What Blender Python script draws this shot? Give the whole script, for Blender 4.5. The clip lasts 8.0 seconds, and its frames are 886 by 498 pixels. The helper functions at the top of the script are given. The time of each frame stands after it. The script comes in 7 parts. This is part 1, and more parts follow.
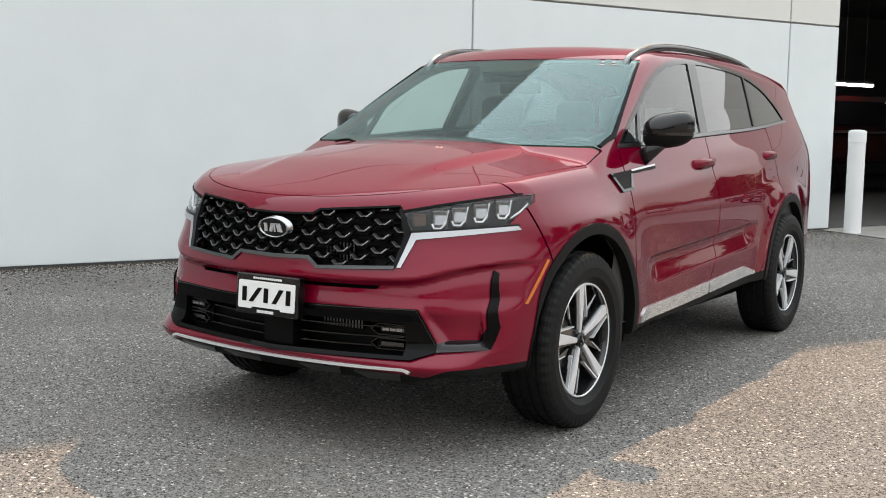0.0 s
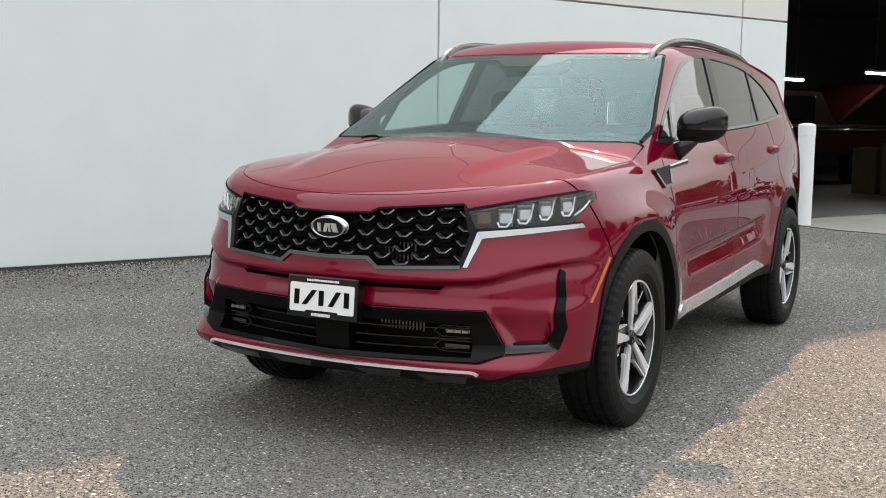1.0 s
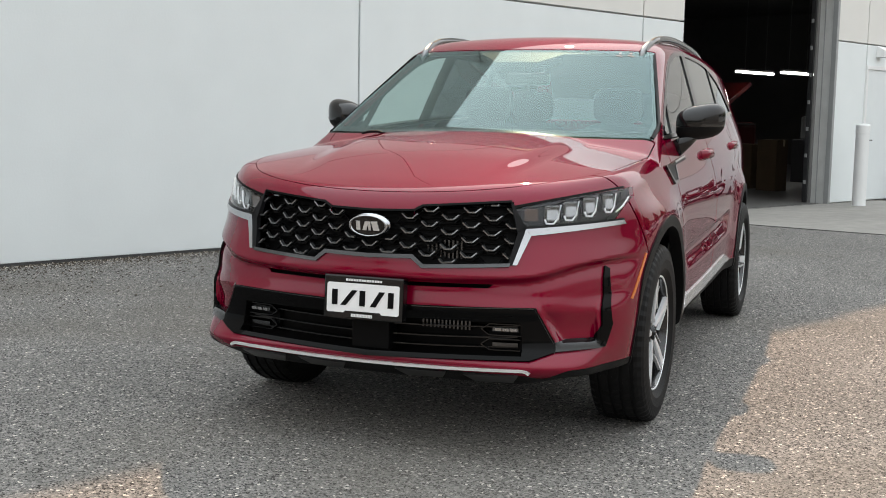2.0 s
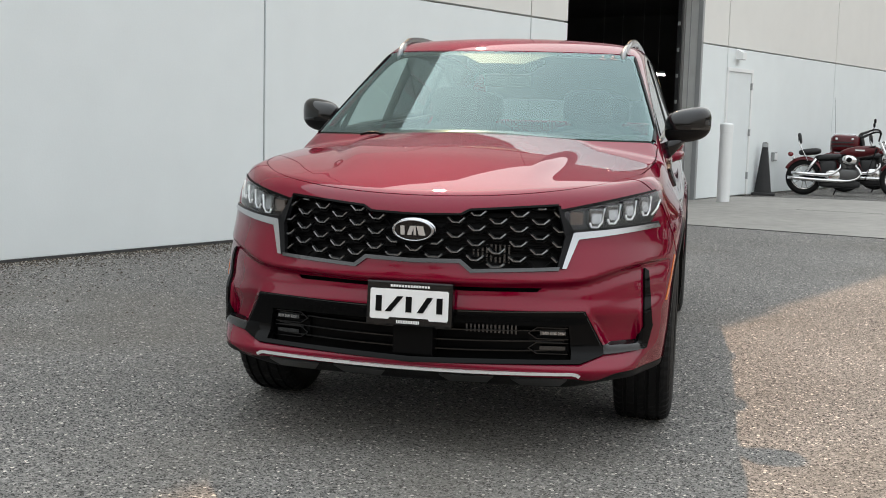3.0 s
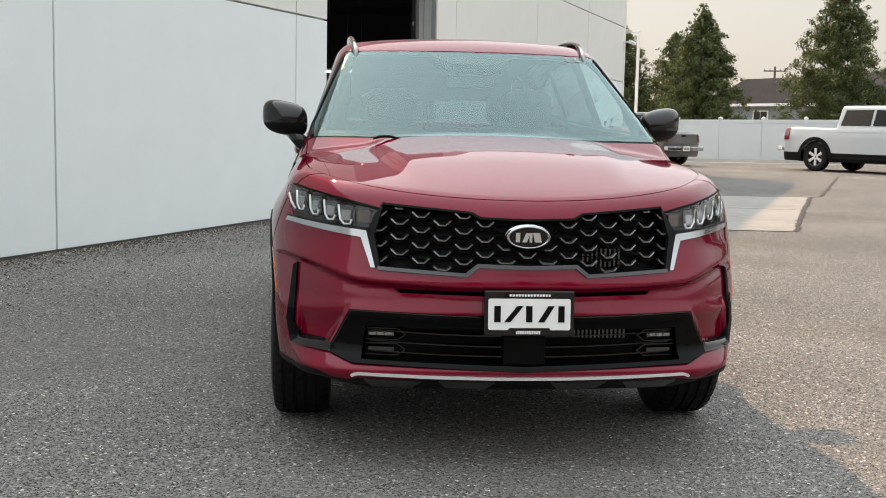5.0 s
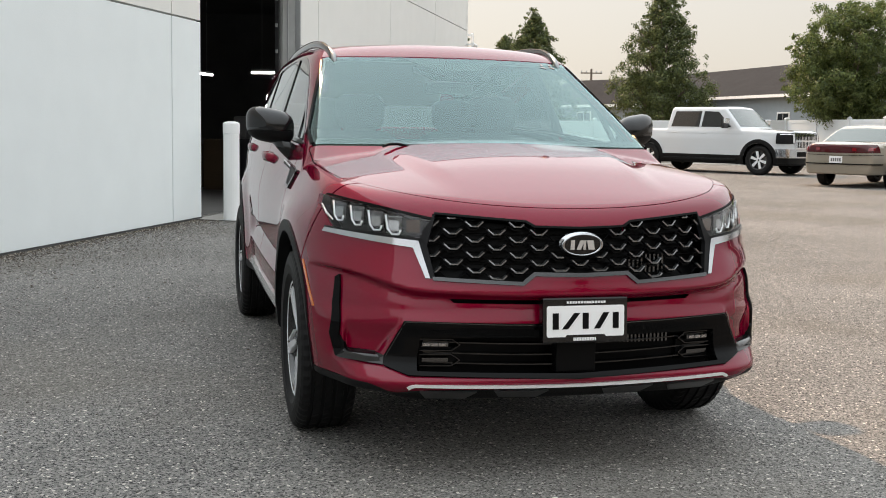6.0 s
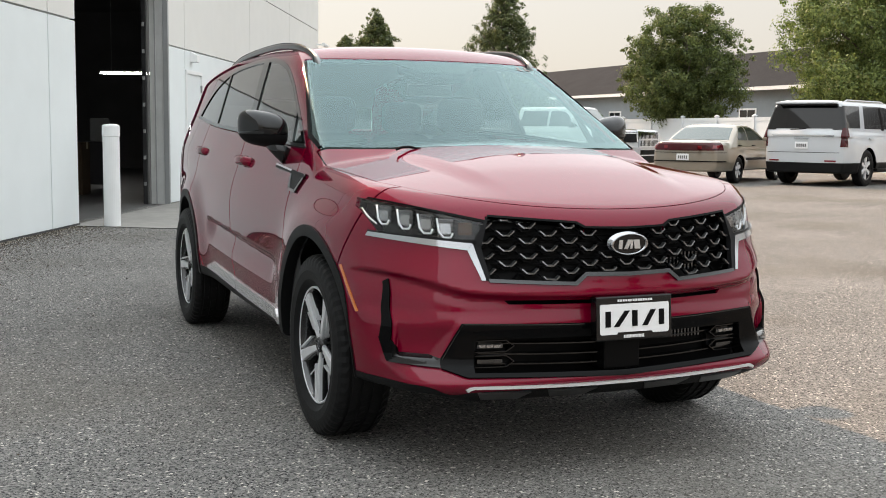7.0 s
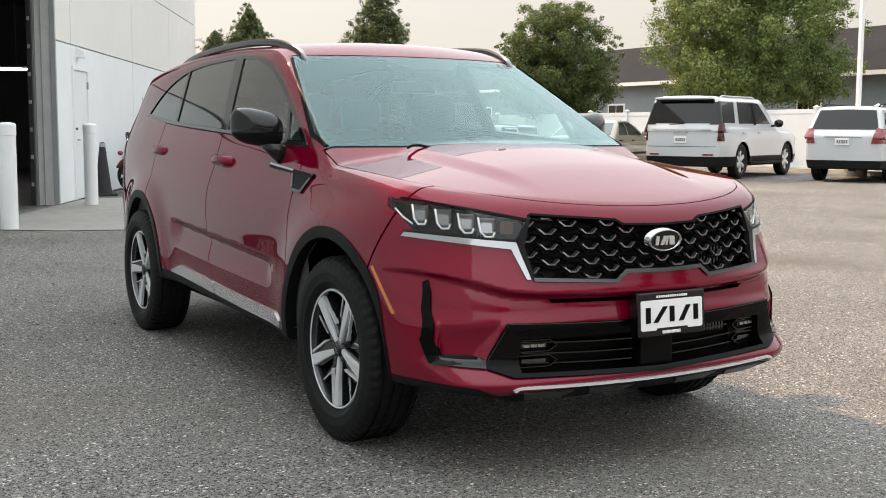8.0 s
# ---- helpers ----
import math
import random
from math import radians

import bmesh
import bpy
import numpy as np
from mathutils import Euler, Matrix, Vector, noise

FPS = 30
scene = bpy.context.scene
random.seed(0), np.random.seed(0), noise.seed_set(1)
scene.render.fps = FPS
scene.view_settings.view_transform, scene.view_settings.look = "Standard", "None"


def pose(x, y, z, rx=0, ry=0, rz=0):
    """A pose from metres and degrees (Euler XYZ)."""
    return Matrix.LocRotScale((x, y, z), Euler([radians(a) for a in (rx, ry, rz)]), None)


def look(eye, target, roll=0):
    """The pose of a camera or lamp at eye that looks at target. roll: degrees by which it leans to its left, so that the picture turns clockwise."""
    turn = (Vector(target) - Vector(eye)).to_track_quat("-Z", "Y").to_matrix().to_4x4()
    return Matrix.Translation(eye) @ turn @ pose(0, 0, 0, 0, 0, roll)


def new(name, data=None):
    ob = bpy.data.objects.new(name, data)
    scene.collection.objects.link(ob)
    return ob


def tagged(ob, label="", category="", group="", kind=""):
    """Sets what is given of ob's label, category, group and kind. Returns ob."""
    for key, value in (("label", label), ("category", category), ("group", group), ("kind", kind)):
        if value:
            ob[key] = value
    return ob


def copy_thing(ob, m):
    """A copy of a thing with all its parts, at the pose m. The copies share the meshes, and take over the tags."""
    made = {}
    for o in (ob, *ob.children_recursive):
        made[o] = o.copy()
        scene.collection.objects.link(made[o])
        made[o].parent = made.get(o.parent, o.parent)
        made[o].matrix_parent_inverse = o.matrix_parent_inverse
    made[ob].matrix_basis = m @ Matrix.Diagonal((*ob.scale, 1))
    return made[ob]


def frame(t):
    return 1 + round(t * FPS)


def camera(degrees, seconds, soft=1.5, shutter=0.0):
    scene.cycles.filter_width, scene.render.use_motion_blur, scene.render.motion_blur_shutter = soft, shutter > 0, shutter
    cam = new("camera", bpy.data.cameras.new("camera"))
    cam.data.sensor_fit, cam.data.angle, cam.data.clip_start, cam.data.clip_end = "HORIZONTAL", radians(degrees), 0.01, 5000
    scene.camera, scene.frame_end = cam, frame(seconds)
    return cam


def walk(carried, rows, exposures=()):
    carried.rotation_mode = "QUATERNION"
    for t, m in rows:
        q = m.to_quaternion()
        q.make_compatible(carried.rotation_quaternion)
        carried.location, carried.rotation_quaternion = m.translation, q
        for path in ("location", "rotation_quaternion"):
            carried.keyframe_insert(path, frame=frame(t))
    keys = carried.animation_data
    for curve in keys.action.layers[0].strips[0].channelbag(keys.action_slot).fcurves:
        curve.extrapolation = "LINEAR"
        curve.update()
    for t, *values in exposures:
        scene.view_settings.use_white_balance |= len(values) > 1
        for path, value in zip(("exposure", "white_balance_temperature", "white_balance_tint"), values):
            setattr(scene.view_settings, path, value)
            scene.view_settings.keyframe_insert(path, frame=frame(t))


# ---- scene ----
cam = camera(42.7, 8.0, 1.0)
PATH = [
    (0, (2.916, -4.178, 1.234), (1.829, -2.513, 1.017), 1.0),
    (0.5, (2.682, -4.223, 1.22), (1.645, -2.527, 1.002), 0.8),
    (1, (2.386, -4.369, 1.23), (1.431, -2.626, 1.006), 0.8),
    (1.5, (2.066, -4.498, 1.219), (1.22, -2.7, 0.992), 0.9),
    (3, (0.985, -4.789, 1.233), (0.549, -2.851, 1.003), 1.5),
    (3.5, (0.563, -4.847, 1.237), (0.279, -2.881, 1.006), 1.7),
    (4, (0.148, -4.828, 1.227), (0.019, -2.846, 0.999), 1.6),
    (4.5, (-0.251, -4.81, 1.232), (-0.224, -2.823, 1.006), 1.4),
    (5, (-0.652, -4.754, 1.218), (-0.469, -2.774, 0.998), 1.2),
    (6.5, (-1.831, -4.484, 1.234), (-1.189, -2.602, 1.024), 0.8),
    (7, (-2.192, -4.353, 1.23), (-1.413, -2.523, 1.022), 0.6),
    (7.5, (-2.496, -4.184, 1.218), (-1.596, -2.41, 1.007), 0.5),
    (8, (-2.721, -4.022, 1.232), (-1.727, -2.299, 1.019), 0.3),
]
walk(cam, [(t, look(eye, target, roll)) for t, eye, target, roll in PATH], [(0, 1.32), (1.5, 1.26), (4.5, 1.11), (8, 1.33)])

# ---- light: smoky sky, low-contrast sun behind the building ----
SUN_EL, SUN_AZ = 43.5, -17.5
world = bpy.data.worlds.new("sky")
scene.world = world
world.use_nodes = True
wn, wl = world.node_tree.nodes, world.node_tree.links
wn.clear()
w_out = wn.new("ShaderNodeOutputWorld")
w_bg = wn.new("ShaderNodeBackground")
w_sky = wn.new("ShaderNodeTexSky")
w_sky.sky_type = "NISHITA"
w_sky.sun_disc = False
w_sky.sun_elevation, w_sky.sun_rotation = radians(SUN_EL), radians(SUN_AZ)
w_sky.air_density, w_sky.dust_density, w_sky.ozone_density = 1.0, 3.0, 1.0
w_tc, w_sep, w_ramp, w_mix = wn.new("ShaderNodeTexCoord"), wn.new("ShaderNodeSeparateXYZ"), wn.new("ShaderNodeValToRGB"), wn.new("ShaderNodeMix")
wl.new(w_tc.outputs["Generated"], w_sep.inputs[0])
wl.new(w_sep.outputs["Z"], w_ramp.inputs[0])
# smoke: thick and cream-coloured low down, thinner and brighter overhead
for k, (pos, c) in enumerate(((0.0, (0.31, 0.282, 0.250)), (0.13, (0.335, 0.31, 0.276)), (0.21, (0.70, 0.695, 0.68)), (0.45, (0.88, 0.90, 0.89)), (1.0, (1.12, 1.20, 1.24)))):
    el = w_ramp.color_ramp.elements[k] if k < 2 else w_ramp.color_ramp.elements.new(pos)
    el.position, el.color = pos, (*c, 1)
w_mix.data_type, w_mix.blend_type = "RGBA", "ADD"
w_mix.inputs["Factor"].default_value = 1.0
w_dim = wn.new("ShaderNodeVectorMath")
w_dim.operation = "SCALE"
w_dim.inputs["Scale"].default_value = 0.012
wl.new(w_sky.outputs[0], w_dim.inputs[0])
# smoke glows towards the sun and is duller opposite
w_dot, w_fac, w_side = wn.new("ShaderNodeVectorMath"), wn.new("ShaderNodeMapRange"), wn.new("ShaderNodeVectorMath")
w_dot.operation, w_side.operation = "DOT_PRODUCT", "SCALE"
w_dot.inputs[1].default_value = (math.sin(radians(SUN_AZ)), math.cos(radians(SUN_AZ)), 0)
w_fac.inputs["From Min"].default_value, w_fac.inputs["From Max"].default_value = -1, 1
w_fac.inputs["To Min"].default_value, w_fac.inputs["To Max"].default_value = 0.64, 0.97
wl.new(w_tc.outputs["Generated"], w_dot.inputs[0])
wl.new(w_dot.outputs["Value"], w_fac.inputs["Value"])
wl.new(w_ramp.outputs[0], w_side.inputs[0])
wl.new(w_fac.outputs[0], w_side.inputs["Scale"])
wl.new(w_side.outputs[0], w_mix.inputs["A"])
wl.new(w_dim.outputs[0], w_mix.inputs["B"])
wl.new(w_mix.outputs["Result"], w_bg.inputs[0])
w_bg.inputs[1].default_value = 1.0
wl.new(w_bg.outputs[0], w_out.inputs[0])
sun = new("sun", bpy.data.lights.new("sun", "SUN"))
sun.data.energy, sun.data.angle, sun.data.color = 2.0, radians(0.8), (1.0, 0.63, 0.36)
sun.matrix_world = look((0, 0, 30), (math.sin(radians(-SUN_AZ)) * 30, -math.cos(radians(SUN_AZ)) * 30, 30 - 30 * math.tan(radians(SUN_EL))))

# ---- materials ----
def mat(name, color, rough=0.5, metal=0.0, spec=0.5, coat=0.0, coat_rough=0.03, var=0.0, vscale=6.0, bump=0.0, bscale=200.0, island=0.0):
    """A principled material with two scales of variation in colour and a fine relief."""
    m = bpy.data.materials.new(name)
    m.use_nodes = True
    nt = m.node_tree
    p = nt.nodes["Principled BSDF"]
    p.inputs["Base Color"].default_value = (*color, 1)
    p.inputs["Roughness"].default_value, p.inputs["Metallic"].default_value = rough, metal
    p.inputs["Specular IOR Level"].default_value = spec
    p.inputs["Coat Weight"].default_value, p.inputs["Coat Roughness"].default_value = coat, coat_rough
    if var or bump or island:
        tc = nt.nodes.new("ShaderNodeTexCoord")
    if var:
        n1, n2 = nt.nodes.new("ShaderNodeTexNoise"), nt.nodes.new("ShaderNodeTexNoise")
        n1.inputs["Scale"].default_value, n1.inputs["Detail"].default_value = vscale, 6
        n2.inputs["Scale"].default_value, n2.inputs["Detail"].default_value = vscale * 0.13, 3
        add = nt.nodes.new("ShaderNodeMath")
        add.operation = "ADD"
        mr = nt.nodes.new("ShaderNodeMapRange")
        mr.inputs["From Min"].default_value, mr.inputs["From Max"].default_value = 0.6, 1.4
        mr.inputs["To Min"].default_value, mr.inputs["To Max"].default_value = 1 - var, 1 + var
        mul = nt.nodes.new("ShaderNodeVectorMath")
        mul.operation = "SCALE"
        mul.inputs[0].default_value = color
        for n in (n1, n2):
            nt.links.new(tc.outputs["Object"], n.inputs["Vector"])
        nt.links.new(n1.outputs["Fac"], add.inputs[0])
        nt.links.new(n2.outputs["Fac"], add.inputs[1])
        nt.links.new(add.outputs[0], mr.inputs["Value"])
        nt.links.new(mr.outputs[0], mul.inputs["Scale"])
        nt.links.new(mul.outputs[0], p.inputs["Base Color"])
    if bump:
        nb, b = nt.nodes.new("ShaderNodeTexNoise"), nt.nodes.new("ShaderNodeBump")
        nb.inputs["Scale"].default_value, nb.inputs["Detail"].default_value = bscale, 4
        b.inputs["Strength"].default_value, b.inputs["Distance"].default_value = bump, 0.01
        nt.links.new(tc.outputs["Object"], nb.inputs["Vector"])
        nt.links.new(nb.outputs["Fac"], b.inputs["Height"])
        nt.links.new(b.outputs[0], p.inputs["Normal"])
    return m


def glass_mat(name, tint, rough=0.0, f0=0.07, sheen=(1, 1, 1)):
    """A single pane: clear tint, with gloss that rises towards grazing view alike from both sides."""
    m = bpy.data.materials.new(name)
    m.use_nodes = True
    nt = m.node_tree
    nt.nodes.clear()
    out, mix = nt.nodes.new("ShaderNodeOutputMaterial"), nt.nodes.new("ShaderNodeMixShader")
    tr, gl, lw = nt.nodes.new("ShaderNodeBsdfTransparent"), nt.nodes.new("ShaderNodeBsdfGlossy"), nt.nodes.new("ShaderNodeLayerWeight")
    pw, fr = nt.nodes.new("ShaderNodeMath"), nt.nodes.new("ShaderNodeMapRange")
    lw.inputs["Blend"].default_value = 0.5
    pw.operation, pw.inputs[1].default_value = "POWER", 4.5
    nt.links.new(lw.outputs["Facing"], pw.inputs[0])
    nt.links.new(pw.outputs[0], fr.inputs["Value"])
    fr.inputs["To Min"].default_value, fr.inputs["To Max"].default_value = f0, 1.0
    tr.inputs[0].default_value = (*tint, 1)
    gl.inputs[0].default_value, gl.inputs[1].default_value = (*sheen, 1), rough
    nt.links.new(fr.outputs[0], mix.inputs[0])
    nt.links.new(tr.outputs[0], mix.inputs[1])
    nt.links.new(gl.outputs[0], mix.inputs[2])
    nt.links.new(mix.outputs[0], out.inputs[0])
    return m


def glow(name, color, strength):
    m = bpy.data.materials.new(name)
    m.use_nodes = True
    p = m.node_tree.nodes["Principled BSDF"]
    p.inputs["Base Color"].default_value = (*color, 1)
    p.inputs["Emission Color"].default_value, p.inputs["Emission Strength"].default_value = (*color, 1), strength
    return m


def asphalt_mat():
    """Worn asphalt: grey binder with pale and brown chips, patches and tyre polish at metre scale."""
    m = bpy.data.materials.new("asphalt")
    m.use_nodes = True
    nt = m.node_tree
    p = nt.nodes["Principled BSDF"]
    p.inputs["Roughness"].default_value = 0.85
    p.inputs["Specular IOR Level"].default_value = 0.1
    tc = nt.nodes.new("ShaderNodeTexCoord")
    v1 = nt.nodes.new("ShaderNodeTexVoronoi")
    v1.inputs["Scale"].default_value = 150
    v2 = nt.nodes.new("ShaderNodeTexVoronoi")
    v2.inputs["Scale"].default_value = 112
    n1 = nt.nodes.new("ShaderNodeTexNoise")
    n1.inputs["Scale"].default_value, n1.inputs["Detail"].default_value = 0.5, 5
    n2 = nt.nodes.new("ShaderNodeTexNoise")
    n2.inputs["Scale"].default_value, n2.inputs["Detail"].default_value = 46, 6
    for n in (v1, v2, n1, n2):
        nt.links.new(tc.outputs["Object"], n.inputs["Vector"])
    r1 = nt.nodes.new("ShaderNodeValToRGB")
    e = r1.color_ramp.elements
    e[0].position, e[0].color = 0.0, (0.0236, 0.02301, 0.02301, 1)
    e[1].position, e[1].color = 1.0, (0.33, 0.312, 0.290, 1)
    for pos, c in ((0.17, (0.04248, 0.04189, 0.0413, 1)), (0.24, (0.1156, 0.1139, 0.1086, 1)), (0.45, (0.1628, 0.1593, 0.1522, 1)), (0.75, (0.198, 0.190, 0.179, 1)), (0.92, (0.262, 0.250, 0.235, 1))):
        k = e.new(pos)
        k.color = c
    sep = nt.nodes.new("ShaderNodeSeparateColor")
    nt.links.new(v1.outputs["Color"], sep.inputs[0])
    nt.links.new(sep.outputs[0], r1.inputs[0])
    sep2 = nt.nodes.new("ShaderNodeSeparateColor")
    nt.links.new(v2.outputs["Color"], sep2.inputs[0])
    r2 = nt.nodes.new("ShaderNodeValToRGB")
    e = r2.color_ramp.elements
    e[0].position, e[0].color = 0.967, (0, 0, 0, 1)
    e[1].position, e[1].color = 0.985, (1, 1, 1, 1)
    nt.links.new(sep2.outputs[1], r2.inputs[0])
    mixc = nt.nodes.new("ShaderNodeMix")
    mixc.data_type = "RGBA"
    nt.links.new(r2.outputs[0], mixc.inputs["Factor"])
    nt.links.new(r1.outputs[0], mixc.inputs["A"])
    mixc.inputs["B"].default_value = (0.62, 0.57, 0.51, 1)
    mr = nt.nodes.new("ShaderNodeMapRange")
    mr.inputs["From Min"].default_value, mr.inputs["From Max"].default_value = 0.3, 0.7
    mr.inputs["To Min"].default_value, mr.inputs["To Max"].default_value = 0.86, 1.18
    nt.links.new(n1.outputs["Fac"], mr.inputs["Value"])
    mr2 = nt.nodes.new("ShaderNodeMapRange")
    mr2.inputs["From Min"].default_value, mr2.inputs["From Max"].default_value = 0.3, 0.7
    mr2.inputs["To Min"].default_value, mr2.inputs["To Max"].default_value = 0.74, 1.28
    nt.links.new(n2.outputs["Fac"], mr2.inputs["Value"])
    mm = nt.nodes.new("ShaderNodeMath")
    mm.operation = "MULTIPLY"
    nt.links.new(mr.outputs[0], mm.inputs[0])
    nt.links.new(mr2.outputs[0], mm.inputs[1])
    sc = nt.nodes.new("ShaderNodeVectorMath")
    sc.operation = "SCALE"
    nt.links.new(mixc.outputs["Result"], sc.inputs[0])
    nt.links.new(mm.outputs[0], sc.inputs["Scale"])
    # old oil and soil stains of an olive brown
    n3, r3, stain = nt.nodes.new("ShaderNodeTexNoise"), nt.nodes.new("ShaderNodeMapRange"), nt.nodes.new("ShaderNodeMix")
    n3.inputs["Scale"].default_value, n3.inputs["Detail"].default_value = 0.42, 7
    r3.inputs["From Min"].default_value, r3.inputs["From Max"].default_value = 0.50, 0.70
    r3.inputs["To Max"].default_value = 0.5
    stain.data_type = "RGBA"
    stain.inputs["B"].default_value = (0.118, 0.105, 0.086, 1)
    nt.links.new(tc.outputs["Object"], n3.inputs["Vector"])
    nt.links.new(n3.outputs["Fac"], r3.inputs["Value"])
    nt.links.new(r3.outputs[0], stain.inputs["Factor"])
    nt.links.new(sc.outputs[0], stain.inputs["A"])
    nt.links.new(stain.outputs["Result"], p.inputs["Base Color"])
    b = nt.nodes.new("ShaderNodeBump")
    b.inputs["Strength"].default_value, b.inputs["Distance"].default_value = 0.8, 0.0045
    nt.links.new(v1.outputs["Distance"], b.inputs["Height"])
    nt.links.new(b.outputs[0], p.inputs["Normal"])
    return m


M_ASPHALT = asphalt_mat()
M_CONC = mat("concrete", (0.27, 0.258, 0.238), 0.85, var=0.22, vscale=5, bump=0.25, bscale=90)
M_WALL_LO = mat("wall_paint_cool_white", (0.735, 0.775, 0.78), 0.7, var=0.035, vscale=2.2, bump=0.10, bscale=55)
M_WALL_HI = mat("wall_paint_warm_white", (0.71, 0.70, 0.67), 0.7, var=0.035, vscale=2.2, bump=0.10, bscale=55)
M_JOINT = mat("joint_sealant", (0.42, 0.43, 0.43), 0.8, var=0.1)
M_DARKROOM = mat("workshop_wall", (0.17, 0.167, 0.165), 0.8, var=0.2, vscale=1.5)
M_FRAME_GREY = mat("grey_door_frame", (0.30, 0.31, 0.31), 0.5, var=0.1, vscale=4)
M_WHITE = mat("white_paint", (0.78, 0.79, 0.79), 0.45, var=0.04, vscale=3)
M_BLACKRUB = mat("black_rubber", (0.018, 0.018, 0.019), 0.7, var=0.25, vscale=30, bump=0.1, bscale=300)
M_VINYL = mat("white_vinyl", (0.64, 0.675, 0.70), 0.35, var=0.04, vscale=1.5)


# ---- mesh tools ----
def mesh_of(bm, name):
    me = bpy.data.meshes.new(name)
    bm.normal_update()
    bm.to_mesh(me)
    bm.free()
    return me


def part(name, bm, material, parent=None, label="", smooth=False):
    """Links a bmesh as one mesh object, under a thing or a part if one is given."""
    me = mesh_of(bm, name)
    me.materials.append(material)
    if smooth:
        me.shade_smooth()
    ob = new(name, me)
    ob.parent = parent
    if label:
        tagged(ob, label)
    return ob


def thing(name, label, category, m=None, group="", kind=""):
    ob = new(name)
    if m is not None:
        ob.matrix_basis = m
    return tagged(ob, label, category, group, kind)


def box(bm, x0, x1, y0, y1, z0, z1, bevel=0.0):
    r = bmesh.ops.create_cube(bm, size=1.0, matrix=Matrix.Translation(((x0 + x1) / 2, (y0 + y1) / 2, (z0 + z1) / 2)) @ Matrix.Diagonal((x1 - x0, y1 - y0, z1 - z0, 1)))
    if bevel:
        es = list({e for v in r["verts"] for e in v.link_edges})
        bmesh.ops.bevel(bm, geom=es, offset=bevel, segments=2, affect="EDGES", profile=0.6)
    return bm


def boxm(x0, x1, y0, y1, z0, z1, bevel=0.0):
    return box(bmesh.new(), x0, x1, y0, y1, z0, z1, bevel)


def cyl(bm, a, b, r1, r2=None, n=16, caps=True):
    """A cylinder or cone from a to b."""
    a, b = Vector(a), Vector(b)
    m = Matrix.Translation((a + b) / 2) @ (b - a).to_track_quat("Z", "Y").to_matrix().to_4x4()
    bmesh.ops.create_cone(bm, cap_ends=caps, segments=n, radius1=r1, radius2=r1 if r2 is None else r2, depth=(b - a).length, matrix=m)
    return bm


def lathe(bm, prof, n=32, m=None):
    """Turns a profile of (radius, height) round the z axis."""
    m = m or Matrix()
    rings = []
    for r, h in prof:
        rings.append([bm.verts.new(m @ Vector((r * math.cos(2 * math.pi * k / n), r * math.sin(2 * math.pi * k / n), h))) for k in range(n)] if r > 1e-6 else [bm.verts.new(m @ Vector((0, 0, h)))])
    for p, q in zip(rings, rings[1:]):
        for k in range(n):
            if len(p) == 1 and len(q) == 1:
                continue
            if len(p) == 1:
                bm.faces.new((p[0], q[(k + 1) % n], q[k])[::-1])
            elif len(q) == 1:
                bm.faces.new((p[k], p[(k + 1) % n], q[0]))
            else:
                bm.faces.new((p[k], p[(k + 1) % n], q[(k + 1) % n], q[k]))
    return bm


def tube(bm, pts, r, n=10, flat=1.0):
    """A round bar along points; flat squeezes it across."""
    pts = [Vector(p) for p in pts]
    rings = []
    for i, p in enumerate(pts):
        t = (pts[min(i + 1, len(pts) - 1)] - pts[max(i - 1, 0)]).normalized()
        up = Vector((0, 0, 1)) if abs(t.z) < 0.95 else Vector((1, 0, 0))
        a = t.cross(up).normalized()
        c = a.cross(t)
        rad = r[i] if isinstance(r, (list, tuple)) else r
        rings.append([bm.verts.new(p + a * rad * flat * math.cos(2 * math.pi * k / n) + c * rad * math.sin(2 * math.pi * k / n)) for k in range(n)])
    for p, q in zip(rings, rings[1:]):
        for k in range(n):
            bm.faces.new((p[k], p[(k + 1) % n], q[(k + 1) % n], q[k]))
    bm.faces.new(rings[0][::-1])
    bm.faces.new(rings[-1])
    return bm


def prism(bm, poly, h0, h1, m=None, bevel=0.0):
    """Extrudes a flat outline (u, v) from h0 to h1 along its third axis, then poses it by m."""
    m = m or Matrix()
    lo = [bm.verts.new(m @ Vector((u, v, h0))) for u, v in poly]
    hi = [bm.verts.new(m @ Vector((u, v, h1))) for u, v in poly]
    fs = [bm.faces.new(lo[::-1]), bm.faces.new(hi)]
    for k in range(len(poly)):
        j = (k + 1) % len(poly)
        fs.append(bm.faces.new((lo[k], lo[j], hi[j], hi[k])))
    bmesh.ops.recalc_face_normals(bm, faces=fs)
    if bevel:
        bmesh.ops.bevel(bm, geom=list({e for v in hi for e in v.link_edges if e.other_vert(v) in hi}), offset=bevel, segments=2, affect="EDGES")
    return bm


def curve_pts(ctrl, n):
    """Smooth points through a few control points (Catmull-Rom)."""
    c = [Vector(p) for p in ctrl]
    c = [c[0] * 2 - c[1]] + c + [c[-1] * 2 - c[-2]]
    out = []
    for i in range(1, len(c) - 2):
        for k in range(n):
            t = k / n
            p0, p1, p2, p3 = c[i - 1:i + 3]
            out.append(0.5 * (2 * p1 + (p2 - p0) * t + (2 * p0 - 5 * p1 + 4 * p2 - p3) * t * t + (3 * p1 - p0 - 3 * p2 + p3) * t ** 3))
    out.append(c[-2])
    return out

# ---- ground, building, paving ----
# the building's face runs through (-3.154, 5.643) at 25.4 degrees; local x along it, local y into it
BUILD = Matrix.Translation((-3.154, 5.643, 0)) @ Matrix.Rotation(radians(90 - 25.4), 4, "Z")
BUILD_H = 7.48


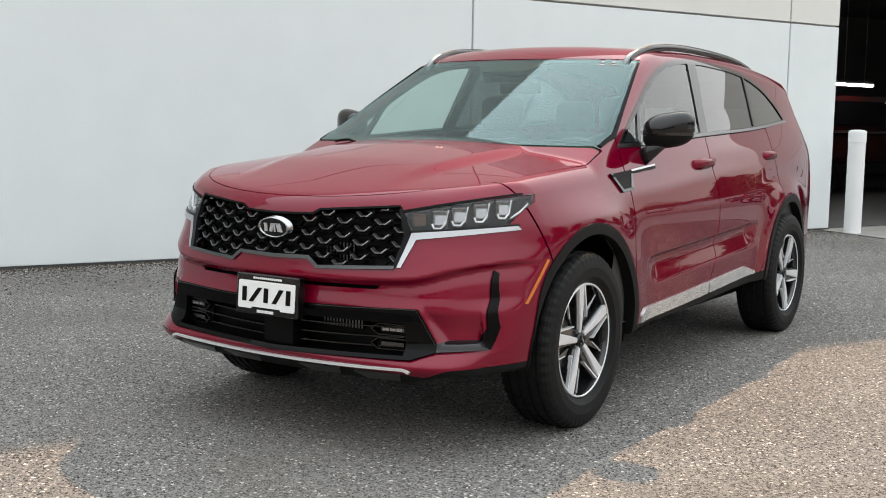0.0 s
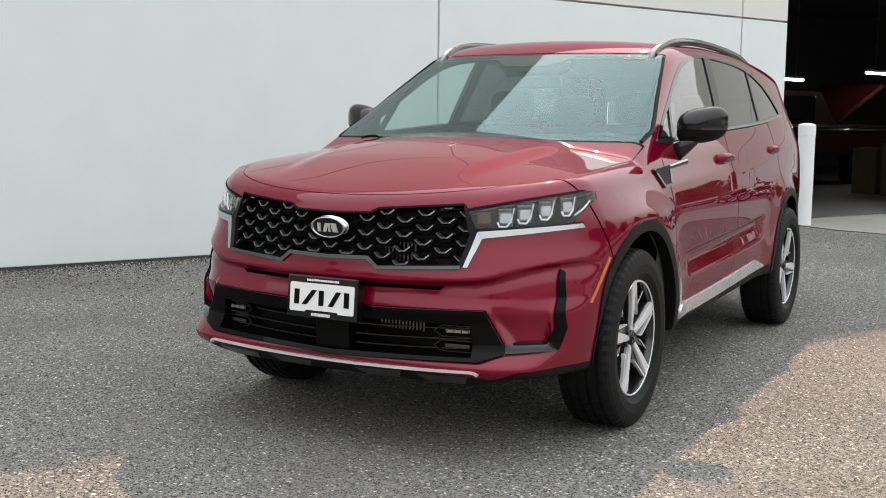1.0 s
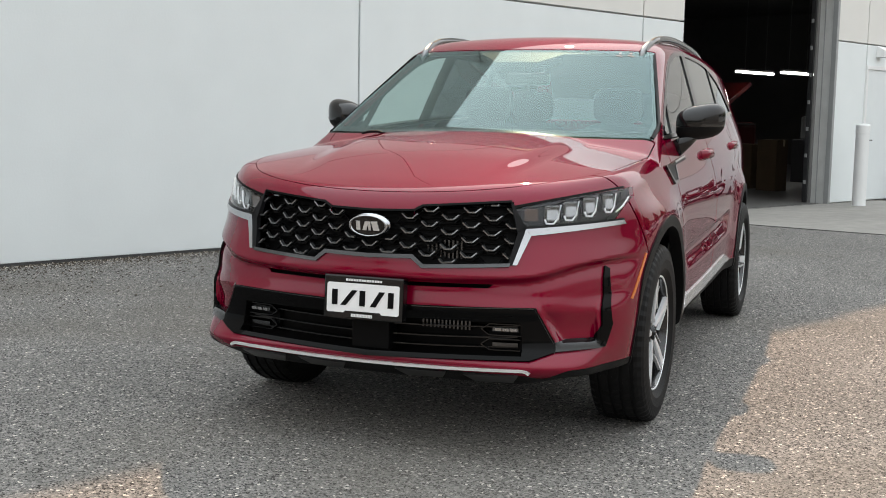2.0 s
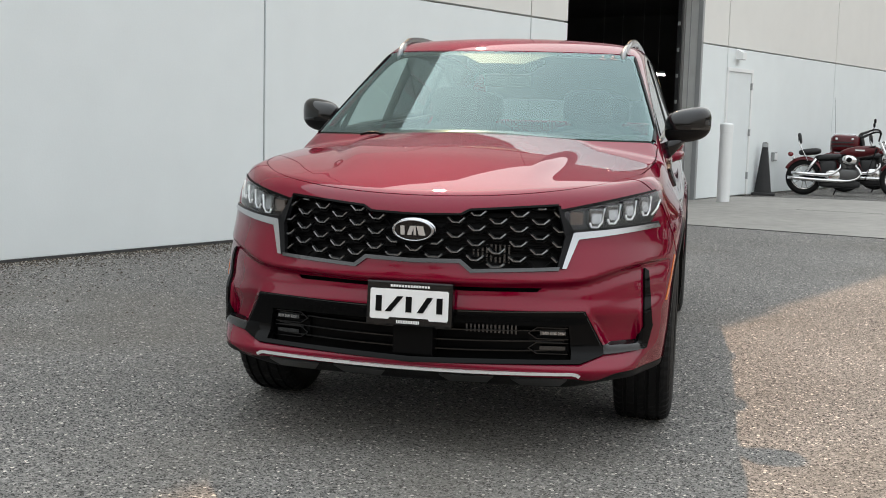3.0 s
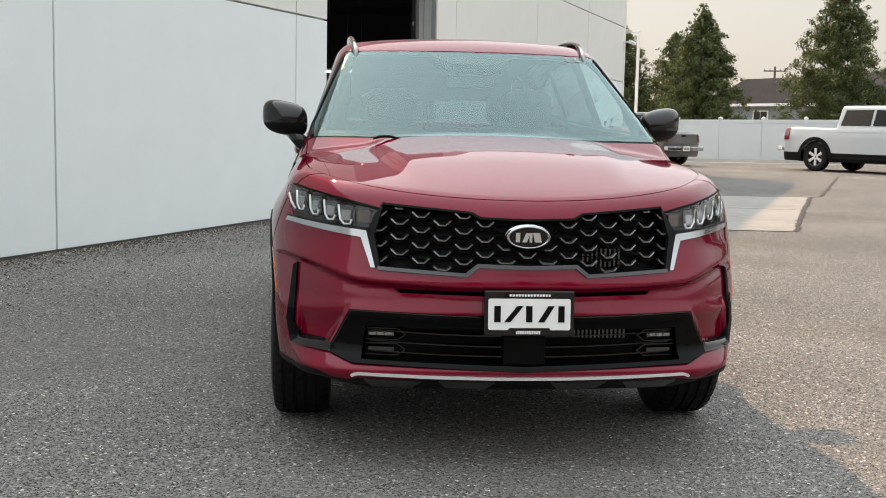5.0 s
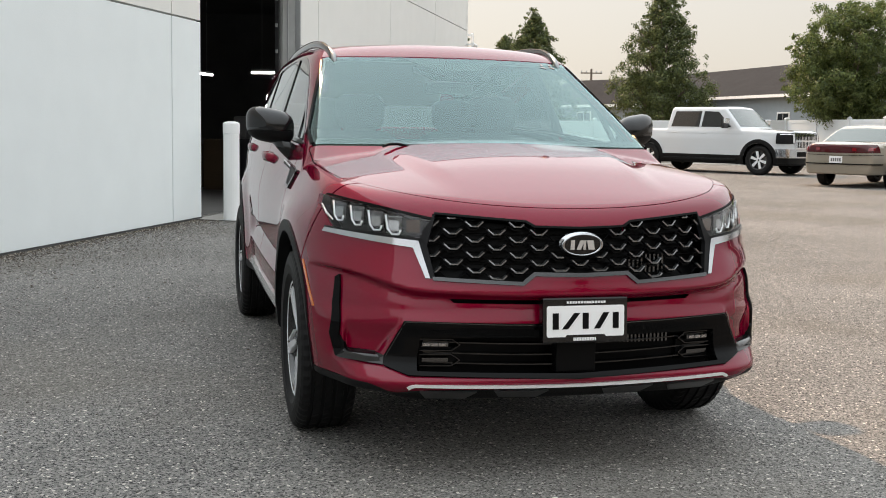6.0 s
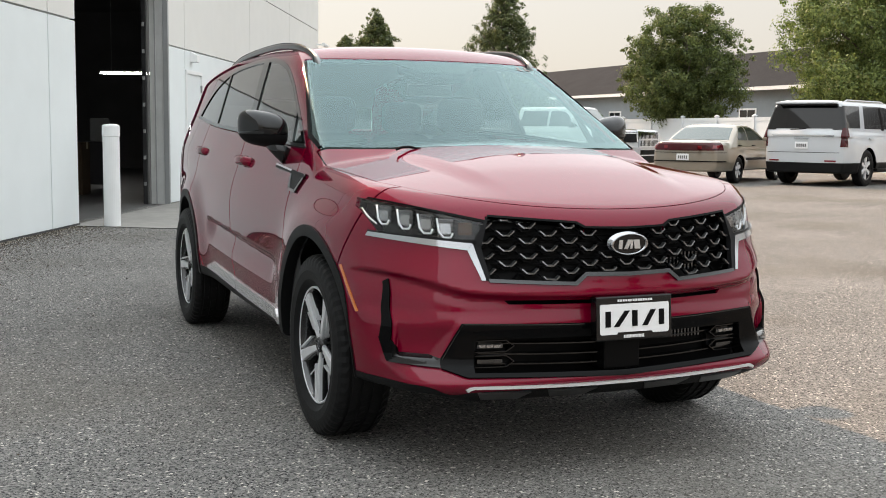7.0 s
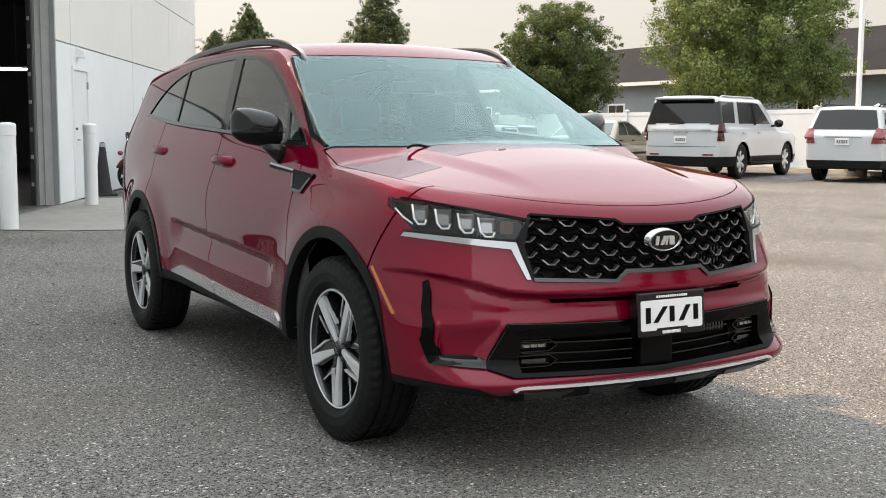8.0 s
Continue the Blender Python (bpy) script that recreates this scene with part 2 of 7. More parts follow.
def on_wall(s, depth, z=0.0):
    return BUILD @ Vector((s, depth, z))


def make_ground():
    bm = bmesh.new()
    bmesh.ops.create_grid(bm, x_segments=8, y_segments=8, size=900)
    ob = part("ground", bm, M_ASPHALT)
    return tagged(ob, "grey worn asphalt car park with pale stone chips", "asphalt ground", kind="structure")


make_ground()


def flat_slab(name, pts, z, material, label, category):
    bm = bmesh.new()
    prism(bm, pts, -0.05, z)
    return tagged(part(name, bm, material), label, category, kind="structure")


flat_slab("pavement", [(-0.95, 10.42), (0.05, 9.72), (3.06, 8.80), (4.86, 8.50), (7.98, 15.45), (6.0, 15.6), (3.0, 15.9), (1.55, 15.6)], 0.006, M_CONC,
          "pale grey concrete apron in front of the workshop door", "concrete pavement")


def wall_piece(name, s0, s1, z0, z1, material, y0=0.0, y1=0.22, bevel=0.008):
    ob = part(name, boxm(s0, s1, y0, y1, z0, z1, bevel), material)
    ob.matrix_basis = BUILD
    return ob


wall = tagged(part("wall_workshop", boxm(-14.0, 5.40, 0.06, 0.2, -0.1, BUILD_H - 0.02), M_JOINT), "white painted tilt-up concrete panel wall with recessed joints", "wall", kind="structure")
wall.matrix_basis = BUILD
for a, b, z0, z1 in ((9.5, 25.1, -0.1, BUILD_H - 0.02), (5.40, 9.5, 3.7, BUILD_H - 0.02)):
    o = tagged(part("wall_workshop_far", boxm(a, b, 0.06, 0.2, z0, z1), M_JOINT), "white painted concrete panel wall beside the workshop door", "wall", kind="structure")
    o.matrix_basis = BUILD
G = 0.011
for a, b in ((-14.0, -9.2), (-9.2, -4.64), (-4.64, -0.03), (-0.03, 4.53), (4.53, 5.40)):
    for z0, z1, mm in ((0.023, 2.54, M_WALL_LO), (2.54, 4.12, M_WALL_HI), (4.12, BUILD_H, M_WALL_HI)):
        p = part("panel", boxm(a + G, b - (G if b < 5.3 else 0), 0.0, 0.075, z0 + (G if z0 > 1 else 0), z1 - G, 0.006), mm, wall)
wfar = [ob for ob in scene.objects if ob.name.startswith("wall_workshop_far")][0]
for a, b in ((9.5, 10.46), (10.46, 15.65), (15.65, 20.45), (20.45, 25.1)):
    for z0, z1, mm in ((0.02, 2.54, M_WALL_LO), (2.54, 4.12, M_WALL_HI), (4.12, BUILD_H, M_WALL_HI)):
        part("panel", boxm(a + G, b - G, 0.0, 0.075, z0 + (G if z0 > 1 else 0), z1 - G, 0.006), mm, wfar)
for nm, b in (("wall_end", (25.1, 25.3, 0.0, 22.0, -0.1, BUILD_H)), ("wall_front_end", (-14.0, -13.8, 0.2, 22.0, -0.1, BUILD_H)), ("wall_rear", (-14.0, 25.3, 22.0, 22.2, -0.1, BUILD_H))):
    ob = tagged(part(nm, boxm(*b), M_WALL_HI), "white painted concrete wall", "wall", kind="structure")
    ob.matrix_basis = BUILD
ob = tagged(part("roof_workshop", boxm(-14.0, 25.3, 0.2, 22.0, BUILD_H - 0.5, BUILD_H - 0.35), M_CONC), "flat grey roof behind the parapet", "roof", kind="structure")
ob.matrix_basis = BUILD


# loose grit, soil crumbs and leaf scraps swept against the foot of the wall
def make_litter(name, count, s0, s1, spread, size, material, label, seed, flat=0.5):
    rng = np.random.default_rng(seed)
    s_, d_ = rng.uniform(s0, s1, count), -0.012 - rng.exponential(spread, count) * (0.55 + 0.45 * np.sin(rng.uniform(s0, s1, count) * 1.7))
    r = size * (0.5 + rng.random(count) ** 2)
    a = rng.random(count) * 2 * np.pi
    verts, faces = [], []
    for k in range(count):
        base = len(verts)
        p = on_wall(s_[k], d_[k])
        for j in range(4):
            w = a[k] + j * np.pi / 2
            q = r[k] * (0.7 + 0.6 * rng.random())
            verts.append((p.x + q * math.cos(w), p.y + q * math.sin(w), 0.0))
        verts.append((p.x + r[k] * 0.2, p.y, r[k] * flat + 0.001))
        faces += [(base + j, base + (j + 1) % 4, base + 4) for j in range(4)]
    me = bpy.data.meshes.new(name)
    me.from_pydata(verts, [], faces)
    me.materials.append(material)
    return tagged(new(name, me), label, name.replace("_", " "), kind="stuff")


def crumb_mat(name, dark, light):
    m = bpy.data.materials.new(name)
    m.use_nodes = True
    nt = m.node_tree
    p = nt.nodes["Principled BSDF"]
    g, r = nt.nodes.new("ShaderNodeNewGeometry"), nt.nodes.new("ShaderNodeValToRGB")
    r.color_ramp.elements[0].color, r.color_ramp.elements[1].color = (*dark, 1), (*light, 1)
    nt.links.new(g.outputs["Random Per Island"], r.inputs[0])
    nt.links.new(r.outputs[0], p.inputs["Base Color"])
    p.inputs["Roughness"].default_value = 0.9
    p.inputs["Specular IOR Level"].default_value = 0.15
    return m


make_litter("soil_crumbs", 26000, -13.5, 5.4, 0.75, 0.008, crumb_mat("soil_crumbs", (0.022, 0.018, 0.014), (0.075, 0.060, 0.044)), "dark brown soil crumbs swept against the wall", 31)
make_litter("grit", 2600, -13.5, 5.4, 0.30, 0.007, crumb_mat("pale_grit", (0.16, 0.13, 0.10), (0.55, 0.50, 0.43)), "pale loose grit along the wall", 32, 0.8)
make_litter("soil_crumbs", 2500, 9.6, 25.0, 0.25, 0.010, crumb_mat("soil_crumbs", (0.022, 0.018, 0.014), (0.075, 0.060, 0.044)), "dark brown soil crumbs swept against the wall", 33)

# ---- curved skins: an implicit body is meshed once, then cut into panels ----
def spl(ys, vs):
    """A smooth function through a few control values (monotone cubic), flat beyond its ends' slope."""
    ys, vs = np.array(ys, float), np.array(vs, float)
    h, d = np.diff(ys), np.diff(vs) / np.diff(ys)
    m = np.empty_like(vs)
    m[0], m[-1] = d[0], d[-1]
    for i in range(1, len(vs) - 1):
        m[i] = 0 if d[i - 1] * d[i] <= 0 else 3 * (h[i - 1] + h[i]) / ((2 * h[i] + h[i - 1]) / d[i - 1] + (h[i] + 2 * h[i - 1]) / d[i])

    def f(y):
        y = np.asarray(y, float)
        c = np.clip(y, ys[0], ys[-1])
        i = np.clip(np.searchsorted(ys, c) - 1, 0, len(h) - 1)
        t = (c - ys[i]) / h[i]
        r = (2 * t ** 3 - 3 * t ** 2 + 1) * vs[i] + (t ** 3 - 2 * t ** 2 + t) * h[i] * m[i] + (3 * t ** 2 - 2 * t ** 3) * vs[i + 1] + (t ** 3 - t ** 2) * h[i] * m[i + 1]
        return r + np.where(y < ys[0], (y - ys[0]) * m[0], 0) + np.where(y > ys[-1], (y - ys[-1]) * m[-1], 0)
    return f


def soft(f, sigma, lo, hi):
    """The same curve from lo to hi with its small kinks averaged away."""
    off = np.linspace(-2, 2, 17)
    wts = np.exp(-off ** 2 / 2)
    wts /= wts.sum()
    ys = np.arange(lo, hi, 0.0015)
    vs = sum(k * f(ys + o * sigma) for k, o in zip(wts, off))
    return lambda y: np.interp(y, ys, vs)


def smax(a, b, k):
    h = np.maximum(k - np.abs(a - b), 0) / k
    return np.maximum(a, b) + h * h * k * 0.25


def smin(a, b, k):
    return -smax(-a, -b, k)


def step01(x, a, b):
    t = np.clip((x - a) / (b - a), 0, 1)
    return t * t * (3 - 2 * t)


class Skin:
    """Triangles with their own smooth normals."""

    def __init__(self, v, n, t):
        self.v, self.n, self.t = v, n, t

    def keep(self, d):
        """The part where the values d (one a vertex, in metres) are below zero, cut along d = 0."""
        v, n, t = self.v, self.n, self.t
        s = d[t] > 0
        c = s.sum(1)
        out = [t[c == 0]]
        pairs, rows = [], []
        for count in (1, 2):
            tt, ss = t[c == count], s[c == count]
            if not len(tt):
                continue
            odd = np.argmax(ss, 1) if count == 1 else np.argmin(ss, 1)
            r = np.arange(len(tt))
            a, b, e = tt[r, odd], tt[r, (odd + 1) % 3], tt[r, (odd + 2) % 3]
            pairs += [np.stack([a, b], 1), np.stack([a, e], 1)]
            rows.append((count, a, b, e))
        if pairs:
            allp = np.sort(np.concatenate(pairs), 1)
            u, inv = np.unique(allp, axis=0, return_inverse=True)
            inv = inv.reshape(-1)
            w = (d[u[:, 0]] / (d[u[:, 0]] - d[u[:, 1]] + 1e-15))[:, None]
            nv = v[u[:, 0]] * (1 - w) + v[u[:, 1]] * w
            nn = n[u[:, 0]] * (1 - w) + n[u[:, 1]] * w
            k, base = 0, len(v)
            for count, a, b, e in rows:
                p, q = inv[k:k + len(a)] + base, inv[k + len(a):k + 2 * len(a)] + base
                k += 2 * len(a)
                out += [np.stack([p, b, e], 1), np.stack([p, e, q], 1)] if count == 1 else [np.stack([a, p, q], 1)]
            v, n = np.concatenate([v, nv]), np.concatenate([n, nn])
        t = np.concatenate(out)
        used, inv = np.unique(t, return_inverse=True)
        return Skin(v[used], n[used], inv.reshape(-1, 3))

    def split(self, d, gap=0.0):
        return self.keep(d + gap), self.keep(-d + gap)

    def where(self, f, gap=0.0):
        return self.keep(f(self.v) + gap)

    def inside(self, poly, axes, gap=0.0):
        """The part inside a convex outline in the plane of two axes."""
        r = self
        for d in half_planes(poly):
            r = r.keep(d(r.v[:, axes[0]], r.v[:, axes[1]]) + gap)
        return r

    def outside(self, poly, axes, gap=0.0):
        rest, outs = self, []
        for d in half_planes(poly):
            val = d(rest.v[:, axes[0]], rest.v[:, axes[1]])
            outs.append(rest.keep(-val + gap))
            rest = rest.keep(val - gap)
        return join(outs)

    def moved(self, k):
        return Skin(self.v + self.n * k, self.n, self.t)

    def mirrored(self):
        f = np.array([-1.0, 1, 1])
        return Skin(self.v * f, self.n * f, self.t[:, ::-1])

    def rimmed(self, depth):
        """Adds a flange along the open edges, going inwards."""
        v, n, t = self.v, self.n, self.t
        e = np.concatenate([t[:, [0, 1]], t[:, [1, 2]], t[:, [2, 0]]])
        key = np.sort(e, 1)
        _, inv, cnt = np.unique(key, axis=0, return_inverse=True, return_counts=True)
        b = e[cnt[inv.reshape(-1)] == 1]
        p, q = v[b[:, 0]], v[b[:, 1]]
        side = np.cross(q - p, n[b[:, 0]])
        side /= np.linalg.norm(side, axis=1)[:, None] + 1e-12
        k, base = len(b), len(v)
        nv = np.concatenate([v, p, q, p - n[b[:, 0]] * depth, q - n[b[:, 1]] * depth])
        nn = np.concatenate([n, side, side, side, side])
        i = np.arange(k) + base
        return Skin(nv, nn, np.concatenate([t, np.stack([i, i + 2 * k, i + k], 1), np.stack([i + k, i + 2 * k, i + 3 * k], 1)]))

    def solid(self, depth):
        """Gives the skin an inner face too."""
        v, n, t = self.v, self.n, self.t
        r = self.rimmed(depth)
        return Skin(np.concatenate([r.v, v - n * depth]), np.concatenate([r.n, -n]), np.concatenate([r.t, t[:, ::-1] + len(r.v)]))


def half_planes(poly):
    p = np.array(poly, float)
    area = sum(p[i - 1][0] * p[i][1] - p[i][0] * p[i - 1][1] for i in range(len(p)))
    if area < 0:
        p = p[::-1]
    out = []
    for i in range(len(p)):
        a, b = p[i - 1], p[i]
        nx, ny = (b - a)[1], -(b - a)[0]
        ln = math.hypot(nx, ny)
        out.append(lambda u, w, a=a, nx=nx / ln, ny=ny / ln: (u - a[0]) * nx + (w - a[1]) * ny)
    return out


def join(skins):
    v, n = np.concatenate([s.v for s in skins]), np.concatenate([s.n for s in skins])
    off = np.cumsum([0] + [len(s.v) for s in skins])
    t = np.concatenate([s.t + o for s, o in zip(skins, off)])
    _, first, inv = np.unique(np.round(v, 6), axis=0, return_index=True, return_inverse=True)
    t = inv.reshape(-1)[t]
    t = t[(t[:, 0] != t[:, 1]) & (t[:, 1] != t[:, 2]) & (t[:, 2] != t[:, 0])]
    return Skin(v[first], n[first], t)


def skin_of(field, lo, hi, cell, mirror=True):
    """Meshes field(x, y, z) = 0 over a box: surface nets, then each vertex is drawn onto the surface."""
    ax = [np.arange(a, b + cell, cell) for a, b in zip(lo, hi)]
    x, y, z = np.meshgrid(*ax, indexing="ij", sparse=True)
    f = field(x, y, z).astype(np.float32)
    s = f > 0
    sh = np.array(f.shape) - 1
    tot, num = np.zeros((*sh, 3), np.float32), np.zeros(sh, np.int8)
    quads = []
    idx = np.arange(sh.prod()).reshape(sh)
    for a in range(3):
        lo_, hi_ = [slice(None)] * 3, [slice(None)] * 3
        lo_[a], hi_[a] = slice(None, -1), slice(1, None)
        fa, fb = f[tuple(lo_)], f[tuple(hi_)]
        ch = s[tuple(lo_)] != s[tuple(hi_)]
        g = np.argwhere(ch)
        w = fa[ch] / (fa[ch] - fb[ch])
        pos = g.astype(np.float32)
        pos[:, a] += w
        b, c = (a + 1) % 3, (a + 2) % 3
        cells = []
        for db, dc in ((0, 0), (-1, 0), (-1, -1), (0, -1)):
            q = g.copy()
            q[:, b] += db
            q[:, c] += dc
            cells.append(q)
        ok = np.all([(q >= 0).all(1) & (q < sh).all(1) for q in cells], 0)
        for q in cells:
            k = (q >= 0).all(1) & (q < sh).all(1)
            np.add.at(tot, tuple(q[k].T), pos[k])
            np.add.at(num, tuple(q[k].T), 1)
        ids = np.stack([idx[tuple(q[ok].T)] for q in cells], 1)
        flip = fa[ch][ok] > 0
        ids[flip] = ids[flip][:, ::-1]
        quads.append(ids)
    quads = np.concatenate(quads)
    used, inv = np.unique(quads, return_inverse=True)
    quads = inv.reshape(-1, 4)
    v = (tot.reshape(-1, 3)[used] / num.reshape(-1)[used][:, None]).astype(float) * cell + np.array([a[0] for a in ax])

    def grad(p, e=0.002):
        return np.stack([field(*(p + np.eye(3)[i] * e).T) - field(*(p - np.eye(3)[i] * e).T) for i in range(3)], 1) / (2 * e)
    for _ in range(4):
        g = grad(v)
        stepv = (field(*v.T) / ((g * g).sum(1) + 1e-9))[:, None] * g
        ln = np.linalg.norm(stepv, axis=1)[:, None]
        v = v - stepv * np.minimum(1, cell * 0.7 / (ln + 1e-12))
    n = grad(v, 0.003)
    n /= np.linalg.norm(n, axis=1)[:, None] + 1e-12
    sk = Skin(v, n, np.concatenate([quads[:, [0, 1, 2]], quads[:, [0, 2, 3]]]))
    if mirror:
        half = sk.keep(-sk.v[:, 0])
        half.v[np.abs(half.v[:, 0]) < 1e-5, 0] = 0
        return half
    return sk


def whole(half):
    return join([half, half.mirrored()])


def skin_part(name, sk, material, parent=None, label=""):
    me = bpy.data.meshes.new(name)
    me.vertices.add(len(sk.v))
    me.vertices.foreach_set("co", sk.v.astype(np.float32).ravel())
    me.loops.add(len(sk.t) * 3)
    me.loops.foreach_set("vertex_index", sk.t.astype(np.int32).ravel())
    me.polygons.add(len(sk.t))
    me.polygons.foreach_set("loop_start", np.arange(len(sk.t), dtype=np.int32) * 3)
    me.update(calc_edges=True)
    me.validate()
    me.shade_smooth()
    if len(me.vertices) == len(sk.n):
        me.normals_split_custom_set_from_vertices(sk.n.tolist())
    me.materials.append(material)
    ob = new(name, me)
    ob.parent = parent
    return tagged(ob, label) if label else ob

# ---- the red SUV: nose towards -y, front axle over y = 0 ----
AXLES, WHEEL_Z = (0.0, 2.815), 0.36
suv_w = soft(spl((0.20, 0.30, 0.38, 0.50, 0.70, 0.80, 0.86, 0.90, 1.0, 1.10, 1.15, 1.35, 1.60, 1.80), (0.85, 0.868, 0.880, 0.890, 0.893, 0.897, 0.896, 0.889, 0.856, 0.820, 0.800, 0.730, 0.640, 0.568)), 0.024, 0.0, 2.2)
suv_plan = soft(spl((-1.0, -0.6, -0.3, 0.0, 0.5, 1.4, 2.3, 2.8, 3.2, 3.6, 3.95), (-0.17, -0.055, -0.008, 0.0, 0.0, 0.006, -0.006, -0.028, -0.055, -0.10, -0.19)), 0.12, -1.6, 4.6)
suv_belt = soft(spl((0.0, 0.45, 1.5, 2.4, 3.1, 3.9), (1.15, 1.15, 1.20, 1.24, 1.29, 1.34)), 0.12, -1.6, 4.6)
suv_nose = spl((0.20, 0.28, 0.335, 0.355, 0.385, 0.42, 0.50, 0.555, 0.60, 0.64, 0.66, 0.70, 0.80, 0.90, 0.955, 1.0, 1.1), (-0.74, -0.82, -0.893, -0.902, -0.885, -0.868, -0.872, -0.893, -0.905, -0.905, -0.917, -0.912, -0.894, -0.877, -0.860, -0.825, -0.73))
suv_bow = spl((0.30, 0.36, 0.45, 0.55, 0.65, 0.71, 0.92, 1.0), (0.13, 0.13, 0.19, 0.20, 0.27, 0.33, 0.40, 0.42))
suv_hood = spl((-0.95, -0.85, -0.80, -0.70, -0.50, -0.20, 0.15, 0.5, 1.5, 4.0), (0.905, 0.952, 0.972, 1.005, 1.052, 1.108, 1.160, 1.19, 1.22, 1.25))
suv_crown = spl((-0.80, -0.45, 0.17, 0.5), (0.05, 0.065, 0.13, 0.15))
suv_roof = spl((0.7, 1.0, 1.3, 1.8, 2.4, 3.0, 3.5, 3.9), (1.575, 1.632, 1.664, 1.682, 1.674, 1.638, 1.585, 1.535))
suv_tail = spl((0.20, 0.35, 0.60, 0.90, 1.10, 1.30, 1.50, 1.70), (3.70, 3.82, 3.88, 3.86, 3.80, 3.66, 3.54, 3.44))


def suv_field(x, y, z):
    a = np.abs(x)
    # flanks: belt rises to the rear, flared arches, scalloped lower doors
    zz = z - (suv_belt(y) - 1.15) * step01(z, 0.8, 1.15)
    w = suv_w(zz) + suv_plan(y)
    for c in AXLES:
        r = np.sqrt((y - c) ** 2 + (z - WHEEL_Z) ** 2)
        w = w + 0.030 * np.exp(-((r - 0.47) / 0.14) ** 2) * step01(z, 1.02, 0.86)
    # long hollow low in the doors: sharp upper lip, floor that turns upwards
    lens = (z - 0.605 - 0.045 * (y - 0.65)) / 0.055
    w = w - 0.026 * step01(lens, 1.05, 0.45) * step01(lens, -1.9, 0.3) * step01(y, 0.60, 0.78) * step01(y, 2.22, 2.02)
    # faint shoulder line along the handles
    w = w + 0.003 * np.exp(-((z - 0.965 - 0.03 * (y - 0.5)) / 0.05) ** 2) * step01(y, -0.2, 0.6) * step01(y, 3.5, 2.9)
    side = a - w
    # hood with a raised middle, windscreen, roof
    ridge = 0.50 - 0.10 * step01(y, 0.1, -0.7)
    hood = suv_hood(y) - suv_crown(y) * a * a + 0.016 * step01(a, ridge + 0.06, ridge - 0.06) * step01(y, -0.74, -0.35) * step01(y, 0.6, 0.2)
    glass = 1.164 + 0.512 * (y - 0.12) - 0.175 * a * a
    roof = suv_roof(y) - 0.09 * a * a - 0.25 * np.maximum(a - 0.45, 0) ** 2
    top_ = smax(hood, smin(glass, roof, 0.05), 0.012)
    over = (z - top_) * 0.93
    # nose and bumper
    crease = 0.648 + 0.055 * a * a + 0.05 * step01(a, 0.55, 0.85)
    nose = suv_nose(z - (crease - 0.648) * step01(z, 0.45, 0.6) * step01(z, 0.8, 0.7)) + suv_bow(z) * a * a + 2.2 * np.maximum(a - 0.6, 0) ** 2
    nose = nose + 0.026 * step01(z, crease + 0.004, crease - 0.024) * step01(z, 0.54, 0.61) * step01(a, 0.92, 0.84)
    # hollow cheek over the blade's shelf
    inner = 0.614 + (0.56 - z) * 0.52
    nose = nose + 0.034 * step01(z, 0.60, 0.47) * step01(z, 0.428, 0.446) * step01(a, inner, inner + 0.022) * step01(a, 0.802, 0.784)
    front = (nose - y) * 0.95
    rear = y - suv_tail(z) + 0.22 * a * a + 1.2 * np.maximum(a - 0.6, 0) ** 2
    f = smax(side, over, 0.055)
    f = smax(f, front, 0.04)
    f = smax(f, rear * 0.9, 0.06)
    return smax(f, 0.30 + 0.03 * step01(y, -0.1, 0.4) + 0.04 * step01(y, 0.4, 2.4) + (-0.028 + 0.045 * step01(a, 0.52, 0.74)) * step01(y, -0.30, -0.42) - z, 0.02)



# pearl base under a tinted clear coat, which deepens where it is seen at a slant
M_RED = mat("red_car_paint", (0.72, 0.004, 0.068), 0.5, metal=0.10, spec=0.0, coat=1.0, coat_rough=0.006)
M_RED.node_tree.nodes["Principled BSDF"].inputs["Coat Tint"].default_value = (0.27, 0.06, 0.28, 1)
M_RED.node_tree.nodes["Principled BSDF"].inputs["Coat IOR"].default_value = 1.47
M_GLOSS = mat("gloss_black", (0.004, 0.004, 0.0045), 0.3, spec=0.0, coat=1.0)
M_PIANO = mat("piano_black_trim", (0.003, 0.003, 0.0032), 0.3, spec=0.0, coat=0.22, coat_rough=0.01)
M_CLAD = mat("matte_grey_black_cladding", (0.008, 0.0082, 0.0085), 0.5, spec=0.12, var=0.15, vscale=40, bump=0.08, bscale=900)
M_CHROME = mat("satin_chrome", (0.46, 0.47, 0.49), 0.14, metal=1.0)
M_SILVER = mat("silver_trim", (0.72, 0.73, 0.74), 0.26, metal=0.72)
M_FRAMECHROME = mat("smoked_chrome", (0.10, 0.103, 0.107), 0.22, metal=1.0)
M_DARKCHROME = mat("dark_satin_chrome", (0.17, 0.175, 0.18), 0.28, metal=1.0)
M_TYRE = mat("tyre_rubber", (0.0095, 0.0095, 0.0098), 0.6, spec=0.15, var=0.25, vscale=25, bump=0.08, bscale=250)
M_ALLOY = mat("machined_alloy", (0.74, 0.75, 0.77), 0.30, metal=0.35, var=0.05, vscale=60)
M_BLACKALLOY = mat("black_painted_alloy", (0.012, 0.012, 0.013), 0.25, coat=0.6)
M_CABIN = mat("dark_cabin_plastic", (0.08, 0.08, 0.082), 0.7, var=0.2, vscale=20)
M_SEAT = mat("black_seat_cloth", (0.05, 0.05, 0.053), 0.8, var=0.2, vscale=30, bump=0.1, bscale=400)
